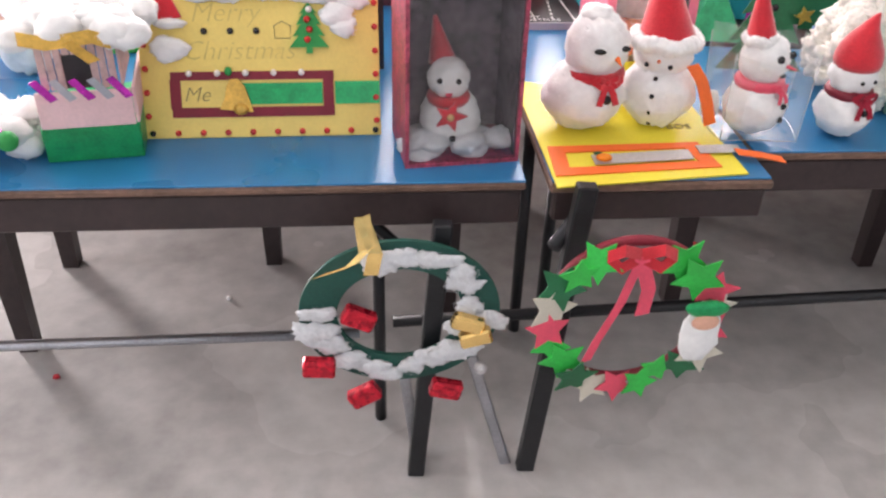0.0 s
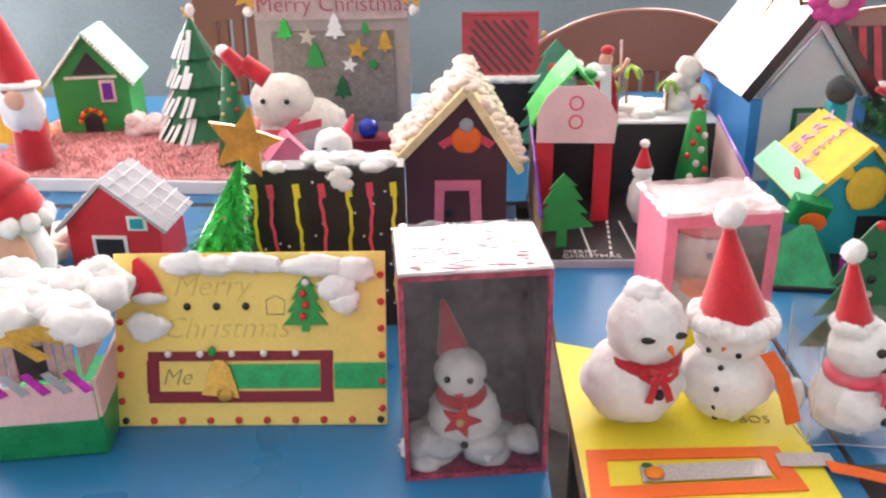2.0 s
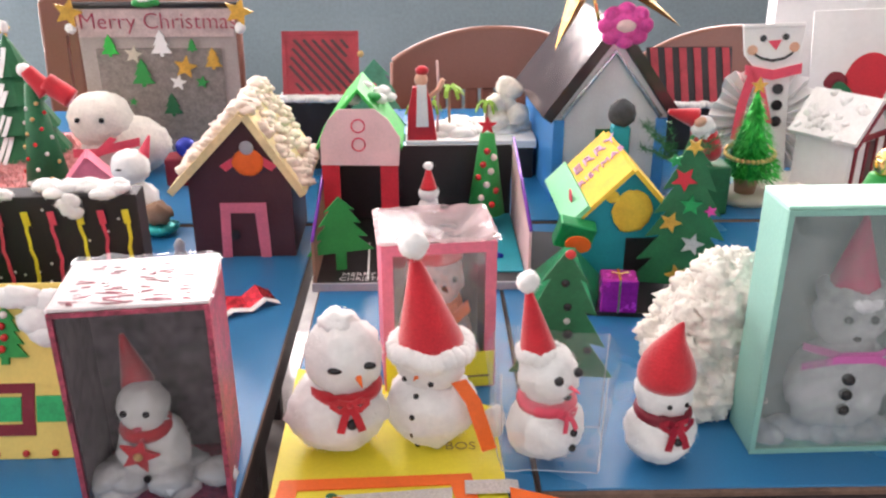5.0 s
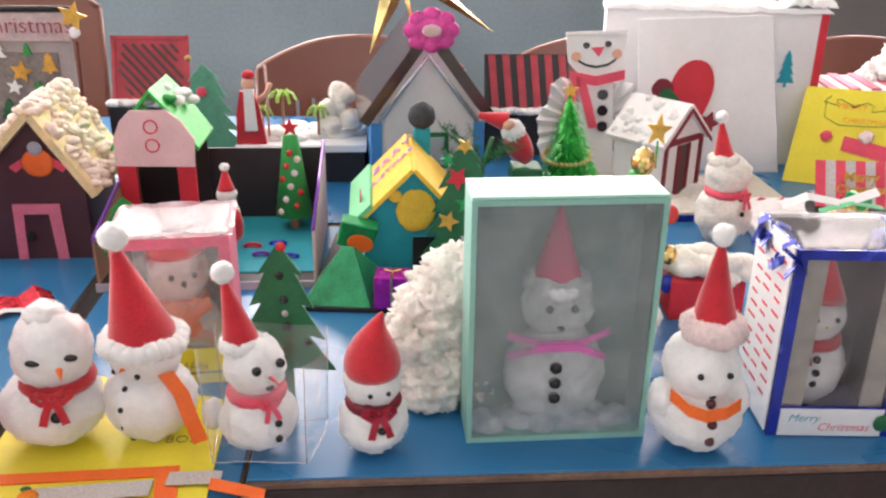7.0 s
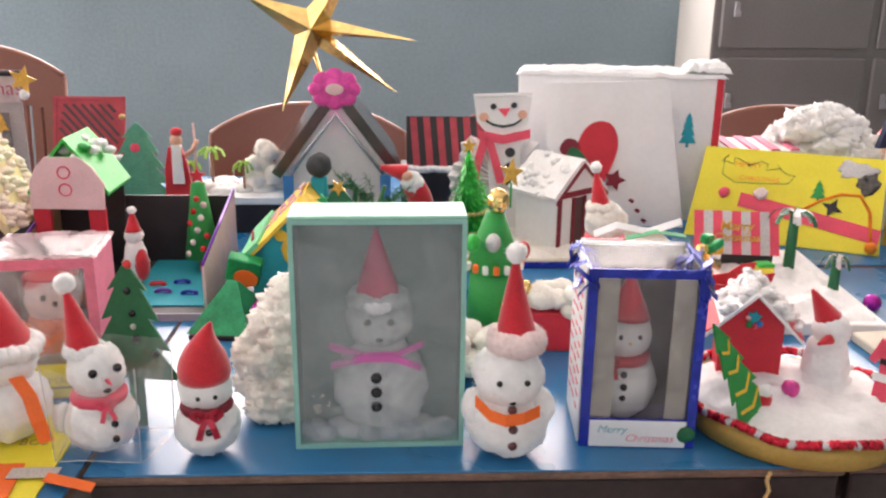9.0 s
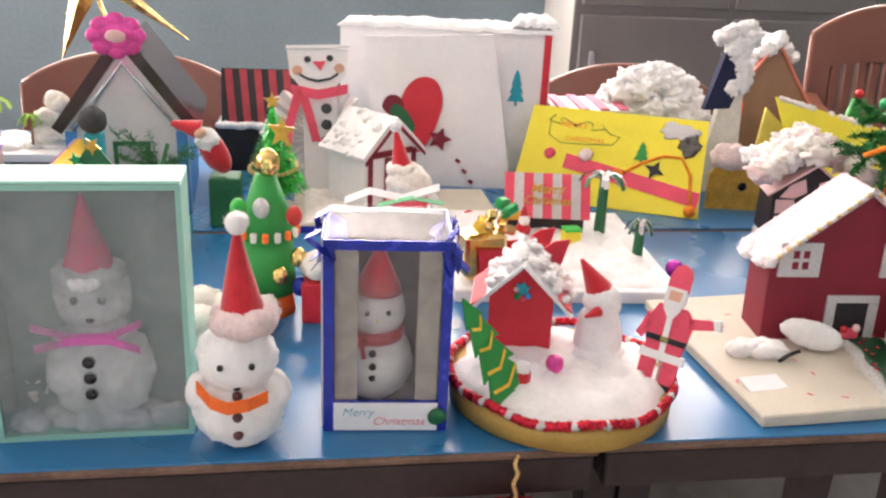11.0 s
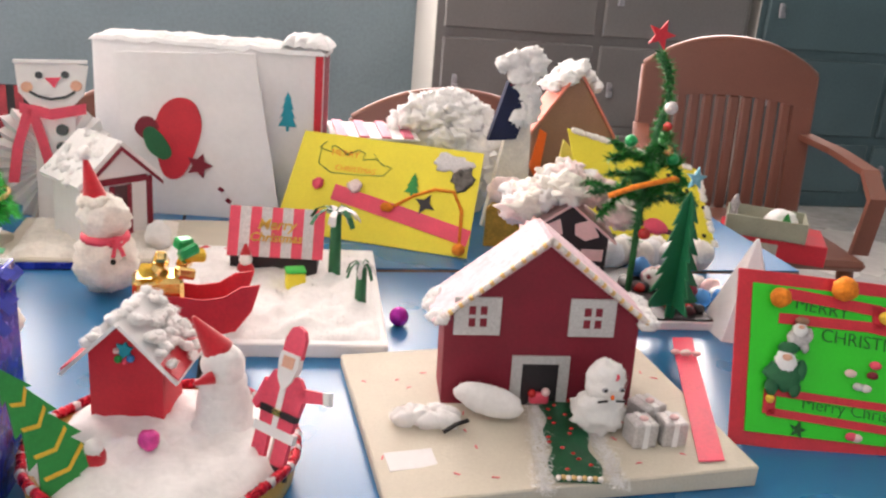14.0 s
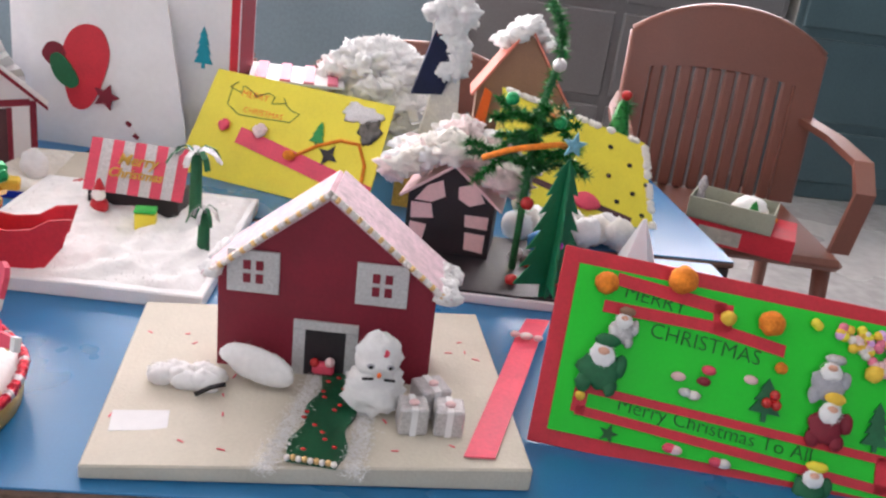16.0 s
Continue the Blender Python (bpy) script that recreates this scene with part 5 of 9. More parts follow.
single(Build().ball((0, 0, 0.024), (0.046, 0.014, 0.021), COTTON, 0.10, 50, 24, 14), "cotton_pad", 4.706, 1.684, TOP + 0.024, -14, "flat cotton pad standing by the wall", "snow", ry=14)
single(Build().tube([(-0.016, -0.004, 0.0), (0.0, 0.0, 0.008), (0.016, 0.002, 0.012)], 0.0028, BEAD), "black_twig", 4.664, 1.652, TOP + 0.024, 0, "short black twig lying on cotton", "twig")
rb = thing("ribbon_strip", 5.018, 1.722, TOP + 0.0285, 0, "red paper ribbon strip with beaded bow", "ribbon")
part("band", Build().ribbon([(0.066, 0.172, 0.003), (0.036, 0.10, 0.006), (0.0, 0.0, 0.003), (-0.062, -0.168, 0.0005)], 0.034, (1, 0, 0), PINK_RED, 0.0014), rb)
part("bow", Build().ball((0.034, 0.098, 0.013), (0.009, 0.006, 0.005), PEARL).ball((0.020, 0.104, 0.012), (0.007, 0.005, 0.004), PALE_PINK).ball((0.050, 0.096, 0.012), (0.007, 0.005, 0.004), PALE_PINK), rb, "pearl beaded bow")


# ---- cone and card trees ----
def tinsel_cone(g, r, h, mat, n=500, z0=0.0, length=0.014):
    """A cone hung with short tinsel strands."""
    g.lathe([(r * 0.86, z0), (0.002, z0 + h)], mat, None, 18)
    vs, fs = [], []
    for k in range(n):
        f = 1 - math.sqrt(random.random())
        a = random.uniform(0, math.tau)
        rr = r * (1 - f)
        p = Vector((rr * math.cos(a), rr * math.sin(a), z0 + h * f))
        d = Vector((math.cos(a), math.sin(a), -0.5)) * length * random.uniform(0.5, 1.2)
        t = Vector((-math.sin(a), math.cos(a), 0.4)) * 0.0016
        i = len(vs)
        vs += [p - t, p + t, p + d]
        fs.append((i, i + 1, i + 2))
    g.add(vs, fs, mat)


ORANGE_STAR = glitter("orange_glitter_foam", (0.66, 0.30, 0.045))
tt = thing("tinsel_tree", 2.642, 1.705, TOP, 0, "leaning bright green tinsel cone tree topped with orange star", "christmas tree", "small christmas trees", ry=18)
g = Build()
tinsel_cone(g, 0.080, 0.292, TINSEL, 2600, 0.0, 0.016)
part("cone", g, tt)
for k in range(14):
    f, a = random.uniform(0.1, 0.8), random.uniform(3.4, 6.0)
    part("bead", Build().ball((0.072 * (1 - f) * math.cos(a), 0.072 * (1 - f) * math.sin(a), 0.280 * f), 0.004, (RED_BEAD, GOLD_BEAD, ORANGE_FUR)[k % 3], 0, 1, 8, 6), tt)
part("star", Build().card(star_poly(0.046, 0.46, 5, -0.06, 0.0, 0.316), 0.006, ORANGE_STAR), tt, "orange glitter foam star")

tt = thing("tinsel_tree", 3.936, 2.385, TOP + 0.019, 0, "bright green tinsel tree with gold star and bead chain", "christmas tree", "small christmas trees")
g = Build()
tinsel_cone(g, 0.056, 0.168, TINSEL, 1100, 0.040, 0.018)
part("cone", g, tt)
part("pot", Build().lathe([(0.020, 0), (0.026, 0.042)], BROWN_CARD).lathe([(0.05, -0.018), (0.05, 0.0)], CREAM), tt, "small pot on a board")
part("star", Build().card(star_poly(0.018, 0.42, 5, 0, 0, 0.216), 0.003, GOLD_GLITTER), tt, "small gold star")
g = Build()
for k in range(32):
    a = k * math.tau / 32
    g.ball((0.047 * math.cos(a), 0.047 * math.sin(a), 0.082 + 0.006 * math.sin(a + 0.5)), 0.0050, GOLD_BEAD, 0, 1, 8, 6)
part("bead_chain", g, tt, "gold bead chain")


def card_tree(name, x, y, z, w, h, mat, label, rz=0, tiers=4, spots=None, rx=0, stem=0.1, cross=False, ry=0):
    t = thing(name, x, y, z, rz, label, "paper tree", "paper trees", rx=rx, ry=ry)
    part("tree", Build().card(fir_poly(w, h, tiers, stem), 0.003, mat), t)
    if cross:
        part("fold", Build().card(fir_poly(w, h, tiers, stem), 0.003, mat, pose(0, 0, 0, 0, 0, 78)), t)
    for k, (sx, sz, r, m) in enumerate(spots or ()):
        part("ornament", Build().ball((sx, -0.004, sz), (r, 0.003, r), m, 0, 1, 10, 7), t)
    return t


card_tree("card_tree", 3.450, 1.622, TOP, 0.122, 0.230, DARK_GREEN, "dark green card fir tree with black dots and red bead", -8, 4, [(0.0, 0.190, 0.005, BEAD), (0.004, 0.160, 0.005, BEAD), (0.006, 0.125, 0.006, BEAD), (0.004, 0.226, 0.006, RED_BEAD), (0.030, 0.105, 0.005, BEAD), (0.004, 0.142, 0.004, SILVER)], stem=0.30)
card_tree("card_tree", 3.152, 2.045, TOP + 0.0125, 0.112, 0.128, GREEN, "green card fir tree beside a black paper road", 16, 4, None, stem=0.24)
card_tree("folded_tree", 5.115, 2.005, TOP + 0.02, 0.112, 0.222, material("deep_green_paper", (0.004, 0.17, 0.065), 0.55, 0, 0.1, 20), "folded green paper fir tree with pink bead", 12, 7, [(0.010, 0.085, 0.007, MAGENTA)], cross=True)
card_tree("card_tree", 3.184, 2.59, TOP, 0.185, 0.250, material("sea_green_card", (0.11, 0.40, 0.26), 0.7, 0, 0.15, 30), "pale green card fir tree with red bauble", 10, 6, [(-0.006, 0.19, 0.011, PINK_RED), (-0.028, 0.262, 0.007, GOLD_BEAD)])

# cone tree with red star, in the pink diorama
ct = thing("cone_tree", 3.402, 2.228, TOP + 0.012, 0, "green paper cone tree with red star and spots", "paper tree", "paper trees")
part("cone", Build().lathe([(0.034, 0.03), (0.013, 0.178), (0.002, 0.180)], GREEN, None, 20), ct)
part("trunk", Build().lathe([(0.009, 0.0), (0.009, 0.032)], BROWN_CARD), ct)
part("star", Build().card(star_poly(0.018, 0.42, 5, 0, 0, 0.192), 0.003, RED_PAPER), ct, "red paper star")
for k in range(10):
    f, a = 0.08 + 0.08 * k, 4.0 + 0.33 * (k * 3 % 5)
    r = 0.014 + 0.019 * (1 - f)
    part("spot", Build().ball((r * math.cos(a), r * math.sin(a), 0.03 + 0.150 * f), 0.0062, (COTTON_PINK, RED_BEAD)[k % 2], 0, 1, 8, 6), ct)

# ---- the table on the west: small houses ----
# cottage of sticks
co = thing("stick_cottage", 2.484, 1.492, TOP, 8, "little cottage of pinkish sticks with cotton snow roof", "craft house", "craft houses")
part("base", Build().box((0.060, 0.070, 0.024), (0.118, 0.14, 0.048), GREEN_GLITTER, 0.002), co, "green glitter base")
part("fence", Build().box((0.060, -0.002, 0.072), (0.112, 0.004, 0.048), PALE_PINK, 0.001).box((0.118, 0.066, 0.072), (0.004, 0.13, 0.048), PALE_PINK, 0.001), co, "pale pink paper wall")
g = Build()
for i in range(5):
    g.ribbon([(0.006 + 0.022 * i, -0.0052, 0.112), (0.026 + 0.022 * i, -0.0052, 0.086)], 0.010, (1, 0, 0.4), MAGENTA if i % 2 == 0 else GREY_PAPER, 0.001)
part("striped_band", g, co, "magenta and grey striped band")
for i in range(9):
    if 3 <= i <= 5:
        part("stick", Build().box((0.018 + 0.010 * i, 0.004, 0.146), (0.0088, 0.003, 0.012), STICK, 0.001), co)
    else:
        part("stick", Build().box((0.018 + 0.010 * i, 0.004, 0.124), (0.0088, 0.003, 0.056), STICK, 0.001), co)
for i in range(8):
    part("stick", Build().box((0.106, 0.014 + 0.012 * i, 0.124), (0.003, 0.0105, 0.056), STICK, 0.001), co)
part("doorway", Build().box((0.058, 0.009, 0.118), (0.034, 0.003, 0.044), BLACK), co, "dark doorway")
g = Build()
for k in range(34):
    g.ball((random.uniform(-0.012, 0.135), random.uniform(-0.01, 0.11), 0.156 + 0.026 * (1 - abs(random.uniform(-1, 1)))), (0.026, 0.024, 0.018), COTTON, 0.22, 55, 16, 10)
part("snow_roof", g, co, "thick cotton roof")
part("bow", Build().ribbon([(0.005, -0.022, 0.171), (0.035, -0.028, 0.166), (0.058, -0.030, 0.169)], 0.016, (0, 0.2, 1), GOLD_GLITTER, 0.002).ribbon([(0.058, -0.030, 0.169), (0.085, -0.028, 0.172), (0.105, -0.022, 0.162)], 0.016, (0, 0.2, 1), GOLD_GLITTER, 0.002).ribbon([(0.058, -0.031, 0.168), (0.085, -0.029, 0.142)], 0.014, (1, 0, 0.3), GOLD_GLITTER, 0.002), co, "gold ribbon bow")
g = Build()
for k in range(22):
    g.ball((random.uniform(-0.11, -0.01), random.uniform(-0.02, 0.10), random.uniform(0.004, 0.04)), (0.026, 0.022, 0.020), COTTON, 0.2, 55, 14, 9)
single(g, "cotton_heap", 2.465, 1.50, TOP + 0.008, 0, "heap of white cotton beside the stick cottage", "snow", kind="stuff")
for bx, by, m in ((2.435, 1.478, MAGENTA), (2.452, 1.470, GREEN), (2.415, 1.49, PURPLE)):
    single(Build().ball((0, 0, 0.013), 0.013, m, 0, 1, 14, 10), "bauble", bx, by, TOP + 0.03, 0, "shiny small bauble lying on cotton", "bauble", "baubles by the cottage")

# white-bearded head figure, plain
g = Build().ball((0, 0, 0.095), (0.055, 0.045, 0.095), COTTON, 0.12, 40, 28, 20).ball((0.012, -0.030, 0.115), (0.036, 0.022, 0.045), SKIN, 0.03, 30, 20, 14)
g.ball((0.0, 0, 0.185), (0.056, 0.048, 0.035), RED_FELT, 0.06, 40, 24, 14)
for k in range(12):
    a = math.tau * k / 12
    g.ball((0.056 * math.cos(a), 0.046 * math.sin(a), 0.168), 0.014, COTTON, 0.2, 60, 12, 8)
g.ball((0.018, -0.053, 0.122), (0.004, 0.002, 0.005), BEAD)
cone_between(g, (0, 0, 0.20), (-0.035, 0, 0.275), 0.050, 0.006, RED_FELT)
single(g, "bearded_doll", 2.372, 1.80, TOP, 0, "cotton-bearded doll head with red hat", "doll")

barn = gable_house("red_barn", 2.362, 1.985, TOP, -2, 0.150, 0.105, 0.080, 0.147, RED_PAPER, GREY_PAPER, "red paper barn with grey tiled roof", over=0.016, ax=0.070)
for (a, b) in (((-0.011, 0.0695), (0.070, 0.149)), ((0.167, 0.0720), (0.070, 0.149))):
    n = Vector((-(b[1] - a[1]), b[0] - a[0])).normalized() * (0.0085 if a[0] < 0.05 else -0.0085)
    for i in range(5):
        f = (i + 0.5) / 5
        g = Build().tube([(a[0] + (b[0] - a[0]) * f + n.x, -0.010, a[1] + (b[1] - a[1]) * f + n.y), (a[0] + (b[0] - a[0]) * f + n.x, 0.113, a[1] + (b[1] - a[1]) * f + n.y)], 0.0012, WHITE, None, 5)
        part("roof_line", g, barn, "white tile line")
    for yy in (0.012, 0.048, 0.084):
        g = Build().tube([(a[0] + n.x, yy, a[1] + n.y), (b[0] + n.x, yy, b[1] + n.y)], 0.0012, WHITE, None, 5)
        part("roof_line", g, barn, "white tile line")
part("doorway", Build().box((0.0675, -0.001, 0.028), (0.046, 0.003, 0.056), BLACK), barn, "black doorway")
part("door_frame", Build().box((0.042, -0.002, 0.029), (0.005, 0.003, 0.058), WHITE).box((0.093, -0.002, 0.029), (0.005, 0.003, 0.058), WHITE).box((0.0675, -0.002, 0.060), (0.056, 0.003, 0.005), WHITE), barn, "white frame")
part("window", Build().box((0.116, -0.001, 0.084), (0.032, 0.003, 0.024), WHITE).box((0.116, -0.0028, 0.084), (0.021, 0.002, 0.017), TEAL), barn, "small white-framed window")
single(Build().box((0, 0, 0.012), (0.09, 0.05, 0.024), LEAF, 0.004), "green_block", 2.515, 1.905, TOP, 10, "bright green paper block on the table", "block")
part_g = Build()
for k in range(26):
    part_g.ball((random.uniform(-0.16, 0.06), random.uniform(-0.06, 0.10), random.uniform(0.0, 0.03)), (0.03, 0.026, 0.018), COTTON_CREAM, 0.2, 50, 14, 9)
single(part_g, "cotton_heap", 2.30, 1.99, TOP + 0.008, 0, "loose cream cotton heaped beside the red barn", "snow", kind="stuff")
single(Build().box((0, 0, 0.07), (0.05, 0.03, 0.14), BROWN_CARD, 0.004), "card_block", 2.315, 1.90, TOP, 25, "tan folded card standing up", "card", ry=18)

sb = thing("striped_box", 2.708, 1.792, TOP, 3, "black paper box with wavy yellow and red paper strips", "box")
part("body", Build().box((0.105, 0.020, 0.117), (0.210, 0.040, 0.234), BLACK, 0.001), sb)
part("edge_strip", Build().box((-0.003, 0.004, 0.114), (0.006, 0.008, 0.226), WHITE, 0.001), sb, "white paper edge")
for i, fx in enumerate((0.012, 0.034, 0.068, 0.101, 0.136, 0.164, 0.195)):
    m = (LEMON, PINK_RED)[i % 2]
    pts = [(fx + 0.0020 * math.sin(z * 75 + i) + 0.001 * math.sin(z * 210), -0.0025 - 0.004 * max(0.0, 1 - z / 0.03), 0.214 - z) for z in [0.212 * k / 16 for k in range(17)]]
    part("strip", Build().ribbon(pts, 0.0046, (1, 0, 0.1), m, 0.0012).ribbon([(fx, -0.0068, 0.216), (fx + 0.001, -0.0042, 0.196)], 0.0090, (1, 0, 0.1), m, 0.0012), sb, "crimped paper strip")
g = Build()
for k in range(38):
    g.ball((random.uniform(0.004, 0.206), -0.0008, random.uniform(0.01, 0.22)), (0.0018, 0.001, 0.0018), COTTON, 0, 1, 6, 5)
tagged(part("snow_dot", g, sb, "white dots"), kind="stuff")
g = Build()
for k in range(30):
    u = random.random() ** 0.8
    g.ball((0.078 + 0.110 * u, random.uniform(-0.006, 0.03), 0.237 + random.uniform(0, 0.006)), (0.015, 0.012, 0.007), COTTON, 0.3, 60, 14, 9)
for k in range(7):
    g.ball((0.128 + 0.008 * random.uniform(-1, 1), -0.008, 0.232 - 0.003 * k), (0.011, 0.006, 0.008), COTTON, 0.3, 70, 12, 8)
g.ball((0.044, 0.004, 0.236), (0.012, 0.010, 0.007), COTTON, 0.3, 70, 12, 8)
part("snow", g, sb, "cotton laid along the top")
g = Build().ball((0, 0, 0.044), (0.046, 0.040, 0.046), COTTON, 0.12, 50, 22, 14)
g.ball((0, 0, 0.116), (0.036, 0.032, 0.032), COTTON, 0.1, 50, 22, 14)
g.ball((-0.012, -0.031, 0.120), (0.006, 0.003, 0.002), BEAD, 0, 1, 10, 6)
cone_between(g, (0.022, 0.012, 0.134), (0.038, 0.012, 0.172), 0.012, 0.002, PINK_RED)
single(g, "small_snowman", 2.748, 2.279, TOP, 0, "little cotton snowman with pink pointed hat behind the striped box", "snowman")
gable_house("tiny_house", 2.622, 2.300, TOP, 18, 0.072, 0.05, 0.080, 0.122, PINK, PINK, "tiny pink paper house beside the little snowman", over=0.008, thick=0.003)

ROOF_CREAM = material("straw_cream_board", (0.80, 0.62, 0.34), 0.8, 0, 0.14, 24, 0.3, 80)
bh = gable_house("brown_house", 2.893, 2.128, TOP, 0.5, 0.172, 0.17, 0.140, 0.246, DARK_BROWN, ROOF_CREAM, "dark brown paper house with cream cotton-puffed roof", over=0.030, thick=0.013, ax=0.104)
part("door_frame", Build().card([(0.046, 0.0), (0.062, 0.0), (0.066, 0.082), (0.108, 0.082), (0.112, 0.0), (0.130, 0.0), (0.128, 0.100), (0.050, 0.100)], 0.003, PINK, None, -0.0005), bh, "pink door frame")
part("doorknob", Build().ball((0.072, -0.003, 0.042), (0.008, 0.002, 0.010), BLACK), bh)
part("badge", Build().ball((0.104, -0.004, 0.172), (0.026, 0.003, 0.024), ORANGE, 0.05, 50).card([(0.104, 0.196), (0.056, 0.166), (0.066, 0.156), (0.104, 0.182)], 0.003, PINK_RED).card([(0.104, 0.196), (0.152, 0.166), (0.142, 0.156), (0.104, 0.182)], 0.003, PINK_RED).ball((0.104, -0.006, 0.198), (0.012, 0.003, 0.012), GREY_PAPER), bh, "orange winged paper badge")
POP = material("popcorn_puff", (0.88, 0.72, 0.62), 0.95, 0, 0.12, 60, 0.8, 200)
for sx, a, b in ((0, (-0.022, 0.130), (0.104, 0.262)), (1, (0.196, 0.118), (0.104, 0.262))):
    g = Build()
    for k in range(120):
        f, q = random.random(), random.random()
        r = random.uniform(0.006, 0.013)
        g.ball((a[0] + (b[0] - a[0]) * f, -0.004 + 0.188 * q, a[1] + (b[1] - a[1]) * f + 0.010), (r * 1.3, r * 1.2, r * 0.75), POP, 0.4, 90, 10, 7)
    tagged(part("roof_puff", g, bh, "cream cotton puffs"), kind="stuff")

# ---- pink house diorama with black road ----
ph = thing("paper_diorama", 3.112, 1.992, TOP, 0, "open paper diorama with black road, pink gable house, dark backdrop", "diorama")
part("base", Build().box((0.170, 0.150, 0.006), (0.345, 0.300, 0.012), BLACK, 0.002), ph, "black paper base")
part("front_edge", Build().box((0.170, -0.002, 0.006), (0.345, 0.004, 0.014), GREY_PAPER), ph, "grey card edge")
part("ground", Build().box((0.262, 0.165, 0.0135), (0.155, 0.26, 0.002), TEAL), ph, "teal paper ground")
part("back_panel", Build().box((0.205, 0.298, 0.080), (0.270, 0.004, 0.140), BLACK), ph, "black backdrop")
for s, m in ((0, BROWN_CARD), (1, PALE_PINK)):
    part("side_panel", Build().add([(0.0 + 0.342 * s, 0.0, 0.0), (0.004 + 0.342 * s, 0.0, 0.0), (0.004 + 0.342 * s, 0.30, 0.0), (0.342 * s, 0.30, 0.0), (0.342 * s, 0.0, 0.085 + 0.015 * s), (0.004 + 0.342 * s, 0.0, 0.085 + 0.015 * s), (0.004 + 0.342 * s, 0.30, 0.160), (0.342 * s, 0.30, 0.160)], [(0, 1, 5, 4), (1, 2, 6, 5), (2, 3, 7, 6), (3, 0, 4, 7), (4, 5, 6, 7), (0, 3, 2, 1)], m), ph)
    part("purple_edge", Build().tube([(0.002 + 0.342 * s, -0.001, 0.086 + 0.015 * s), (0.002 + 0.342 * s, 0.30, 0.162)], 0.003, PURPLE), ph, "purple glitter edging")
part("gable", Build().card([(0.003, 0.158), (0.135, 0.156), (0.138, 0.204), (0.118, 0.236), (0.096, 0.254), (0.036, 0.254), (0.018, 0.236), (0.004, 0.206)], 0.004, PALE_PINK, None, 0.163), ph, "pale pink gable front")
for i in range(2):
    n = 18
    part("ring", Build().tube([(0.068 + 0.011 * math.cos(math.tau * k / n), 0.158, 0.226 - 0.032 * i + 0.011 * math.sin(math.tau * k / n)) for k in range(n + 1)], 0.0014, PINK_RED, None, 5), ph, "red drawn ring")
for px in (0.018, 0.118):
    part("pillar", Build().box((px, 0.170, 0.085), (0.030, 0.010, 0.146), RED_PAPER), ph, "red paper pillar")
part("hall", Build().box((0.068, 0.285, 0.10), (0.13, 0.004, 0.180), BLACK), ph, "dark inside wall")
for sx in (-1, 1):
    lip = [(0.0, 0.286), (sx * 0.030, 0.252), (sx * 0.074, 0.186), (sx * 0.072, 0.180), (sx * 0.027, 0.246), (0.0, 0.279)]
    part("roof", Build().card([(0.068 + a, b) for a, b in lip], 0.135, LEAF, None, 0.305), ph, "bright green paper roof")
g = Build()
for k in range(9):
    g.ball((random.uniform(0.05, 0.12), random.uniform(0.19, 0.27), 0.276 - random.random() * 0.030), (0.013, 0.012, 0.008), (COTTON, GREEN, COTTON)[k % 3], 0.25, 70, 12, 8)
tagged(part("tuft", g, ph, "cotton and tinsel tufts"), kind="stuff")
g = Build()
for i in range(7):
    g.ribbon([(0.118 + 0.002 * i, 0.018 + 0.022 * i, 0.0135), (0.119 + 0.002 * i, 0.030 + 0.022 * i, 0.0135)], 0.004, (1, 0, 0), WHITE, 0.0008)
for s in (0.086, 0.158):
    g.ribbon([(s, 0.012, 0.0135), (s - 0.006, 0.16, 0.0135)], 0.003, (1, 0, 0), WHITE, 0.0008)
part("road_lines", g, ph, "white road lines")
lettering("writing", "MERRY", 0.018, WHITE, ph, pose(0.070, 0.030, 0.0132, -90, 0, 0))
lettering("writing", "CHRISTMAS", 0.018, WHITE, ph, pose(0.086, 0.013, 0.0132, -90, 0, 0))
for wx, wy in ((0.225, 0.14), (0.268, 0.15), (0.245, 0.10), (0.295, 0.09)):
    n = 14
    part("ring", Build().tube([(wx + 0.014 * math.cos(math.tau * k / n), wy, 0.017 + 0.004 * math.sin(math.tau * k / n)) for k in range(n + 1)], 0.003, (PURPLE, RED_PAPER, BLUE)[int(wx * 100) % 3], None, 6), ph, "small coloured ring")
g = Build().ball((0, 0, 0.050), (0.022, 0.018, 0.050), COTTON, 0.15, 60, 20, 14).ball((0, 0, 0.108), (0.017, 0.016, 0.018), COTTON, 0.12, 60, 18, 12).ball((0.012, -0.006, 0.045), (0.014, 0.016, 0.036), RED_FELT, 0.05, 50)
cone_between(g, (0, 0, 0.118), (0, 0, 0.160), 0.015, 0.003, RED_FELT)
g.ball((0, 0, 0.164), 0.008, COTTON, 0.15, 90, 14, 9)
g.v = [(x, y, z * 0.87) for x, y, z in g.v]
single(g, "bearded_doll", 3.297, 2.145, TOP + 0.0145, 0, "small cotton doll in red with pointed hat", "doll")

# ---- teal house with yellow roof ----
tb = thing("glitter_board", 3.448, 1.905, TOP, -6, "dark base board with green glitter ground", "board")
part("board", Build().box((0.120, 0.155, 0.004), (0.245, 0.31, 0.008), BLACK, 0.001), tb)
part("ground", Build().add([(-0.008, 0.006, 0.0085), (0.098, 0.002, 0.0085), (0.066, 0.058, 0.086), (0.050, 0.060, 0.086), (0.0, 0.12, 0.0085), (0.118, 0.12, 0.0085)], [(0, 1, 2, 3), (0, 3, 4), (1, 5, 2), (3, 2, 5, 4), (0, 4, 5, 1)], glitter("bright_green_glitter", (0.03, 0.36, 0.15))), tb, "green glitter slope")
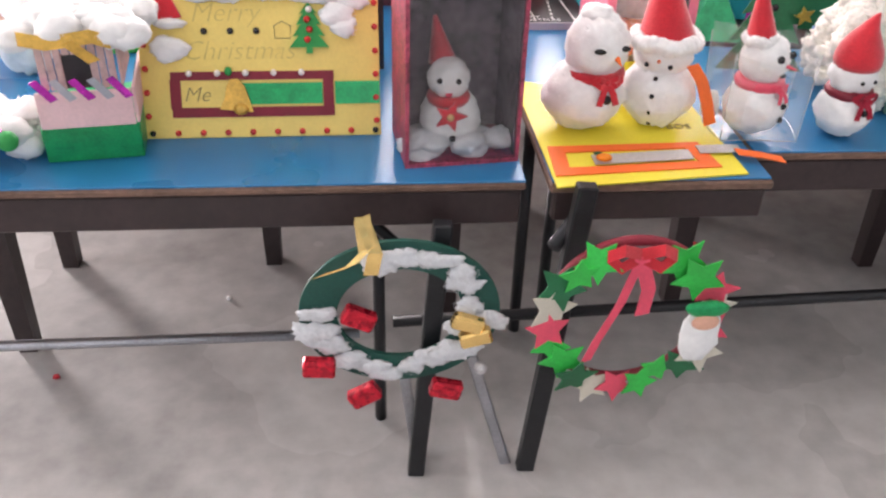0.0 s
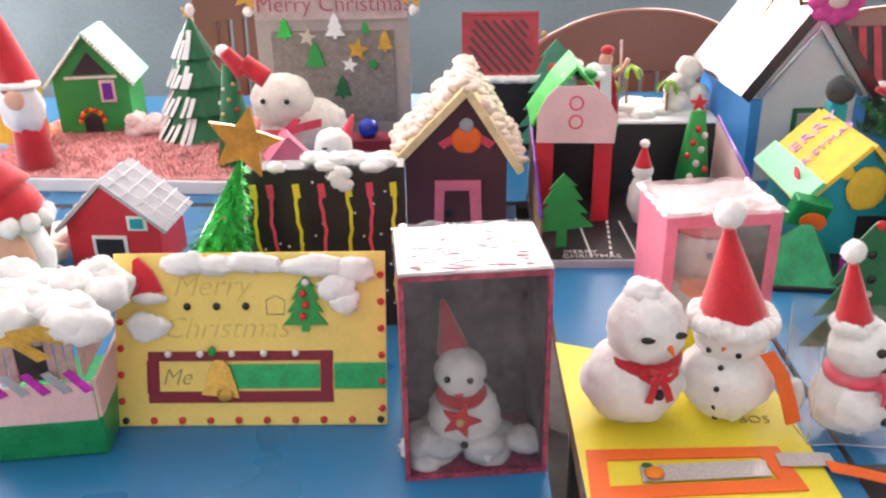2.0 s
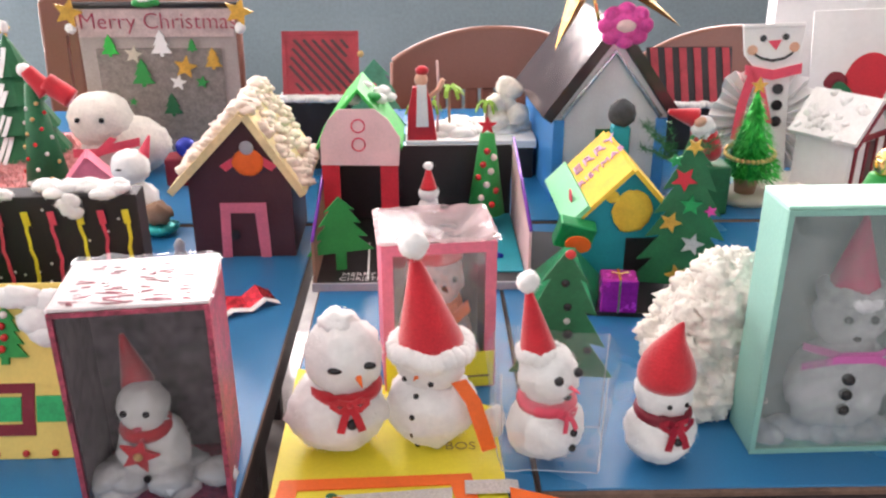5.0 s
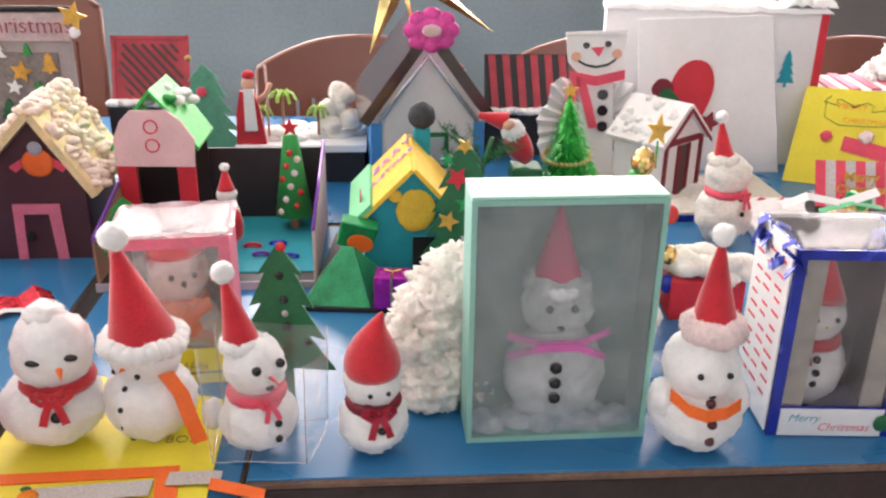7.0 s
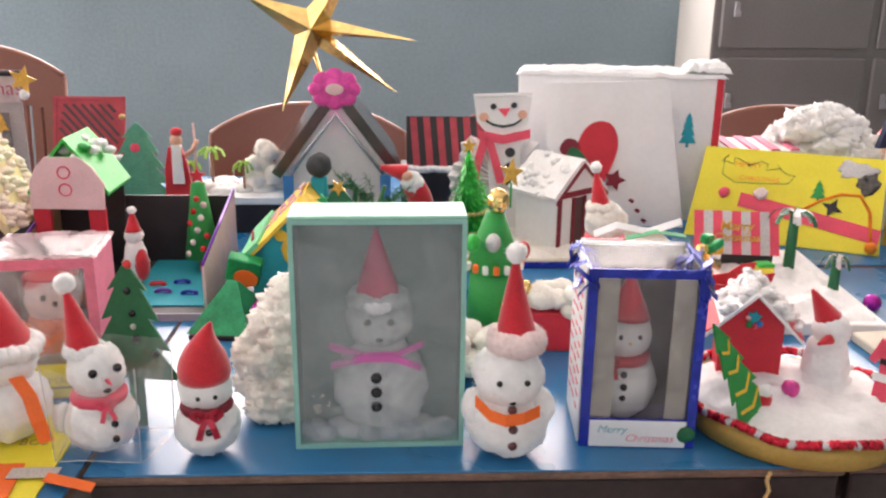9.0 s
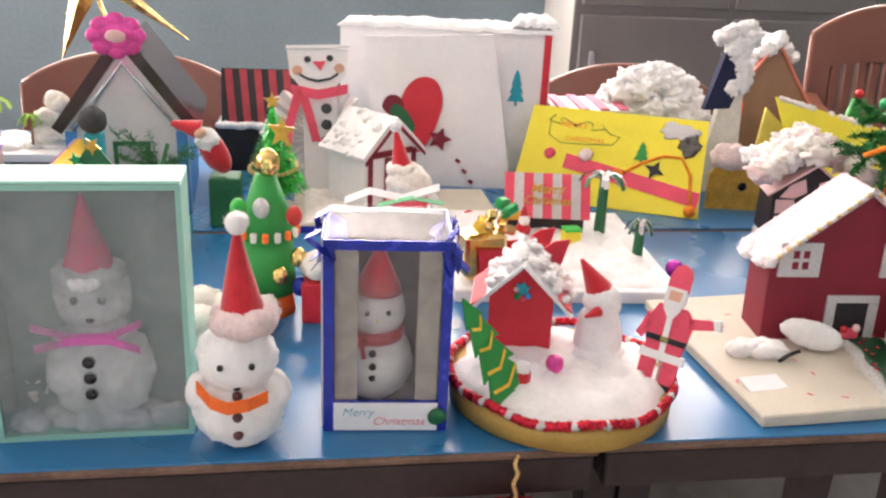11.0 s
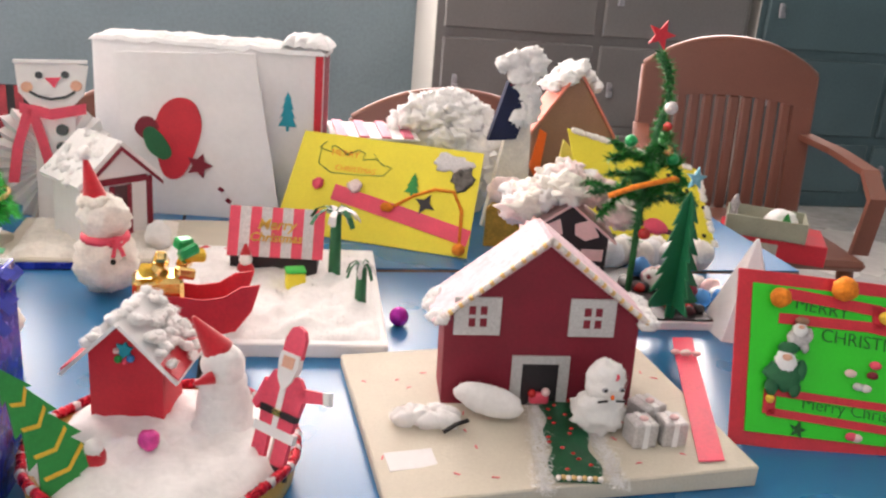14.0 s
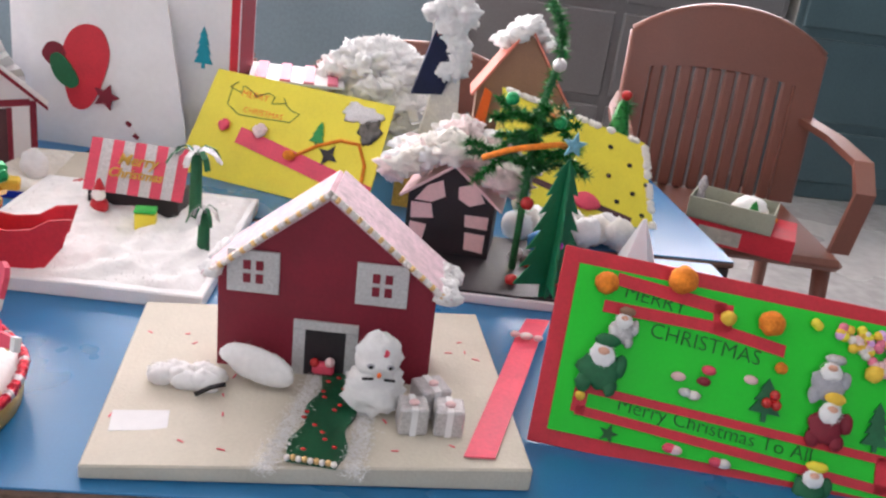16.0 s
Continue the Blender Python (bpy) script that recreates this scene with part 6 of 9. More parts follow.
th = gable_house("teal_house", 3.535, 2.022, TOP + 0.008, 1, 0.152, 0.185, 0.098, 0.178, TEAL, YELLOW_FOAM, "teal foam house with yellow lettered roof and dark doorway", over=0.022, thick=0.007, ax=0.080)
part("doorway", Build().box((0.104, -0.001, 0.034), (0.050, 0.003, 0.062), BLACK), th, "black doorway")
face = Build().ball((0.084, -0.004, 0.112), (0.032, 0.003, 0.036), YELLOW_FOAM, 0.08, 50, 20, 12).ball((0.052, -0.004, 0.136), (0.011, 0.003, 0.010), YELLOW_FOAM, 0.1, 50)
part("badge", face, th, "yellow foam bearded face, plain")
part("roof_panel", Build().card([(-0.019, 0.0880), (0.016, 0.1236), (0.0105, 0.1290), (-0.0245, 0.0935)], 0.222, MINT_LEAF, None, 0.204), th, "green foam roof edge")
sl = math.degrees(math.atan2(0.222 - 0.128, 0.080))
for row_, word in enumerate(("MERRY", "CHRISTMAS")):
    f = 0.56 - 0.04 * row_
    n = Vector((-0.080, 0.080)).normalized() * 0.0102
    along = Vector((0.080, 0, 0.080)).normalized()
    M = Matrix(((along.x, along.z, 0, 0.080 * f + n.x), (0, 0, 1, 0.140 - 0.060 * row_), (along.z, -along.x, 0, 0.098 + 0.080 * f + n.y), (0, 0, 0, 1)))
    lettering("writing", word, 0.042 - 0.016 * row_, LILAC, th, M, 0.0012)
part("gift_card", Build().box((0, 0, 0), (0.058, 0.026, 0.046), GREEN_GLITTER, 0.002, pose(-0.010, -0.024, 0.084, 14, 14, 0)).card(disc_poly(0.021, 14, 0, 0, 0.016), 0.002, ORANGE, pose(-0.006, -0.039, 0.072, 14, 14, 0)), th, "green glitter parcel with orange leaf")
part("heart", Build().card(disc_poly(0.014, 12, 0, 0, 0.009), 0.002, PINK_RED, pose(-0.006, 0.05, 0.118, 0, -45, 90)), th, "red paper cut-out")
gf = thing("parcel", 3.580, 1.906, TOP + 0.009, -6, "magenta foil parcel tied with gold thread", "parcel")
part("box", Build().box((0, 0, 0.027), (0.054, 0.040, 0.054), MAGENTA, 0.002), gf)
part("thread", Build().box((0, 0, 0.027), (0.003, 0.0415, 0.0555), GOLD).tube([(-0.012, -0.004, 0.060), (0, 0, 0.0555), (0.014, -0.004, 0.061)], 0.0016, GOLD), gf, "gold thread bow")

ft = card_tree("star_tree", 3.692, 1.972, TOP, 0.160, 0.250, DARK_GREEN, "dark green foam fir tree covered with coloured stars", -10, 6, None, stem=0.06)
for sx, sz, r, m in ((-0.010, 0.178, 0.020, RED_PAPER), (0.004, 0.140, 0.018, GREEN_GLITTER), (-0.024, 0.112, 0.018, GOLD_GLITTER), (0.012, 0.080, 0.019, SILVER), (-0.006, 0.030, 0.019, GOLD_GLITTER), (-0.026, 0.205, 0.012, GREEN_GLITTER), (0.034, 0.132, 0.010, HOT_PINK), (0.0, 0.226, 0.014, GOLD_GLITTER)):
    part("star", Build().card(star_poly(r, 0.45, 5, random.random(), sx, sz * 1.07), 0.003, m, None, -0.0035), ft)

g = Build()
for k in range(120):
    f = random.random()
    lo = -0.040 - 0.060 * math.sin(math.pi * min(1.0, f * 1.15)) * (1 - 0.5 * f)
    x = lo * (1 - 0.55 * f) + (0.030 - lo * (1 - 0.55 * f)) * random.random()
    g.ball((x, random.uniform(-0.075, 0.05) * (1 - 0.55 * f), 0.012 + 0.160 * f), (random.uniform(0.020, 0.030), 0.024, random.uniform(0.018, 0.026)), COTTON_CREAM, 0.42, 100, 24, 16)
single(g, "cotton_heap", 3.656, 1.70, TOP + 0.004, 0, "fluffy cream cotton mound beside the mint box", "snow", kind="stuff")

# branch and red-suited figure behind
g = Build()
vs, fs = [], []
for b in range(16):
    a0 = random.uniform(0, math.tau)
    tip = Vector((0.075 * math.cos(a0), 0.04 * math.sin(a0), 0.02 + 0.06 * random.random()))
    for k in range(70):
        p = tip * (k / 70)
        d = Vector((random.uniform(-1, 1), random.uniform(-1, 1), random.uniform(-0.6, 1))).normalized() * 0.016
        s = Vector((random.uniform(-1, 1), random.uniform(-1, 1), random.uniform(-1, 1))) * 0.0012
        i = len(vs)
        vs += [p - s, p + s, p + d]
        fs.append((i, i + 1, i + 2))
g.add(vs, fs, FIR, Matrix.Translation((0, 0, 0.09)))
g.tube([(0, 0, 0), (0.004, 0, 0.09), (0.02, 0, 0.14)], 0.004, FIR)
tagged(single(g, "fir_branch", 3.742, 2.205, TOP + 0.05, 0, "dark green artificial fir sprig behind the teal house", "branch"), kind="stuff")
single(Build().box((0, 0, 0.025), (0.10, 0.06, 0.05), TEAL, 0.003), "small_box", 3.742, 2.205, TOP, 0, "low teal box under the fir sprig", "box")
single(Build().ball((0, 0, 0.022), 0.024, material("charcoal_foam", (0.05, 0.055, 0.06), 0.9, 0, 0.2, 60), 0.1, 50, 18, 12), "grey_ball", 3.636, 2.215, TOP + 0.206, 0, "dark grey ball behind the yellow roof", "ball")
single(Build().box((0, 0, 0.103), (0.03, 0.03, 0.206), TEAL, 0.003), "post", 3.636, 2.221, TOP, 0, "slim teal card post", "post")
g = Build().ball((0, 0, 0.06), (0.030, 0.026, 0.060), RED_FELT, 0.06, 50, 20, 14).ball((0.004, -0.012, 0.095), (0.026, 0.018, 0.030), COTTON, 0.2, 60, 20, 14).ball((0.002, -0.026, 0.118), (0.014, 0.007, 0.012), SKIN)
cone_between(g, (0, 0, 0.122), (-0.046, 0, 0.170), 0.024, 0.006, RED_FELT)
g.v = [(x * 0.85, y * 0.85, z * 0.78) for x, y, z in g.v]
single(g, "bearded_doll", 3.850, 2.330, TOP + 0.105, 0, "white-bearded doll in red suit and hat", "doll", ry=-30)
single(Build().box((0, 0, 0.049), (0.06, 0.06, 0.098), DARK_GREEN, 0.003), "small_box", 3.846, 2.335, TOP, 0, "small dark green paper box under a doll", "box")


# ---- the round snow drum ----
def snow_sheet(x0, x1, y0, y1, z, h, mat, seed, n=44):
    """A lumpy sheet of cotton over a rectangle, thin at its ragged edge, with loose fibres."""
    g, vs, fs, fuzz, ff = Build(), [], [], [], []
    for i in range(n + 1):
        for j in range(n + 1):
            u, w = i / n, j / n
            x, y = x0 + (x1 - x0) * u, y0 + (y1 - y0) * w
            e = min(u, 1 - u, w, 1 - w)
            k = min(1.0, e * 9) ** 0.6
            p = Vector((x, y, seed)) * 26
            lump = 0.55 + 0.75 * noise.noise(p) + 0.30 * noise.noise(p * 2.7) + 0.14 * noise.noise(p * 6.5)
            s = 0.004 * noise.noise(Vector((x * 60, y * 60, seed + 5))) * (1 if e < 0.02 else 0)
            vs.append((x + s, y + s, z + h * max(0.08, lump) * k + (0.001 if e > 0 else -0.001)))
    for i in range(n):
        for j in range(n):
            a = i * (n + 1) + j
            fs.append([a, a + n + 1, a + n + 2, a + 1])
    g.add(vs, fs, mat, None, True)
    for k in range(1800):
        p = Vector(random.choice(vs))
        d = Vector((random.uniform(-1, 1), random.uniform(-1, 1), random.uniform(0.2, 1))).normalized() * random.uniform(0.003, 0.009)
        s = Vector((random.uniform(-1, 1), random.uniform(-1, 1), 0)) * 0.0006
        i = len(fuzz)
        fuzz += [p - s, p + s, p + d]
        ff.append((i, i + 1, i + 2))
    return g.add(fuzz, ff, mat)


dr = thing("snow_drum", 4.326, 1.620, TOP, 0, "round golden drum with red tinsel rim and cotton snow", "drum")
part("side", Build().lathe([(0.134, 0.0), (0.142, 0.004), (0.144, 0.032), (0.138, 0.033)], DRUM_GOLD, None, 48), dr, "golden side")
g = Build()
for k in range(260):
    a = math.tau * k / 260
    g.ball((0.144 * math.cos(a), 0.144 * math.sin(a), 0.039 + 0.003 * math.sin(7 * a)), (0.006, 0.006, 0.006), (RIM_RED, RIM_RED, RIM_RED, SILVER)[k * 7 % 11 % 4], 0.3, 90, 6, 5)
tagged(part("rim", g, dr, "red foil tinsel rim"), kind="stuff")
vs, fs, n, m_ = [], [], 40, 14
for i in range(m_ + 1):
    r = 0.141 * i / m_
    for a in range(n):
        x, y = r * math.cos(math.tau * a / n), r * math.sin(math.tau * a / n)
        vs.append((x, y, 0.046 - 0.016 * (i / m_) ** 7 + 0.012 * noise.noise(Vector((x * 28, y * 28, 1))) + 0.008 * noise.noise(Vector((x * 70, y * 70, 4)))))
for i in range(m_):
    for a in range(n):
        b = (a + 1) % n
        fs.append([i * n + a, i * n + b, (i + 1) * n + b, (i + 1) * n + a])
part("snow", Build().add(vs, fs, COTTON, None, True), dr, "cotton snow")

bd = gable_house("bird_house", 4.240, 1.680, TOP + 0.014, -14, 0.084, 0.065, 0.108, 0.150, RED_PAPER, WHITE, "bright red paper bird house with snowy roof", over=0.030, thick=0.004)
part("roof_lining", Build().card([(-0.024, 0.095), (0.042, 0.149), (0.108, 0.095), (0.108, 0.0925), (0.042, 0.1465), (-0.024, 0.0925)], 0.10, RED_PAPER, None, 0.082), bd, "red paper under the roof")
part("wreath", Build().card(star_poly(0.011, 0.6, 6, 0.2, 0.042, 0.116), 0.003, TEAL, None, -0.0006).ball((0.036, -0.005, 0.106), 0.0045, GREEN).ball((0.050, -0.005, 0.108), 0.0045, SKY_BLUE).ball((0.044, -0.006, 0.104), 0.0035, PINK_RED).ball((0.034, -0.005, 0.116), 0.0035, PALE_PINK), bd, "small blue-green flower wreath")
cotton_on_slope(bd, (0.0, 0.122), (0.042, 0.160), -0.012, 0.078, 34, 0.0062, COTTON)
cotton_on_slope(bd, (0.110, 0.100), (0.050, 0.156), -0.012, 0.078, 46, 0.0066, COTTON)
ct = card_tree("leaning_tree", 4.250, 1.552, TOP + 0.034, 0.074, 0.150, GREEN, "green paper tree with gold garland bands, leaning", 42, 4, None, stem=0.08, rx=-20, ry=-20)
for z in (0.03, 0.055, 0.085, 0.112):
    part("garland", Build().ribbon([(-0.024 * (1.2 - z * 7), -0.004, z), (0.0, -0.005, z - 0.006), (0.024 * (1.2 - z * 7), -0.004, z + 0.006)], 0.0045, (0, 0, 1), YELLOW_FOAM, 0.001), ct)
g = snowman_mesh(((0, 0, 0.040), (0.034, 0.032, 0.048)), ((0, -0.004, 0.102), (0.027, 0.026, 0.028)), -35, eyes=None, nose=None, buttons=0, hat=(RED_FELT, (-0.006, 0, 0.120), (-0.036, 0, 0.168), 0.020, 0, 0))
g.tag = "nose"
cone_between(g, (-0.012, -0.024, 0.096), (-0.034, -0.034, 0.092), 0.009, 0.002, RED_FELT)
g.tag = "body"
g.ball((0, 0, 0.066), (0.030, 0.028, 0.03), COTTON, 0.1, 50, 24, 16)
g.ball((-0.002, -0.004, 0.006), (0.046, 0.042, 0.030), COTTON, 0.12, 50, 24, 16)
g.v = [(x * 0.92, y * 0.95, z * 0.88) for x, y, z in g.v]
split_figure(g, "snowman", 4.388, 1.664, TOP + 0.024, 0, "slim white cotton snowman with red hat and carrot nose", "snowman", SNOWMEN)
g = Build().card([(-0.020, 0.055), (0.022, 0.055), (0.030, 0.108), (0.018, 0.124), (-0.016, 0.124), (-0.026, 0.100)], 0.005, PINK_RED)
g.card([(-0.022, 0.072), (0.025, 0.072), (0.026, 0.080), (-0.022, 0.080)], 0.007, BLACK)
g.card([(-0.026, 0.046), (0.028, 0.046), (0.028, 0.058), (-0.026, 0.058)], 0.006, WHITE)
for s in (-1, 1):
    g.card([(s * 0.014 - 0.009, 0.012), (s * 0.014 + 0.009, 0.012), (s * 0.014 + 0.009, 0.046), (s * 0.014 - 0.009, 0.046)], 0.005, PINK_RED)
    g.card([(s * 0.016 - 0.012, 0.0), (s * 0.016 + 0.012, 0.0), (s * 0.016 + 0.010, 0.014), (s * 0.016 - 0.010, 0.014)], 0.006, BLACK)
g.card([(0.022, 0.114), (0.050, 0.120), (0.054, 0.108), (0.024, 0.098)], 0.005, PINK_RED).card([(0.050, 0.121), (0.058, 0.123), (0.061, 0.108), (0.054, 0.107)], 0.006, WHITE)
g.card([(-0.026, 0.110), (-0.036, 0.075), (-0.028, 0.070), (-0.018, 0.094)], 0.005, PINK_RED)
g.card([(-0.003, 0.058), (0.004, 0.058), (0.004, 0.118), (-0.003, 0.118)], 0.0062, WHITE)
g.card([(-0.004, 0.073), (0.006, 0.073), (0.006, 0.080), (-0.004, 0.080)], 0.0082, GOLD)
g.card([(-0.012, 0.136), (-0.009, 0.118), (0.001, 0.102), (0.010, 0.118), (0.014, 0.136), (0.013, 0.150), (-0.011, 0.150)], 0.0072, WHITE)
g.card([(-0.006, 0.132), (0.008, 0.132), (0.009, 0.146), (-0.006, 0.146)], 0.0082, SKIN)
g.tube([(0.002, -0.001, -0.012), (0.002, -0.001, 0.070)], 0.0022, STICK)
g.card([(-0.012, 0.146), (0.014, 0.146), (0.014, 0.170), (0.010, 0.180), (0.002, 0.184), (-0.006, 0.180), (-0.011, 0.166)], 0.005, PINK_RED)
g.v = [(x * 1.08, y * 1.1, z * 0.90) for x, y, z in g.v]
single(g, "paper_doll", 4.436, 1.576, TOP + 0.026, -46, "flat red-suited paper doll with black belt and white trim", "doll", rx=-17)
g = Build().ball((0, 0, 0.012), (0.012, 0.010, 0.014), RED_FELT, 0.1, 50).ball((0.0, -0.004, 0.026), 0.009, COTTON, 0.15, 60)
single(g, "tiny_doll", 4.262, 1.570, TOP + 0.044, 0, "tiny red and white doll on cotton snow", "doll")
single(Build().ball((0, 0, 0.010), 0.012, HOT_PINK, 0.15, 80, 14, 10), "pompom", 4.312, 1.60, TOP + 0.046, 0, "hot pink glitter pompom on the snow", "pompom")


# ---- hanging wreaths and the steel stand below the tables ----
def ring_pts(R, n=40, rz=None, x=0, z=0):
    return [(x + R * math.cos(math.tau * k / n), 0, z + (rz or R) * math.sin(math.tau * k / n)) for k in range(n + 1)]


w1 = thing("wreath", 2.925, 1.355, 0.352, 0, "dark green ring wreath with cotton and red foil parcels", "wreath", "wreaths hung under the tables")
g = Build()
n = 48
vs, fs = [], []
for k in range(n):
    a = math.tau * k / n
    for r in (0.080, 0.128):
        vs += [(r * math.cos(a), -0.003, r * 0.86 * math.sin(a)), (r * math.cos(a), 0.003, r * 0.86 * math.sin(a))]
for k in range(n):
    i, j = 4 * k, 4 * ((k + 1) % n)
    fs += [[i, i + 2, j + 2, j], [i + 1, j + 1, j + 3, i + 3], [i + 2, i + 3, j + 3, j + 2], [i, j, j + 1, i + 1]]
part("ring", g.add(vs, fs, material("deep_sea_green_card", (0.006, 0.075, 0.055), 0.6, 0, 0.15, 20)), w1, "dark green card ring")
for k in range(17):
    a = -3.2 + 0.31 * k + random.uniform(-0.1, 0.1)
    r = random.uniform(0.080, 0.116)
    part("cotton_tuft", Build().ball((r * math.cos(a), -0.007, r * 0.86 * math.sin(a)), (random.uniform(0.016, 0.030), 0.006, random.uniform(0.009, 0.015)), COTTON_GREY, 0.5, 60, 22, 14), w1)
for px, pz, rot in ((-0.052, 0.010, 25), (-0.105, -0.068, 5), (-0.048, -0.118, -30), (0.060, -0.112, 15)):
    M = pose(px, -0.022, pz, 0, rot, 0)
    part("parcel", Build().box((0, 0, 0), (0.042, 0.018, 0.026), RIM_RED, 0.003, M), w1, "red foil parcel")
for px, pz, rot in ((0.085, -0.005, 20), (0.096, -0.028, -15)):
    part("parcel", Build().box((0, 0, 0), (0.042, 0.016, 0.022), GOLD, 0.003, pose(px, -0.020, pz, 0, rot, 0)), w1, "gold foil parcel")
part("ribbon", Build().ribbon([(-0.045, -0.004, 0.145), (-0.040, -0.012, 0.105), (-0.060, -0.018, 0.085), (-0.100, -0.016, 0.070)], 0.022, (1, 0, 0.5), GOLD, 0.0015).ribbon([(-0.045, -0.004, 0.145), (-0.030, -0.014, 0.100), (-0.036, -0.016, 0.07)], 0.018, (1, 0, 0), GOLD, 0.0015), w1, "sheer golden ribbon")
part("pearl_drop", Build().ball((0.106, -0.014, -0.085), 0.009, SILVER), w1)

w2 = thing("wreath", 3.212, 1.33, 0.362, 0, "wreath of red and green paper stars with ribbon bow", "wreath", "wreaths hung under the tables")
part("ring", Build().tube(ring_pts(0.104, 44, 0.108), 0.007, DARK_RED, None, 8), w2, "dark red ring")
cols = [LEAF, DARK_GREEN, COTTON_CREAM, RED_PAPER]
for k in range(22):
    a = math.tau * k / 22 + 0.1
    r = 0.105 + random.uniform(-0.008, 0.010)
    if 1.2 < a < 1.9:
        continue
    m = (CREAM, LEAF, DARK_GREEN, PINK_RED, LEAF)[k * 3 % 5]
    part("star", Build().card(star_poly(random.uniform(0.026, 0.036), 0.5, 5, random.random() * 2), 0.002, m, pose(r * math.cos(a), -0.010 - 0.004 * (k % 3), r * 1.03 * math.sin(a), random.uniform(-15, 15), 0, random.uniform(-15, 15))), w2)
g = Build()
for s in (-1, 1):
    g.ribbon([(0, -0.016, 0.098), (s * 0.024, -0.026, 0.110), (s * 0.042, -0.020, 0.098), (s * 0.024, -0.022, 0.082), (0, -0.016, 0.094)], 0.015, (0, 0.3, 1), RED_FELT, 0.0015)
g.ribbon([(0, -0.018, 0.095), (-0.018, -0.022, 0.03), (-0.040, -0.020, -0.030), (-0.050, -0.018, -0.065)], 0.014, (1, 0, 0.4), PINK_RED, 0.0012)
g.ribbon([(0, -0.018, 0.095), (0.014, -0.022, 0.050), (0.012, -0.020, 0.010)], 0.018, (1, 0, 0.2), PINK_RED, 0.0012)
part("bow", g, w2, "red cloth bow")
part("bearded_face", Build().ball((0.088, -0.026, -0.020), (0.026, 0.008, 0.044), COTTON, 0.2, 50, 18, 12).ball((0.090, -0.034, 0.006), (0.018, 0.004, 0.012), SKIN).ball((0.090, -0.030, 0.024), (0.030, 0.007, 0.012), GREEN_GLITTER, 0.15, 60), w2, "plain bearded cut-out")

w3 = thing("wreath", 4.240, 1.478, 0.310, 0, "red wreath hanging from a gold bead chain", "wreath", "wreaths hung under the tables")
g = Build()
for k in range(90):
    a = math.tau * k / 90
    g.ball((0.126 * math.cos(a), 0, 0.122 * math.sin(a)), 0.0150, RIM_RED if k % 9 else GOLD, 0.25, 70, 8, 6)
tagged(part("ring", g, w3, "red foil ring with gold bands"), kind="stuff")
g = Build()
for k in range(14):
    g.ball((0.002 * math.sin(k), 0.0, 0.134 + 0.0045 * k), 0.0032, GOLD_BEAD, 0, 1, 8, 6)
part("bead_chain", g, w3, "gold bead chain")

st = thing("steel_stand", 2.95, 1.38, FLOOR, 0, "black steel folding stand with grey struts", "stand")
part("post", Build().box((0, 0, 0), (0.024, 0.020, 0.44), BLACK_STEEL, 0.002, pose(0.014, 0.0, 0.220, 0, 3.9, 0)), st)
part("post", Build().box((0, 0, 0), (0.026, 0.020, 0.49), BLACK_STEEL, 0.002, pose(0.184, 0.0, 0.245, 0, 4.7, 0)), st)
part("strut", Build().box((0, 0, 0), (0.016, 0.012, 0.22), STEEL, 0.002, pose(-0.008, 0.025, 0.10, 0, -7, 0)), st, "grey steel strut")
part("strut", Build().box((0, 0, 0), (0.016, 0.012, 0.24), STEEL, 0.002, pose(0.108, 0.015, 0.10, 0, -16, 0)), st, "grey steel strut")
part("brace", Build().tube([(-0.10, 0.09, 0.440), (-0.06, 0.08, 0.395), (0.0, 0.03, 0.36)], 0.008, BLACK_STEEL), st)
part("brace", Build().tube([(0.17, 0.0, 0.40), (0.23, 0.06, 0.44), (0.26, 0.09, 0.465)], 0.010, BLACK_STEEL), st)
fr = thing("foot_rail", 2.30, 1.50, 0.2, 0, "long grey steel foot rail across the table legs", "rail")
part("rail", Build().tube([(-0.6, 0, -0.004), (0.57, 0, 0.004)], 0.008, STEEL), fr)
part("rail", Build().tube([(0.62, 0, 0.024), (2.0, -0.01, 0.078)], 0.009, BLACK_STEEL), fr, "black steel rail")
for lx in (-0.55, 0.60, 1.95):
    part("upright", Build().tube([(lx, 0, FLOOR - 0.2), (lx, 0, 0.24)], 0.009, BLACK_STEEL), fr)
for bx, by, m in ((2.62, 1.83, WHITE), (2.36, 1.62, RED_PAPER), (3.58, 1.98, RED_PAPER), (3.42, 1.15, WHITE)):
    single(Build().ball((0, 0, 0.004), (0.006, 0.005, 0.004), m, 0.4, 90, 8, 6), "paper_scrap", bx, by, FLOOR, 0, "crumpled paper scrap on the floor", "scrap", "paper scraps on the floor")

# ---- middle: snow tray with striped hut ----
ty = thing("snow_tray", 4.206, 1.926, TOP, -4, "white foam tray spread with cotton snow", "board")
part("board", Build().box((0.221, 0.215, 0.011), (0.378, 0.430, 0.022), FOAM_WHITE, 0.002), ty)
g = snow_sheet(0.042, 0.402, 0.012, 0.415, 0.021, 0.016, COTTON, 3)
tagged(part("snow", g, ty, "cotton snow"), kind="stuff")
hu = thing("striped_hut", 4.376, 2.202, TOP + 0.022, -8, "black hut with pink and grey striped roof", "craft house", "craft houses")
part("body", Build().box((0.078, 0.03, 0.022), (0.150, 0.06, 0.044), BLACK, 0.001), hu)
for i in range(9):
    part("stripe", Build().box((0, 0, 0), (0.0182, 0.003, 0.088), (PINK_RED, SILVER)[i % 2], 0, pose(0.008 + 0.0182 * i, 0.012, 0.074, -28, 0, 0)), hu)
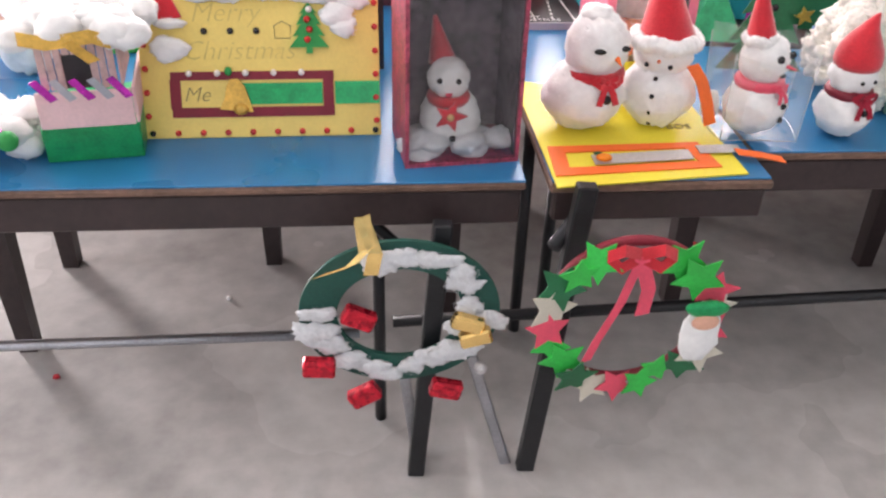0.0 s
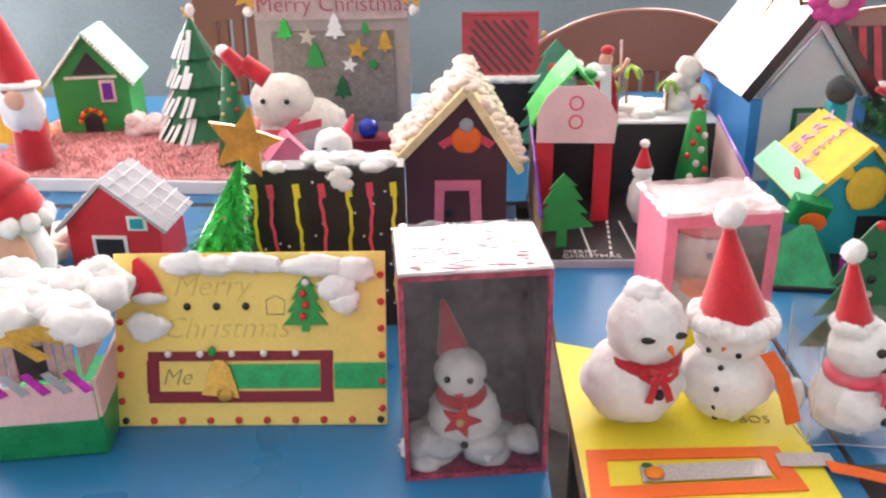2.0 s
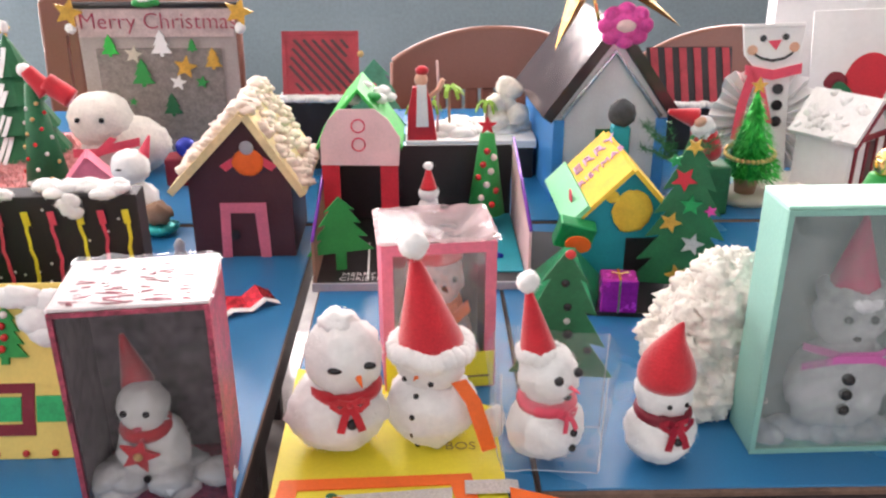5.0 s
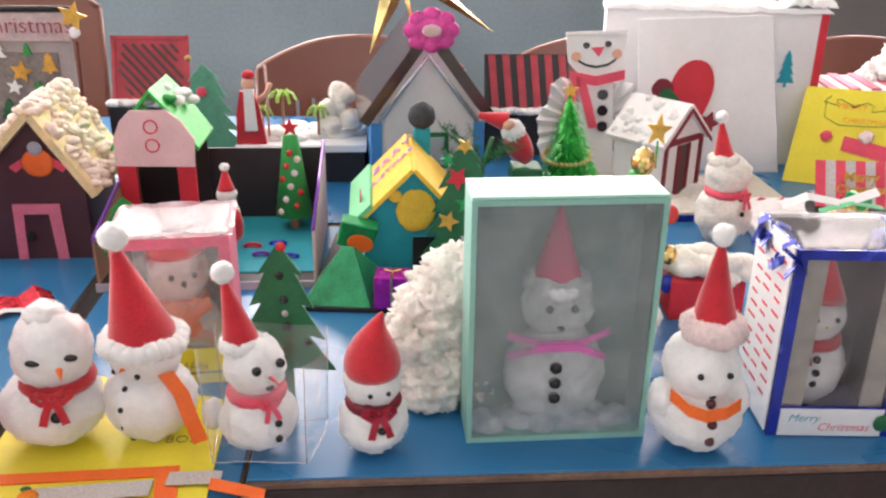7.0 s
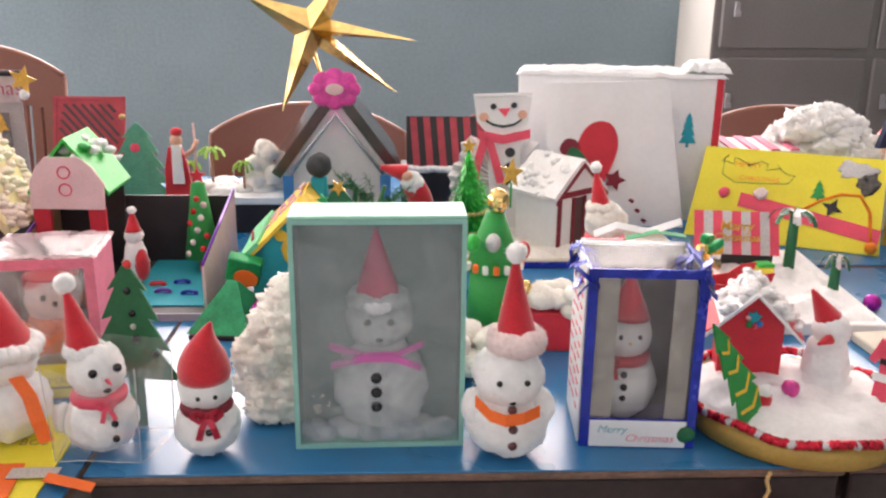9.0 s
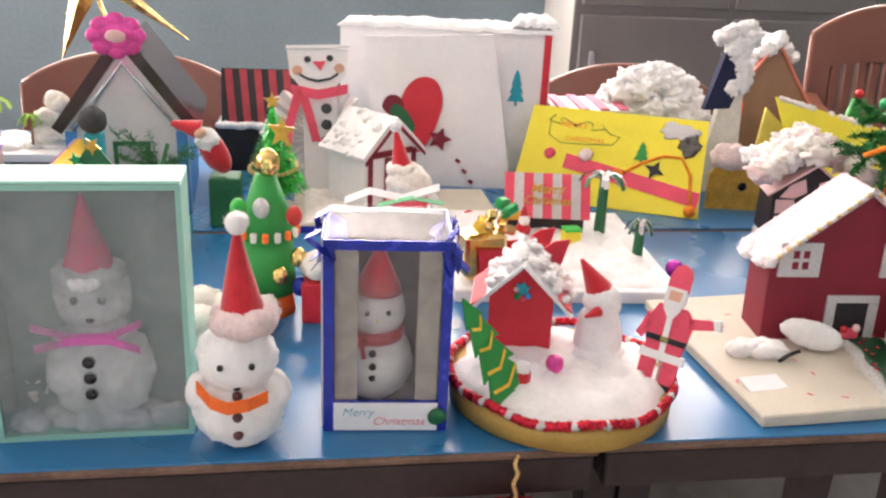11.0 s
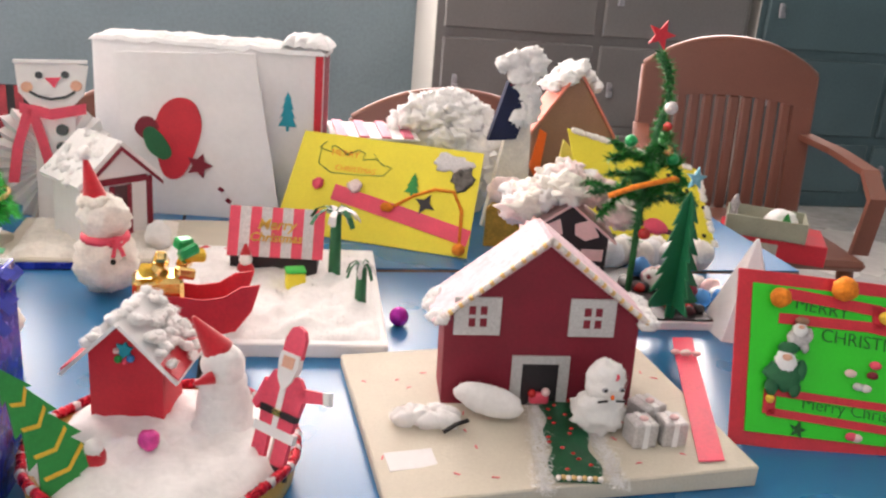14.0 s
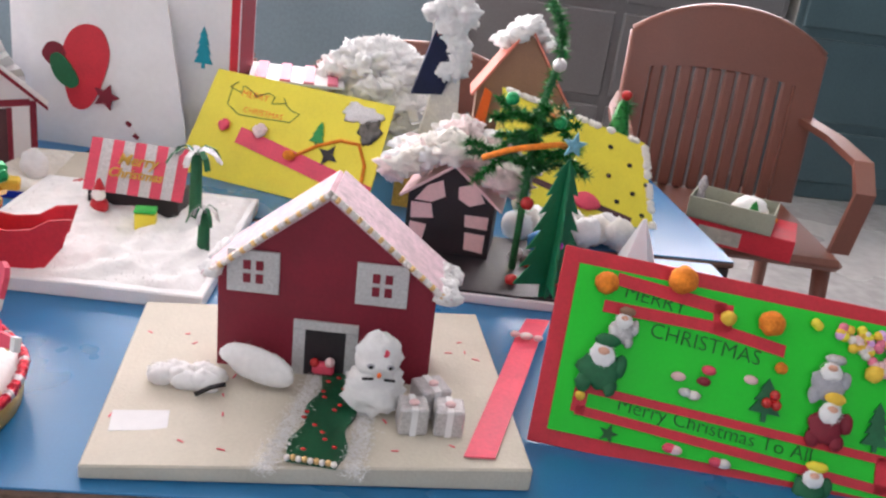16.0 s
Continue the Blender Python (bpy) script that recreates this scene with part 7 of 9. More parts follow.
for word, size, wz in (("Merry", 0.026, 0.086), ("Christmas", 0.022, 0.066)):
    lettering("writing", word, size, GOLD_GLITTER, hu, pose(0.080, 0.0095 + (wz - 0.074) * 0.53, wz, -28, 0, 0), 0.0016, 0.25, 0.014)
g = Build().ball((0, 0, 0.014), (0.015, 0.012, 0.016), RED_FELT, 0.06, 50).ball((0, -0.004, 0.034), (0.011, 0.010, 0.011), COTTON, 0.1, 60)
cone_between(g, (0, 0, 0.042), (0, 0, 0.060), 0.010, 0.002, RED_FELT)
single(g, "tiny_doll", 4.406, 2.170, TOP + 0.026, 0, "tiny red-suited doll by the hut", "doll")
gf = thing("parcel", 4.488, 2.128, TOP + 0.024, 5, "lime foil parcel with green top", "parcel")
part("box", Build().box((0, 0, 0.014), (0.032, 0.026, 0.028), LEMON, 0.002), gf)
part("lid", Build().box((0, 0, 0.031), (0.034, 0.028, 0.006), LEAF, 0.002), gf, "green foil top")


def palm(x, y, z, h, r, trunk, leaf, label):
    t = thing("palm", x, y, z, 0, label, "toy palm", "toy palms")
    part("trunk", Build().lathe([(r * 1.1, 0), (r, h * 0.5), (r * 0.9, h)], trunk, None, 12), t)
    for k in range(14):
        a = math.tau * k / 14 + 0.3 * (k % 2)
        d = Vector((math.cos(a), math.sin(a), 0))
        q, e = h / 0.08, 0.7 + 0.3 * (k % 3) / 2
        pts = [(0, 0, h), d * 0.014 * q * e + Vector((0, 0, h + 0.010 * e)), d * 0.026 * q * e + Vector((0, 0, h + 0.002)), d * 0.033 * q * e + Vector((0, 0, h - 0.014 * e))]
        part("frond", Build().ribbon(pts, 0.0065 * q, (-d.y, d.x, 0.2), (leaf, leaf, trunk)[k % 3] if trunk is DARK_GREEN else leaf, 0.001), t)
    return t


palm(4.557, 2.172, TOP + 0.024, 0.118, 0.010, DARK_GREEN, SILVER, "toy palm with green trunk and silver fronds")
palm(4.590, 2.052, TOP + 0.022, 0.066, 0.009, DARK_GREEN, SILVER, "small toy palm with silver fronds, leaning")
single(Build().ball((0, 0, 0.016), 0.016, MAGENTA, 0, 1, 18, 12), "bauble", 4.650, 2.02, TOP, 0, "shiny magenta bauble on the blue table", "bauble")

sl = thing("sleigh", 4.344, 1.938, TOP + 0.024, 8, "red paper sleigh filled with gold wrapped sweets", "sleigh")
sl.matrix_basis = sl.matrix_basis @ Matrix.Diagonal((1, 1, 1.2, 1))
for s in (0, 1):
    part("side", Build().card([(-0.066, 0.004), (0.048, 0.0), (0.074, 0.028), (0.086, 0.062), (0.058, 0.060), (0.034, 0.048), (0.004, 0.046), (-0.03, 0.052), (-0.072, 0.054)], 0.003, RED_PAPER, None, 0.06 * s), sl)
part("floor", Build().box((-0.006, 0.03, 0.004), (0.10, 0.056, 0.006), RED_PAPER), sl)
for k in range(9):
    part("sweet", Build().box((0, 0, 0), (0.030, 0.016, 0.014), (GOLD, GOLD, YELLOW_FOAM, GREEN_GLITTER)[k % 4], 0.003, pose(random.uniform(-0.085, 0.01), random.uniform(0.0, 0.05), random.uniform(0.075, 0.105), random.uniform(-30, 30), random.uniform(-30, 30), random.uniform(0, 90))), sl, "foil wrapped sweet")
part("sack", Build().box((-0.055, 0.03, 0.040), (0.07, 0.05, 0.064), GOLD, 0.006), sl, "gold foil box")

# snowman on a red box, behind
g = snowman_mesh(((0, 0, 0.055), (0.050, 0.046, 0.054)), ((0, 0, 0.128), (0.040, 0.038, 0.038)), 20, COTTON_CREAM, eyes=None, buttons=2, scarf=PINK_RED, bow=(PINK_RED, 10, 0.016), hat=(RED_FELT, (-0.012, 0, 0.155), (-0.026, 0, 0.228), 0.020, 0.011, 0), brim=(COTTON_CREAM, 0.018, 0.010), rough=0.16)
split_figure(g, "snowman", 4.184, 2.160, TOP + 0.004, 0, "cream cotton snowman with red hat and pink scarf", "snowman", SNOWMEN)
rbx = thing("red_box", 4.052, 1.885, TOP, -4, "red paper box heaped with cotton", "box")
part("body", Build().box((0, 0, 0.032), (0.110, 0.07, 0.064), RED_PAPER, 0.002), rbx)
g = Build()
for k in range(16):
    g.ball((random.uniform(-0.06, 0.06), random.uniform(-0.035, 0.035), 0.068 + random.uniform(0, 0.026)), (0.024, 0.02, 0.016), COTTON_CREAM, 0.22, 50, 14, 9)
part("snow", g, rbx, "cotton heap")

# tall green ornament tree with golden ball
gt = thing("ornament_tree", 3.944, 1.910, TOP, 0, "green layered paper tree with gold ball and baubles", "christmas tree", "small christmas trees")
gt.matrix_basis = gt.matrix_basis @ Matrix.Diagonal((0.94, 0.94, 1.17, 1))
part("skirt", Build().lathe([(0.044, 0.0), (0.040, 0.03)], ORANGE, None, 20), gt, "orange paper band")
part("layer", Build().lathe([(0.046, 0.03), (0.040, 0.110)], GREEN, None, 22), gt)
part("layer", Build().lathe([(0.050, 0.105), (0.016, 0.185)], GREEN, None, 22), gt)
for k in range(16):
    a = math.tau * k / 16
    part("fringe", Build().box((0.048 * math.cos(a), 0.048 * math.sin(a), 0.112), (0.010, 0.010, 0.012), COTTON_CREAM if k % 2 else ORANGE, 0.002), gt)
part("gold_ball", Build().ball((0.004, -0.004, 0.200), 0.019, GOLD, 0.05, 60, 18, 12), gt, "crumpled gold foil ball")
part("star", Build().card(star_poly(0.022, 0.42, 5, 0.1, 0.026, 0.238), 0.003, GOLD_GLITTER, None, 0.006).tube([(0.026, 0.004, 0.19), (0.026, 0.004, 0.225)], 0.002, GREEN), gt, "gold glitter star")
for px, pz, m in ((-0.040, 0.150, LEAF), (0.044, 0.140, RED_BEAD), (0.050, 0.085, GOLD), (-0.006, 0.150, SILVER), (0.020, 0.060, GOLD), (0.052, 0.045, BLUE)):
    part("bauble", Build().ball((px, -0.040, pz), 0.013, m, 0, 1, 14, 10), gt)
g = Build()
for k in range(26):
    g.ball((random.uniform(-0.05, 0.06), random.uniform(-0.05, 0.05), random.uniform(0.005, 0.06)), (0.026, 0.024, 0.020), COTTON_CREAM, 0.25, 50, 14, 9)
single(g, "cotton_heap", 3.885, 1.79, TOP + 0.004, 0, "cream cotton heap behind the boxes", "snow", kind="stuff")

# white house with red trim on a snowy board
wb = thing("snow_board", 3.985, 2.275, TOP, 0, "cream card board with cotton snow", "board")
part("board", Build().box((0.20, 0.125, 0.008), (0.42, 0.25, 0.016), CREAM, 0.002), wb)
part("edge", Build().box((0.20, -0.002, 0.006), (0.42, 0.004, 0.012), BLUE), wb, "blue edge")
g = snow_sheet(0.01, 0.29, 0.01, 0.235, 0.015, 0.014, COTTON_CREAM, 8)
part("snow", g, wb, "cotton snow")
wh = gable_house("white_house", 4.122, 2.342, TOP + 0.016, 38, 0.122, 0.115, 0.100, 0.150, WHITE, COTTON, "white paper house with red trim and snowy roof", over=0.014, thick=0.009)
wh.matrix_basis = wh.matrix_basis @ Matrix.Diagonal((1.10, 1.06, 1.20, 1))
part("eave_strip", Build().card([(-0.014, 0.086), (0.061, 0.147), (0.136, 0.086), (0.136, 0.092), (0.061, 0.154), (-0.014, 0.092)], 0.003, DARK_RED, None, -0.011), wh, "red gable edge")
g = Build()
for c, s in (((0.006, -0.002, 0.050), (0.010, 0.003, 0.100)), ((0.116, -0.002, 0.050), (0.010, 0.003, 0.100)), ((0.061, -0.002, 0.098), (0.10, 0.003, 0.010)), ((0.046, -0.002, 0.046), (0.008, 0.003, 0.090)), ((0.078, -0.002, 0.046), (0.008, 0.003, 0.090))):
    g.box(c, s, DARK_RED)
part("trim", g, wh, "dark red strips")
part("doorway", Build().box((0.062, -0.001, 0.046), (0.024, 0.002, 0.088), DARK_BROWN), wh)
cotton_on_slope(wh, (-0.014, 0.094), (0.058, 0.158), 0.0, 0.12, 20, 0.010, COTTON)
cotton_on_slope(wh, (0.100, 0.118), (0.064, 0.154), 0.02, 0.12, 8, 0.009, COTTON)
single(Build().ball((0, 0, 0.026), (0.024, 0.022, 0.028), COTTON, 0.2, 50, 20, 14), "cotton_ball", 4.246, 2.35, TOP + 0.014, 0, "white cotton ball like a bush", "snow")
single(Build().ribbon([(0, 0, 0.002), (0.03, 0.012, 0.010), (0.055, 0.0, 0.004), (0.08, 0.02, 0.008)], 0.012, (0.3, 1, 0), RED_PAPER, 0.0015), "ribbon_curl", 4.30, 2.315, TOP + 0.0165, 0, "curled red paper ribbon on the board", "ribbon")

# ---- paper-fan snowman and the white cards ----
ps = thing("paper_fan_snowman", 4.028, 2.545, TOP, 2, "white pleated paper snowman with red scarf and black dots", "snowman", rx=-11)
ps.matrix_basis = ps.matrix_basis @ Matrix.Diagonal((1, 1, 0.955, 1))
vs, fs = [(0, -0.006, 0.125)], []
N = 56
for k in range(N):
    a = math.tau * k / N
    r = 0.118 + 0.006 * math.sin(9 * a) + (0.009 if k % 2 else 0.0)
    vs.append((r * math.cos(a) + 0.006 * math.sin(5 * a), -0.016 if k % 2 else 0.008, 0.125 + r * 1.02 * math.sin(a)))
for k in range(N):
    fs.append([0, 1 + k, 1 + (k + 1) % N])
M2 = Build().add(vs, fs, WHITE)
vs2 = [(x, y + 0.002, z) for x, y, z in vs]
M2.add(vs2, [f[::-1] for f in fs], WHITE)
part("pleated_body", M2, ps, "white pleated paper fan")
part("body_strip", Build().card([(-0.030, 0.0), (0.046, 0.0), (0.042, 0.225), (-0.034, 0.225)], 0.003, WHITE, None, -0.014), ps, "white paper strip")
part("head", Build().card([(-0.066, 0.330), (-0.060, 0.270), (-0.040, 0.246), (0.0, 0.238), (0.040, 0.246), (0.060, 0.268), (0.068, 0.328), (0.0, 0.336)], 0.004, WHITE, None, -0.018), ps, "white paper head")
part("hat_brim", Build().box((0, 0, 0), (0.135, 0.006, 0.008), WHITE, 0.001, pose(0.0, -0.024, 0.333, 0, -2, 0)), ps)
F = -0.024
face = [("eye", disc_poly(0.0075, 12, -0.022, 0.305), BEAD), ("eye", disc_poly(0.0075, 12, 0.026, 0.308), BEAD), ("cheek", disc_poly(0.011, 12, -0.044, 0.280), SKIN), ("cheek", disc_poly(0.011, 12, 0.046, 0.286), SKIN), ("nose", [(-0.012, 0.300), (0.018, 0.302), (0.006, 0.280)], PINK_RED)]
for nm, poly, m in face:
    part(nm, Build().card(poly, 0.002, m, None, F + 0.001), ps)
part("mouth", Build().ribbon([(-0.040, F, 0.272), (-0.024, F, 0.262), (0.0, F, 0.257), (0.026, F, 0.262), (0.044, F, 0.274)], 0.006, (0, 0, 1), BEAD, 0.002), ps)
part("scarf", Build().ribbon([(-0.058, F - 0.002, 0.238), (0.0, F - 0.006, 0.226), (0.064, F - 0.002, 0.240)], 0.022, (0, 0, 1), PINK_RED, 0.003).ribbon([(-0.040, F - 0.004, 0.236), (-0.062, F - 0.004, 0.160), (-0.072, F - 0.004, 0.085)], 0.020, (1, 0, 0), PINK_RED, 0.002).ribbon([(-0.036, F - 0.004, 0.236), (-0.018, F - 0.004, 0.175), (-0.004, F - 0.004, 0.120)], 0.020, (1, 0, 0), PINK_RED, 0.002), ps, "red paper scarf")
for i in range(3):
    part("button", Build().card(disc_poly(0.012, 16, 0.018, 0.195 - 0.036 * i), 0.003, BEAD, None, -0.018), ps, "black foam dot")

wc = thing("white_card", 4.162, 2.632, TOP, -9, "large white card with red paper mittens", "card", rx=-2)
part("sheet", Build().card([(-0.004, 0.0), (0.318, 0.0), (0.256, 0.352), (-0.030, 0.336)], 0.004, WHITE), wc)


def smooth_poly(poly, n=6):
    """A rounded outline through the corners given."""
    out, m = [], len(poly)
    for i in range(m):
        p0, p1, p2, p3 = (Vector(poly[(i + k) % m]) for k in (-1, 0, 1, 2))
        for k in range(n):
            f = k / n
            q = 0.5 * ((2 * p1) + (p2 - p0) * f + (2 * p0 - 5 * p1 + 4 * p2 - p3) * f * f + (3 * p1 - p0 - 3 * p2 + p3) * f ** 3)
            out.append((q.x, q.y))
    return out


K = 1.2
mit = [(0.085, 0.110), (0.120, 0.112), (0.150, 0.190), (0.140, 0.236), (0.110, 0.246), (0.082, 0.226), (0.070, 0.180)]
mit = [(0.088 + (a - 0.10) * K, 0.172 + (b - 0.18) * K) for a, b in mit]
mit = smooth_poly(mit)
part("mitten", Build().card(mit, 0.004, RED_PAPER, None, -0.005), wc, "red paper mitten")
part("mitten", Build().card(smooth_poly([(0.030, 0.175), (0.045, 0.188), (0.070, 0.170), (0.088, 0.135), (0.070, 0.120), (0.040, 0.140)]), 0.004, DARK_GREEN, None, -0.0095).card(smooth_poly([(0.012, 0.180), (0.024, 0.205), (0.046, 0.206), (0.062, 0.186), (0.036, 0.160)]), 0.004, DARK_RED, None, -0.005), wc, "green and red mitten")
part("bow", Build().card(star_poly(0.028, 0.5, 5, 0.3, 0.145, 0.112), 0.004, DARK_RED, None, -0.0095), wc, "dark red bow")
for k in range(5):
    part("stripe", Build().box((0, 0, 0), (0.012, 0.003, 0.008), (DARK_RED, WHITE)[k % 2], 0, pose(0.190 + 0.008 * k, -0.007, 0.062 - 0.012 * k, 0, 35, 0)), wc)
bx = thing("white_box", 4.080, 2.722, TOP, -11, "large white paper bag with crumpled top", "bag")
part("front", Build().box((0.245, 0.004, 0.178), (0.49, 0.004, 0.356), WHITE, 0.001), bx)
part("back", Build().box((0.245, 0.100, 0.178), (0.49, 0.004, 0.356), WHITE, 0.001), bx)
for s in (0, 1):
    part("side", Build().box((0.002 + 0.486 * s, 0.052, 0.178), (0.004, 0.092, 0.356), DARK_RED if s else WHITE), bx)
part("edge_strip", Build().box((0.480, -0.001, 0.20), (0.016, 0.006, 0.30), RED_PAPER), bx, "red strip")
part("fir_tree", Build().card([(0.415 + a, 0.185 + b) for a, b in fir_poly(0.040, 0.085, 4)], 0.002, TEAL, None, 0.0015), bx, "teal fir tree cut-out")
part("crumpled_top", slack_film(0.49, 0.104, 0.356, -0.010, FOAM_WHITE, 5, 0.006, 40), bx, "crumpled white film and paper")
part("crumpled_corner", slack_film(0.10, 0.10, 0.366, -0.016, FOAM_WHITE, 9, 0.004, 22), bx, "crumpled white paper").matrix_basis = pose(0.40, 0.0, 0.004)

# leaning yellow card with drawings
y2 = thing("greeting_card", 4.480, 2.512, TOP, -25, "yellow decorated card with red band and leaf drawings", "card", rx=-29)
part("sheet", Build().card([(-0.022, 0.0), (0.395, -0.0), (0.392, 0.222), (0.0, 0.222)], 0.003, LEMON), y2)
F = -0.004
part("band", Build().ribbon([(0.090, F, 0.098), (0.240, F, 0.070), (0.392, F, 0.040)], 0.034, (0.15, 0, 1), PINK_RED, 0.0015), y2, "red paper band")
cloud = [(0.045 + 0.13 * (0.5 - 0.5 * math.cos(math.pi * k / 14)) + (0.012 * math.sin(k * 2.4)), F, 0.195 + 0.010 * math.sin(k * 1.7) - 0.004 * k * 0.3) for k in range(15)]
part("drawn_line", Build().tube(cloud + [(0.205, F, 0.165), (0.19, F, 0.145), (0.13, F, 0.140), (0.075, F, 0.138), (0.045, F, 0.155), (0.045, F, 0.195)], 0.0008, DARK_GREEN, None, 5), y2, "wavy green drawn line")
lettering("writing", "MERRY", 0.020, ORANGE, y2, pose(0.100, F, 0.182), 0.0002)
lettering("writing", "CHRISTMAS", 0.017, ORANGE, y2, pose(0.128, F, 0.150), 0.0002)
part("patch", Build().ball((0.330, F, 0.192), (0.040, 0.003, 0.018), SILVER, 0.5, 60, 20, 10).ball((0.358, F, 0.165), (0.022, 0.003, 0.030), material("crinkled_foil", (0.12, 0.11, 0.10), 0.3, 0.6, 0.3, 60, 0.7, 120), 0.5, 60, 18, 10), y2, "crinkled grey foil patch")
part("fir_tree", Build().card([(0.258 + a, 0.112 + b) for a, b in fir_poly(0.032, 0.048, 3)], 0.002, GREEN, None, F), y2)
part("leaf", Build().card(star_poly(0.024, 0.4, 4, 0.4, 0.290, 0.098), 0.002, BLACK, None, F), y2, "black paper leaf")
part("cord", Build().tube([(0.222, F, 0.082), (0.262, F, 0.112), (0.305, F, 0.132), (0.345, F, 0.132), (0.368, F, 0.095), (0.376, F, 0.020)], 0.0035, ORANGE_FUR), y2, "orange cord")
part("pompom", Build().ball((0.377, F - 0.006, 0.014), 0.013, ORANGE_FUR, 0.1, 100, 14, 10), y2, "orange pompom")
part("pompom", Build().ball((0.212, F - 0.005, 0.080), (0.014, 0.008, 0.010), ORANGE_FUR, 0.1, 100, 14, 10), y2, "orange pompom")
part("flower", Build().ball((0.135, F - 0.005, 0.115), (0.016, 0.006, 0.014), COTTON_PINK, 0.3, 70, 14, 9), y2, "crumpled pink paper flower")
part("flower", Build().ball((0.055, F - 0.004, 0.110), (0.012, 0.005, 0.012), PINK_RED, 0.3, 70), y2, "crumpled red paper flower")


# ---- tall house with the golden star ----
ROOF_SHINE = material("glossy_brown_roof", (0.060, 0.034, 0.036), 0.10, 0.0, 0.25, 12, 0.5, 9)
GABLE_WHITE = material("off_white_wall", (0.66, 0.66, 0.66), 0.7, 0, 0.06, 20)
tl = gable_house("tall_house", 3.545, 2.392, TOP, 4, 0.226, 0.31, 0.172, 0.326, GABLE_WHITE, ROOF_SHINE, "tall white paper house with dark brown roof and blue corners", over=0.012, thick=0.022, side=SKY_BLUE)
for sx in (0.008, 0.214):
    part("corner_post", Build().box((sx, -0.003, 0.084), (0.022, 0.006, 0.168), SKY_BLUE, 0.001), tl, "blue glitter corner")
part("inner_trim", Build().tube([(0.012, -0.006, 0.172), (0.111, -0.006, 0.300), (0.210, -0.006, 0.172)], 0.005, material("iridescent_tinsel", (0.62, 0.66, 0.70), 0.2, 0.6, 0.2, 120, 0.6, 200)), tl, "iridescent tinsel trim")
part("window", Build().box((0.118, -0.002, 0.110), (0.070, 0.004, 0.075), DARK_GREEN).box((0.118, -0.0045, 0.110), (0.052, 0.003, 0.057), GREY_PAPER), tl, "dark green framed window")
g = Build()
for k in range(8):
    a = math.tau * k / 8
    g.ball((0.111 + 0.034 * math.cos(a), -0.052, 0.356 + 0.026 * math.sin(a)), (0.019, 0.005, 0.016), HOT_PINK, 0.05, 40, 14, 9)
g.ball((0.111, -0.053, 0.356), (0.036, 0.006, 0.028), HOT_PINK, 0.03, 40, 16, 10).ball((0.111, -0.059, 0.356), (0.018, 0.003, 0.012), PALE_PINK, 0.1, 60)
part("flower", g, tl, "hot pink glitter flower")

# a hollow five-pointed star, folded along its ridges
n = 5
TIPS = ((0.103, 0.161), (0.216, -0.024), (0.172, -0.131), (-0.070, -0.173), (-0.145, 0.068))
rim = []
for i in range(n):
    u, w = Vector(TIPS[i]), Vector(TIPS[(i + 1) % n])
    rim.append((u.x, 0.0, u.y))
    q = (u.normalized() + w.normalized()).normalized() * 0.040
    rim.append((q.x, 0.0, q.y))
so = thing("golden_star", 3.612, 2.42, 0.971, 0, "large folded golden foil star on the house roof", "star")
for i in range(n):
    p, q, w = rim[2 * i - 1], rim[2 * i], rim[2 * i + 1]
    c, d = (0, -0.040, 0), (0, 0.040, 0)
    part("point", Build().add([p, q, w, c, d], [(0, 1, 3), (1, 2, 3), (1, 0, 4), (2, 1, 4)], GOLD), so)
part("stem", Build().tube([(-0.008, 0.03, -0.03), (0.03, 0.03, -0.165)], 0.004, GOLD), so)

# ---- striped panels at the back ----
STRIPE_RED = material("dull_red_strip", (0.46, 0.055, 0.075), 0.7, 0, 0.15, 30)
def striped_house(x, y, w, h0, h1, label, m1, m2, diagonal):
    t = thing("striped_house", x, y, TOP, 0, label, "craft house", "craft houses")
    part("body", Build().box((w / 2 + 0.01, 0.07, h0 / 2), (w + 0.05, 0.12, h0), BLACK, 0.001), t)
    M = pose(0, 0.0, h0, -16, 0, 0)
    L = (h1 - h0) / math.cos(radians(16))
    part("roof", Build().box((w / 2, 0.002, L / 2), (w, 0.004, L), m1, 0, M), t)
    if diagonal:
        for i in range(14):
            c = -0.10 + 0.020 * i
            pts = []
            for k in range(9):
                z = L * k / 8
                xx = c + 0.10 + (L - z) * 0.9 - 0.07
                if 0.012 < xx < w - 0.012 and 0.008 < z < L - 0.008:
                    pts.append((xx, -0.0015, z))
            if len(pts) > 1:
                part("stripe", Build().ribbon(pts, 0.0070, (1, 0, 0.5), m2, 0.0012, M), t)
        for a, b in (((0.005, 0.0), (0.005, L)), ((w - 0.005, 0.0), (w - 0.005, L)), ((0, L - 0.004), (w, L - 0.004))):
            part("border", Build().ribbon([(a[0], -0.002, a[1]), (b[0], -0.002, b[1])], 0.007, (0, 0, 1) if a[1] == b[1] else (1, 0, 0), m1, 0.0018, M), t)
    else:
        for i in range(6):
            xx = w * (i + 0.5) / 6
            part("stripe", Build().ribbon([(xx, -0.002, L - 0.002), (xx + 0.010, -0.002, 0.006)], 0.017, (1, 0, 0), m2, 0.0012, M), t)
    g = Build()
    for k in range(18):
        g.ball((w * k / 17, -0.006 + random.uniform(-0.006, 0.006), h0 + 0.004), (0.014, 0.012, 0.008), COTTON, 0.3, 60, 12, 8)
    part("snow_edge", g, t, "cotton along the eave")
    return t


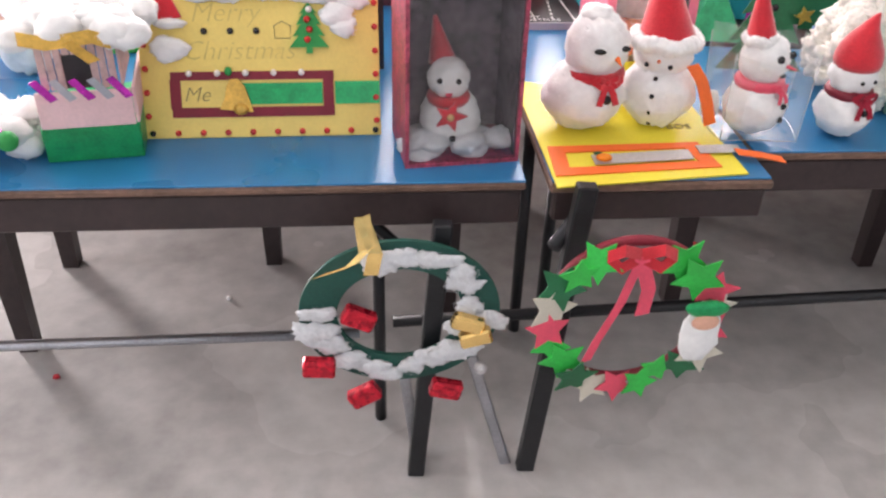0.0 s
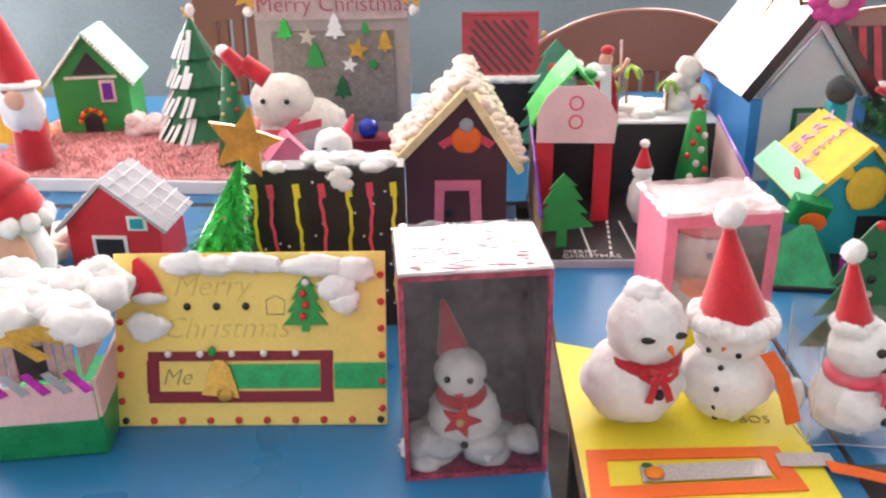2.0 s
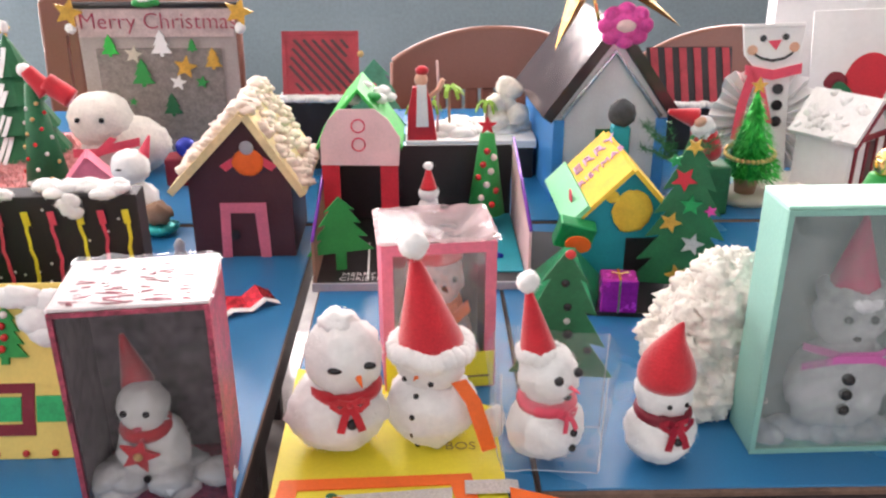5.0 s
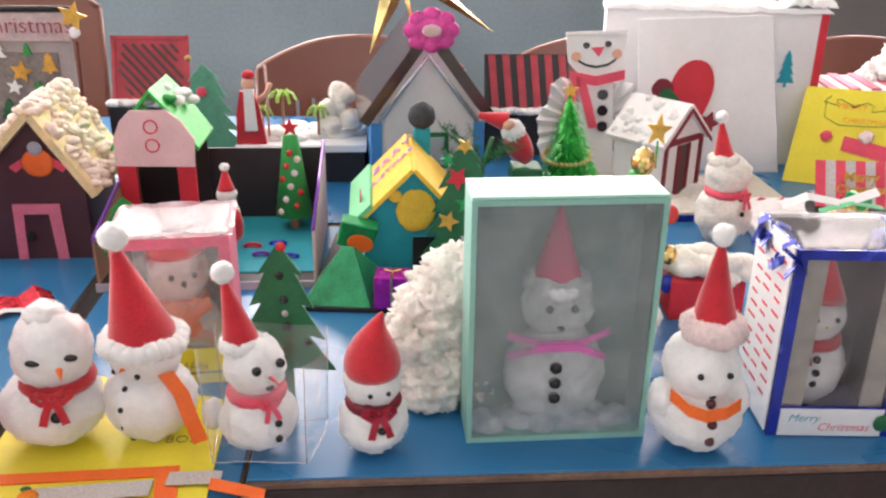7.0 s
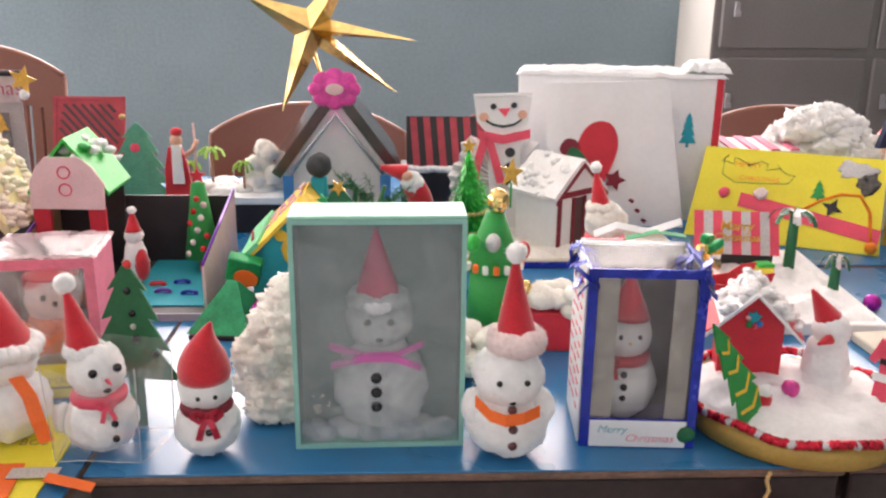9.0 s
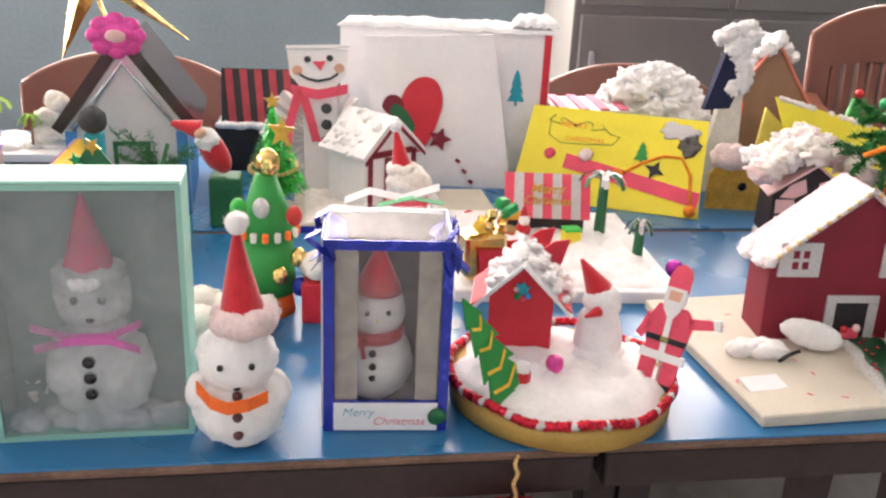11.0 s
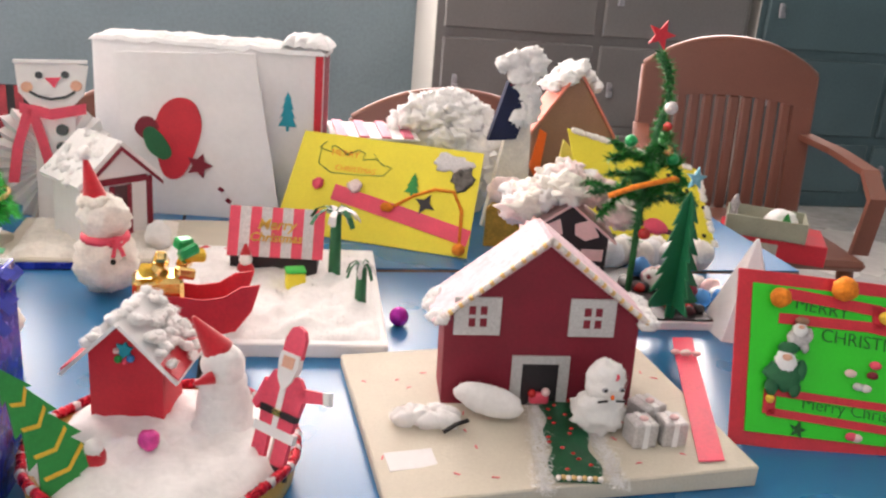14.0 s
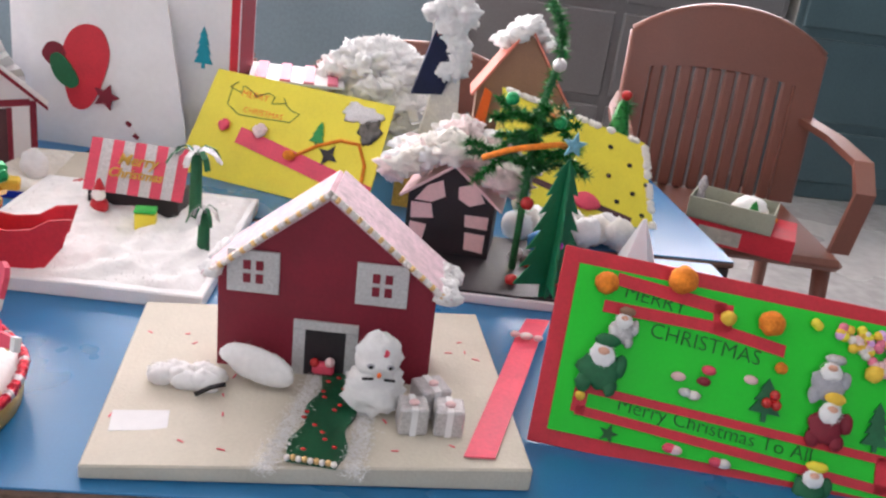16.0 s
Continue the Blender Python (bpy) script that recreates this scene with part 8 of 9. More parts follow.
striped_house(2.985, 2.60, 0.165, 0.160, 0.300, "black house with dull red slant-striped roof and cotton eave", STRIPE_RED, DARK_BROWN, True)
striped_house(3.805, 2.72, 0.20, 0.110, 0.240, "black paper house with red and black striped roof", BLACK, STRIPE_RED, False)

# ---- palms on a snowy box, standing doll ----
pb = thing("palm_diorama", 3.255, 2.555, TOP, 0, "dark box topped with white snow board and toy palms", "diorama")
part("box", Build().box((0.135, 0.06, 0.034), (0.27, 0.16, 0.068), BLACK, 0.002), pb)
part("snow_top", Build().box((0.135, 0.06, 0.077), (0.28, 0.165, 0.018), FOAM_WHITE, 0.002), pb, "white foam snow")
g = Build()
for k in range(16):
    g.ball((random.uniform(0.04, 0.25), random.uniform(0.0, 0.12), 0.084 + random.uniform(0, 0.012)), (0.030, 0.024, 0.014), COTTON, 0.2, 50, 14, 9)
tagged(part("snow", g, pb, "cotton snow"), kind="stuff")
LIME = material("lime_fronds", (0.28, 0.50, 0.06), 0.6, 0, 0.15, 40)
for px, py, h_ in ((3.305, 2.58, 0.085), (3.345, 2.62, 0.11), (3.425, 2.58, 0.085), (3.27, 2.60, 0.075), (3.455, 2.62, 0.08)):
    palm(px, py, TOP + 0.084, h_ - 0.018, 0.003, BROWN_CARD, LIME, "toy palm with lime green fronds on snow")
g = Build()
for k in range(10):
    g.ball((random.uniform(-0.03, 0.03), random.uniform(-0.02, 0.02), 0.02 + 0.085 * random.random()), (0.024, 0.022, 0.022), COTTON_CREAM, 0.2, 50, 16, 10)
single(g, "cotton_tree", 3.470, 2.61, TOP + 0.084, 0, "cream cotton tree clump on the snow board", "tree")
g = Build().card([(-0.028, 0.0), (0.030, 0.0), (0.020, 0.075), (0.010, 0.110), (-0.016, 0.110), (-0.026, 0.060)], 0.012, RED_FELT).card([(-0.010, 0.030), (0.014, 0.030), (0.010, 0.115), (-0.008, 0.115)], 0.016, COTTON)
g.ball((0, -0.006, 0.124), (0.013, 0.010, 0.015), SKIN).ball((0.002, -0.006, 0.142), (0.013, 0.010, 0.010), RED_FELT).tube([(0.012, -0.004, 0.085), (0.034, -0.006, 0.105), (0.042, -0.006, 0.125)], 0.005, SKIN)
g.v = [(x * 1.1, y, z * 1.05) for x, y, z in g.v]
single(g, "bearded_doll", 3.284, 2.550, TOP + 0.085, 0, "slim red doll with white beard, arm raised", "doll")
single(Build().tube([(0, 0, 0), (0.002, 0, 0.12), (0.0, 0, 0.165)], 0.0028, STICK), "stick", 3.318, 2.57, TOP + 0.085, 0, "thin wooden stick standing upright", "stick")

# ---- the west back table: green house, trees, banner, cotton snowman ----
rt = thing("grass_board", 1.95, 2.37, TOP, -4, "white board covered with red-pink shaggy grass", "board")
part("board", Build().box((0.33, 0.24, 0.014), (0.66, 0.48, 0.028), FOAM_WHITE, 0.002), rt)
g = Build()
vs, fs = [], []
for k in range(9000):
    p = Vector((random.uniform(0.01, 0.65), random.uniform(0.01, 0.46), 0.028))
    d = Vector((random.uniform(-0.010, 0.010), random.uniform(-0.010, 0.010), random.uniform(0.006, 0.016)))
    s = Vector((random.uniform(-1, 1), random.uniform(-1, 1), 0)) * 0.0022
    i = len(vs)
    vs += [p - s, p + s, p + d]
    fs.append((i, i + 1, i + 2))
g.add(vs, fs, FUR)
g.box((0.33, 0.24, 0.0295), (0.65, 0.47, 0.003), FUR)
tagged(part("grass", g, rt, "red-pink paper grass"), kind="stuff")
gh = gable_house("green_house", 2.055, 2.655, TOP + 0.034, 8, 0.165, 0.14, 0.125, 0.222, GREEN, ROOF_MINT, "green paper house with pale mint roof and bead trim", over=0.020, thick=0.006, ax=0.085)
part("attic_window", Build().card([(0.045, 0.135), (0.125, 0.135), (0.085, 0.185)], 0.003, BLACK, None, -0.0006), gh, "dark attic opening")
part("window", Build().box((0.118, -0.002, 0.095), (0.034, 0.003, 0.050), PALE_PINK).box((0.118, -0.004, 0.095), (0.022, 0.002, 0.038), PURPLE), gh, "pink framed window")
part("doorway", Build().card([(0.055, 0.0), (0.095, 0.0), (0.095, 0.030), (0.075, 0.046), (0.055, 0.030)], 0.003, BLACK, None, -0.0006), gh)
g = Build()
for k in range(9):
    a = math.pi * k / 8
    g.ball((0.075 + 0.026 * math.cos(a), -0.006, 0.028 + 0.026 * math.sin(a)), 0.006, RED_BEAD if k % 2 else ORANGE_FUR, 0, 1, 8, 6)
part("garland", g, gh, "red bead garland")
for a, b in (((-0.014, 0.112), (0.085, 0.226)), ((0.180, 0.112), (0.085, 0.226)), ((0.03, 0.128), (0.14, 0.128))):
    g = Build()
    for k in range(18):
        f = k / 17
        g.ball((a[0] + (b[0] - a[0]) * f, -0.017 if a[1] < 0.12 else -0.003, a[1] + (b[1] - a[1]) * f), 0.004, PEARL, 0, 1, 8, 6)
    part("bead_trim", g, gh, "white bead trim")
g = Build()
for k in range(16):
    g.ball((random.uniform(-0.05, 0.05), random.uniform(-0.03, 0.04), random.uniform(0.0, 0.03)), (0.022, 0.02, 0.016), COTTON_PINK, 0.25, 50, 14, 9)
single(g, "cotton_heap", 2.265, 2.66, TOP + 0.034, 0, "pink-white cotton heap beside the green house", "snow", kind="stuff")

wt = thing("snowy_tree", 2.385, 2.66, TOP + 0.030, 0, "dark green paper cone tree daubed with white snow", "christmas tree", "small christmas trees")
part("cone", Build().lathe([(0.100, 0.0), (0.056, 0.072), (0.084, 0.060), (0.042, 0.132), (0.066, 0.120), (0.027, 0.192), (0.046, 0.180), (0.003, 0.262)], DARK_GREEN, None, 11, False), wt)
for rim, top_r, z0, z1 in ((0.100, 0.056, 0.0, 0.072), (0.084, 0.042, 0.060, 0.132), (0.066, 0.027, 0.120, 0.192), (0.046, 0.003, 0.180, 0.262)):
    for k in range(9):
        a = 2.75 + 0.24 * k + random.uniform(-0.06, 0.06)
        ln = random.uniform(0.35, 0.75)
        pts = [((rim + (top_r - rim) * ln * s / 3 + 0.002) * math.cos(a + 0.05 * s), (rim + (top_r - rim) * ln * s / 3 + 0.002) * math.sin(a + 0.05 * s), z0 + (z1 - z0) * ln * s / 3) for s in range(4)]
        part("snow_dab", Build().ribbon(pts, random.uniform(0.008, 0.014) * (0.5 + rim * 6), (-math.sin(a), math.cos(a), 0), FOAM_WHITE, 0.0015), wt)
part("star", Build().card(star_poly(0.018, 0.45, 5, 0.2, 0, 0.276), 0.004, GOLD_GLITTER).ball((0.006, -0.004, 0.280), (0.010, 0.006, 0.014), COTTON, 0.3, 60), wt, "gold star with cotton")

cn = thing("cone_tree", 2.522, 2.44, TOP, 0, "green foam cone with beads and tilted red hat", "christmas tree", "small christmas trees")
part("cone", Build().lathe([(0.048, 0.0), (0.012, 0.235)], DARK_GREEN, None, 24), cn)
for k in range(20):
    f, a = 0.05 + 0.042 * k, 3.5 + 0.6 * (k * 7 % 5)
    rr = 0.049 - 0.037 * f
    part("bead", Build().ball((rr * math.cos(a), rr * math.sin(a), 0.235 * f), 0.0045, (PEARL, GOLD_BEAD, RED_BEAD)[k % 3], 0, 1, 8, 6), cn)
g = Build()
cone_between(g, (0.030, 0, 0.218), (-0.004, 0, 0.262), 0.020, 0.014, RED_FELT)
cone_between(g, (0.075, 0, 0.205), (0.030, 0, 0.238), 0.020, 0.020, RED_FELT)
g.ball((-0.008, 0, 0.262), 0.013, COTTON, 0.15, 90, 14, 9)
part("hat", g, cn, "red hat tipped sideways")

g = snowman_mesh(((0.03, 0, 0.060), (0.098, 0.062, 0.066)), ((-0.012, -0.014, 0.120), (0.070, 0.056, 0.062)), -6, COTTON_CREAM, eyes=(22, 12, 0.006, BEAD), buttons=2, button_r=0.007, scarf=None, bow=None, rough=0.08)
g.tag = "scarf"
g.ribbon([(-0.065, -0.062, 0.060), (-0.01, -0.078, 0.066), (0.04, -0.074, 0.080), (0.075, -0.05, 0.082)], 0.018, (0, 0.2, 1), PINK_RED, 0.002)
g.ribbon([(-0.045, -0.068, 0.030), (-0.01, -0.080, 0.062), (0.03, -0.076, 0.098)], 0.016, (1, 0, -0.3), PINK_RED, 0.002)
split_figure(g, "snowman", 2.605, 2.60, TOP + 0.002, 0, "broad cream cotton snowman with red scarf, leaning back", "snowman", SNOWMEN)

bn = thing("banner", 2.505, 2.76, TOP, 0, "grey hanging banner with felt trees and stars", "banner")
# backlit banner: its shade is put into the card and felt tones
BANNER_CARD_SHADE = material("shaded_banner_card", (0.40, 0.35, 0.33), 0.85, 0, 0.1, 12)
BANNER_FELT_SHADE = material("shaded_brown_grey_felt", (0.26, 0.23, 0.215), 0.95, 0, 0.2, 60, 0.3, 200)
part("backing", Build().box((0.178, 0.004, 0.170), (0.356, 0.004, 0.340), BANNER_CARD_SHADE, 0.001), bn, "off-white card, darkened with backlit shade")
part("panel", Build().box((0.178, 0.0, 0.135), (0.285, 0.003, 0.215), BANNER_FELT_SHADE), bn, "grey felt panel, darkened with backlit shade")
# heading cream dulled in colour for the same backlit shade
BANNER_HEAD_SHADE = material("shaded_heading_felt", (0.55, 0.44, 0.43), 0.95, 0, 0.15, 40, 0.3, 200)
part("heading", Build().box((0.178, -0.001, 0.300), (0.350, 0.004, 0.062), BANNER_HEAD_SHADE), bn, "cream heading strip, dulled with backlit shade")
part("rod", Build().tube([(-0.014, 0.0, 0.340), (0.372, 0.0, 0.340)], 0.007, BLACK), bn)
lettering("writing", "Merry Christmas", 0.052, material("wine_letters", (0.40, 0.05, 0.10), 0.7, 0, 0.1, 30), bn, pose(0.185, -0.0040, 0.303), 0.001)
for px, pz, k, m in ((0.068, 0.225, 0.05, LEAF), (0.135, 0.155, 0.065, GREEN), (0.185, 0.225, 0.060, WHITE), (0.195, 0.085, 0.055, DARK_GREEN), (0.255, 0.235, 0.03, GREEN), (0.300, 0.195, 0.050, GOLD_GLITTER)):
    part("felt_tree", Build().card([(px + a, pz + b) for a, b in fir_poly(k * 0.8, k, 3)], 0.003, m, None, -0.003), bn)
for px, pz, k, m in ((0.120, 0.230, 0.022, CREAM), (0.235, 0.200, 0.028, GOLD_GLITTER), (0.270, 0.165, 0.016, GREEN), (0.215, 0.165, 0.020, WHITE), (0.105, 0.120, 0.010, GREEN)):
    part("felt_star", Build().card(star_poly(k, 0.45, 5, 0.2, px, pz), 0.003, m, None, -0.003), bn)
for px in (-0.010, 0.370):
    part("star", Build().card(star_poly(0.034, 0.45, 5, 0.3, px, 0.325), 0.005, GOLD_GLITTER, None, -0.010).ball((px, -0.012, 0.290), (0.012, 0.008, 0.012), COTTON, 0.25, 60), bn, "gold star with cotton")
part("bow", Build().ball((0.165, -0.012, 0.348), (0.030, 0.008, 0.012), GREEN, 0.3, 60, 16, 10).ball((0.165, -0.018, 0.355), (0.018, 0.006, 0.008), COTTON, 0.3, 60), bn, "green bow with cotton")

g = Build().lathe([(0.040, 0.0), (0.030, 0.12)], RED_FELT, None, 20).ball((0.004, -0.016, 0.130), (0.044, 0.030, 0.055), COTTON, 0.18, 45, 24, 16).ball((0.004, -0.044, 0.150), (0.020, 0.008, 0.020), SKIN)
cone_between(g, (0, 0, 0.165), (-0.048, 0, 0.345), 0.040, 0.020, RED_FELT)
g.ball((0.0, -0.012, 0.175), (0.046, 0.034, 0.012), COTTON, 0.2, 60, 20, 10)
single(g, "bearded_doll", 2.10, 2.43, TOP + 0.030, 0, "tall red cone doll with white beard and long hat", "doll")
single(Build().card([(-0.06, 0.0), (0.055, 0.0), (0.03, 0.05), (-0.02, 0.12), (-0.06, 0.13)], 0.01, PURPLE), "purple_foil", 2.02, 2.36, TOP + 0.030, 10, "purple foil paper shape leaning", "paper")
single(Build().box((0, 0, 0.07), (0.10, 0.06, 0.14), YELLOW_FOAM, 0.003), "small_box", 1.99, 2.60, TOP + 0.034, 0, "orange-yellow paper box on the grass board", "box")

# small things between the brown house and the striped box
fs_ = thing("foil_strip", 3.008, 1.93, TOP, 35, "crumpled red foil strip with white edge on the table", "foil")
part("band", Build().ribbon([(-0.045, 0.0, 0.004), (-0.02, 0.006, 0.014), (0.008, 0.0, 0.008), (0.034, 0.006, 0.018), (0.055, 0.0, 0.004)], 0.034, (0, 1, 0.3), RIM_RED, 0.0012), fs_, "red foil")
part("edge", Build().ribbon([(-0.045, -0.020, 0.003), (-0.02, -0.014, 0.010), (0.008, -0.020, 0.005), (0.034, -0.014, 0.013), (0.055, -0.018, 0.003)], 0.009, (0, 1, 0.3), WHITE, 0.0012), fs_, "white paper edge")
single(Build().lathe([(0.011, 0.0), (0.013, 0.012), (0.008, 0.024), (0.010, 0.034), (0.004, 0.044)], GREY_PAPER, None, 12), "small_figure", 2.872, 2.105, TOP, 0, "tiny grey figurine beside the brown house", "figurine")
single(Build().ball((0, 0, 0.020), 0.022, BLUE, 0.05, 50, 18, 12), "bauble", 2.785, 2.52, TOP + 0.06, 0, "dark blue shiny bauble on a box", "bauble")
single(Build().box((0, 0, 0.03), (0.12, 0.06, 0.06), DARK_RED, 0.003), "small_box", 2.80, 2.53, TOP, 4, "dark red paper box", "box")
single(Build().lathe([(0.030, 0), (0.036, 0.010), (0.014, 0.016)], material("teal_foil", (0.02, 0.40, 0.40), 0.25, 0.5, 0.2, 50), None, 20).ball((0, 0, 0.035), (0.026, 0.024, 0.022), BROWN_CARD, 0.2, 70, 18, 12), "sweet_cup", 2.80, 2.24, TOP + 0.004, 0, "teal foil cup with brown sweet", "sweet")

# ---- the east back: cotton hill, houses, trees ----
ch = thing("cotton_hill", 4.856, 2.725, TOP, 0, "big mound of white cotton over a paper hill", "snow")
part("core", Build().ball((0, 0, 0.08), (0.13, 0.09, 0.14), COTTON_CREAM, 0.06, 20, 28, 16), ch)
for k in range(80):
    a, e = random.uniform(0, math.tau), random.uniform(0.1, 1.45)
    part("cotton_tuft", Build().ball((0.135 * math.cos(a) * math.cos(e), 0.09 * math.sin(a) * math.cos(e), 0.09 + 0.165 * math.sin(e)), (0.032, 0.026, 0.024), COTTON, 0.62, 60, 24, 16), ch)
for k in range(24):
    part("paper_curl", Build().ribbon([(0.07 + random.uniform(-0.04, 0.06), -0.09 + random.uniform(0, 0.03), 0.10 + random.uniform(-0.05, 0.06)), (0.08 + random.uniform(-0.04, 0.06), -0.11, 0.12 + random.uniform(-0.05, 0.05)), (0.09 + random.uniform(-0.04, 0.06), -0.09, 0.10 + random.uniform(-0.05, 0.05))], 0.02, (1, 0.2, 0.3), WHITE, 0.0008), ch)
tg = thing("pink_board", 4.62, 2.66, TOP, 2, "white board with pink stripes under cotton", "board")
part("board", Build().box((0.06, 0.05, 0.178), (0.20, 0.12, 0.006), WHITE, 0.001, pose(0, 0, 0, 6, 0, 0)).box((0.06, 0.10, 0.09), (0.19, 0.01, 0.18), WHITE, 0.001), tg)
for i in range(4):
    part("stripe", Build().box((-0.015 + 0.05 * i, 0.05, 0.183), (0.022, 0.119, 0.005), PINK, 0, pose(0, 0, 0, 6, 0, 0)), tg)
single(Build().card([(0, 0), (0.15, 0), (0.14, 0.06), (0.09, 0.11), (0.03, 0.12), (0.0, 0.08)], 0.012, GOLD_GLITTER).ball((0.075, -0.014, 0.055), (0.010, 0.004, 0.010), BEAD).ball((0.045, -0.006, 0.12), (0.05, 0.02, 0.03), COTTON_PINK, 0.2, 50, 20, 12), "orange_cutout", 4.895, 2.44, TOP, -10, "orange-brown foam animal cut-out with cotton", "cut-out")
sg = thing("cotton_figure", 4.968, 2.585, TOP, 0, "navy and red figure draped with cotton on a stand", "figure")
part("stand", Build().card([(-0.045, 0.0), (0.06, 0.0), (0.045, 0.235), (-0.005, 0.235)], 0.02, COTTON_CREAM), sg, "cream card stand")
part("coat", Build().card([(-0.052, 0.200), (0.010, 0.205), (0.026, 0.255), (0.010, 0.340), (-0.018, 0.330)], 0.020, material("navy_felt", (0.012, 0.018, 0.06), 0.9, 0, 0.15, 40, 0.3), None, -0.012), sg, "navy felt coat")
part("collar", Build().card([(-0.016, 0.320), (0.012, 0.325), (0.014, 0.365), (-0.008, 0.370)], 0.012, RED_FELT, None, -0.020), sg, "red felt piece")
for k in range(16):
    part("cotton_tuft", Build().ball((random.uniform(0.0, 0.05), -0.02, 0.25 + 0.14 * random.random()), (0.022, 0.018, 0.024), COTTON, 0.55, 65, 20, 14), sg)
for k in range(5):
    part("cotton_tuft", Build().ball((-0.03 + 0.015 * k, -0.02, 0.365 + 0.006 * k), (0.018, 0.016, 0.016), COTTON, 0.5, 65, 18, 12), sg)
cb = gable_house("card_house", 5.080, 2.755, TOP, -6, 0.200, 0.10, 0.185, 0.335, BROWN_CARD, material("salmon_card", (0.72, 0.22, 0.16), 0.6, 0, 0.1, 16), "brown card house with salmon roof and cotton snow", over=0.016, thick=0.005, ax=0.098)
cotton_on_slope(cb, (0.04, 0.29), (0.11, 0.35), -0.01, 0.10, 20, 0.020, COTTON)
cotton_on_slope(cb, (0.15, 0.30), (0.10, 0.35), -0.01, 0.10, 12, 0.016, COTTON)
part("yellow_piece", Build().card([(0.0, 0.10), (0.016, 0.195), (0.034, 0.185), (0.024, 0.06)], 0.006, ORANGE, None, -0.006), cb, "orange strip")
single(Build().card([(0.0, 0.0), (0.20, 0.0), (0.19, 0.09), (0.13, 0.10), (0.09, 0.13), (0.02, 0.19)], 0.012, material("pale_yellow_fleece", (0.78, 0.66, 0.16), 0.9, 0, 0.1, 30, 0.6, 160)).ball((0.07, -0.014, 0.09), (0.012, 0.003, 0.006), RED_BEAD).ball((0.10, -0.014, 0.07), (0.005, 0.003, 0.005), BEAD), "yellow_cutout", 5.105, 2.66, TOP, -8, "pale yellow fleece cut-out with beads", "cut-out")

y3 = thing("greeting_card", 5.120, 2.44, TOP + 0.044, -4, "yellow card edged with cream fluff, lying back", "card", rx=-40, ry=14)
part("support", Build().box((0.16, 0.09, -0.008), (0.26, 0.14, 0.05), CREAM, 0.002, pose(0, 0, 0, 42, 0, 0)), y3, "cream card block under it")
part("sheet", Build().card([(0, 0), (0.335, 0), (0.262, 0.225), (-0.068, 0.225)], 0.003, LEMON), y3)
g = Build()
for k in range(46):
    f = random.random()
    p = (-0.066 + 0.325 * f, -0.004, 0.223) if k % 2 else (0.332 - 0.07 * f, -0.004, 0.225 * f)
    g.ball(p, (0.009, 0.004, 0.007), COTTON_CREAM, 0.35, 60, 10, 7)
part("fluff_edge", g, y3, "cream cotton fluff edge")
for px, pz in ((0.19, 0.185), (0.24, 0.16), (0.20, 0.12), (0.26, 0.10), (0.23, 0.07), (0.29, 0.06), (0.285, 0.13)):
    part("bead", Build().ball((px, -0.004, pz), (0.006, 0.003, 0.005), BEAD, 0, 1, 8, 6), y3)
part("band", Build().ribbon([(0.02, -0.003, 0.05), (0.16, -0.003, 0.045), (0.27, -0.003, 0.04)], 0.014, (0, 0, 1), DARK_BROWN, 0.001).ball((0.165, -0.008, 0.045), (0.03, 0.006, 0.02), PINK_RED, 0.15, 50, 16, 10), y3, "red and brown paper band")

bt = thing("black_tray", 4.905, 2.005, TOP, -4, "white-edged black tray cluttered with small sweets", "tray")
part("board", Build().box((0.145, 0.13, 0.008), (0.29, 0.26, 0.016), FOAM_WHITE, 0.002), bt)
part("mat", Build().box((0.145, 0.13, 0.018), (0.282, 0.252, 0.004), BLACK), bt, "black glittered mat")
for k in range(26):
    part("sweet", Build().ball((random.uniform(0.16, 0.275), random.uniform(0.02, 0.2), 0.026), (0.011, 0.010, 0.009), (RED_BEAD, DARK_BROWN, SILVER, BLACK)[k % 4], 0.2, 60, 10, 7), bt)
bw = gable_house("patched_house", 4.902, 2.170, TOP + 0.020, -14, 0.145, 0.10, 0.095, 0.150, BLACK, PALE_PINK, "black paper house with pale pink patches, cotton roof", over=0.014, thick=0.004)
for poly in ([(0.012, 0.085), (0.030, 0.112), (0.055, 0.125), (0.062, 0.098), (0.040, 0.085)], [(0.082, 0.118), (0.110, 0.128), (0.128, 0.098), (0.104, 0.088), (0.084, 0.098)], [(0.008, 0.052), (0.046, 0.058), (0.040, 0.082), (0.006, 0.080)], [(0.100, 0.052), (0.138, 0.052), (0.138, 0.074), (0.098, 0.072)], [(0.006, 0.006), (0.030, 0.006), (0.036, 0.044), (0.008, 0.046)], [(0.104, 0.012), (0.136, 0.010), (0.136, 0.042), (0.102, 0.042)]):
    part("patch", Build().card(poly, 0.002, PALE_PINK, None, -0.001), bw)
for k in range(46):
    f = random.uniform(-1, 1)
    part("cotton_tuft", Build().ball((0.072 + 0.115 * f, random.uniform(-0.01, 0.12), 0.172 - 0.055 * abs(f) + random.uniform(0, 0.026)), (0.027, 0.022, 0.017), (COTTON, COTTON_CREAM, COTTON_PINK, COTTON_CREAM)[k % 4], 0.62, 70, 20, 14), bw)

# the tall tinsel tree
xt = thing("tinsel_tree", 5.082, 2.108, TOP + 0.020, 0, "tall green tinsel tree with red star, bent top", "christmas tree", "small christmas trees")
xt.matrix_basis = xt.matrix_basis @ Matrix.Diagonal((1, 1, 0.955, 1))
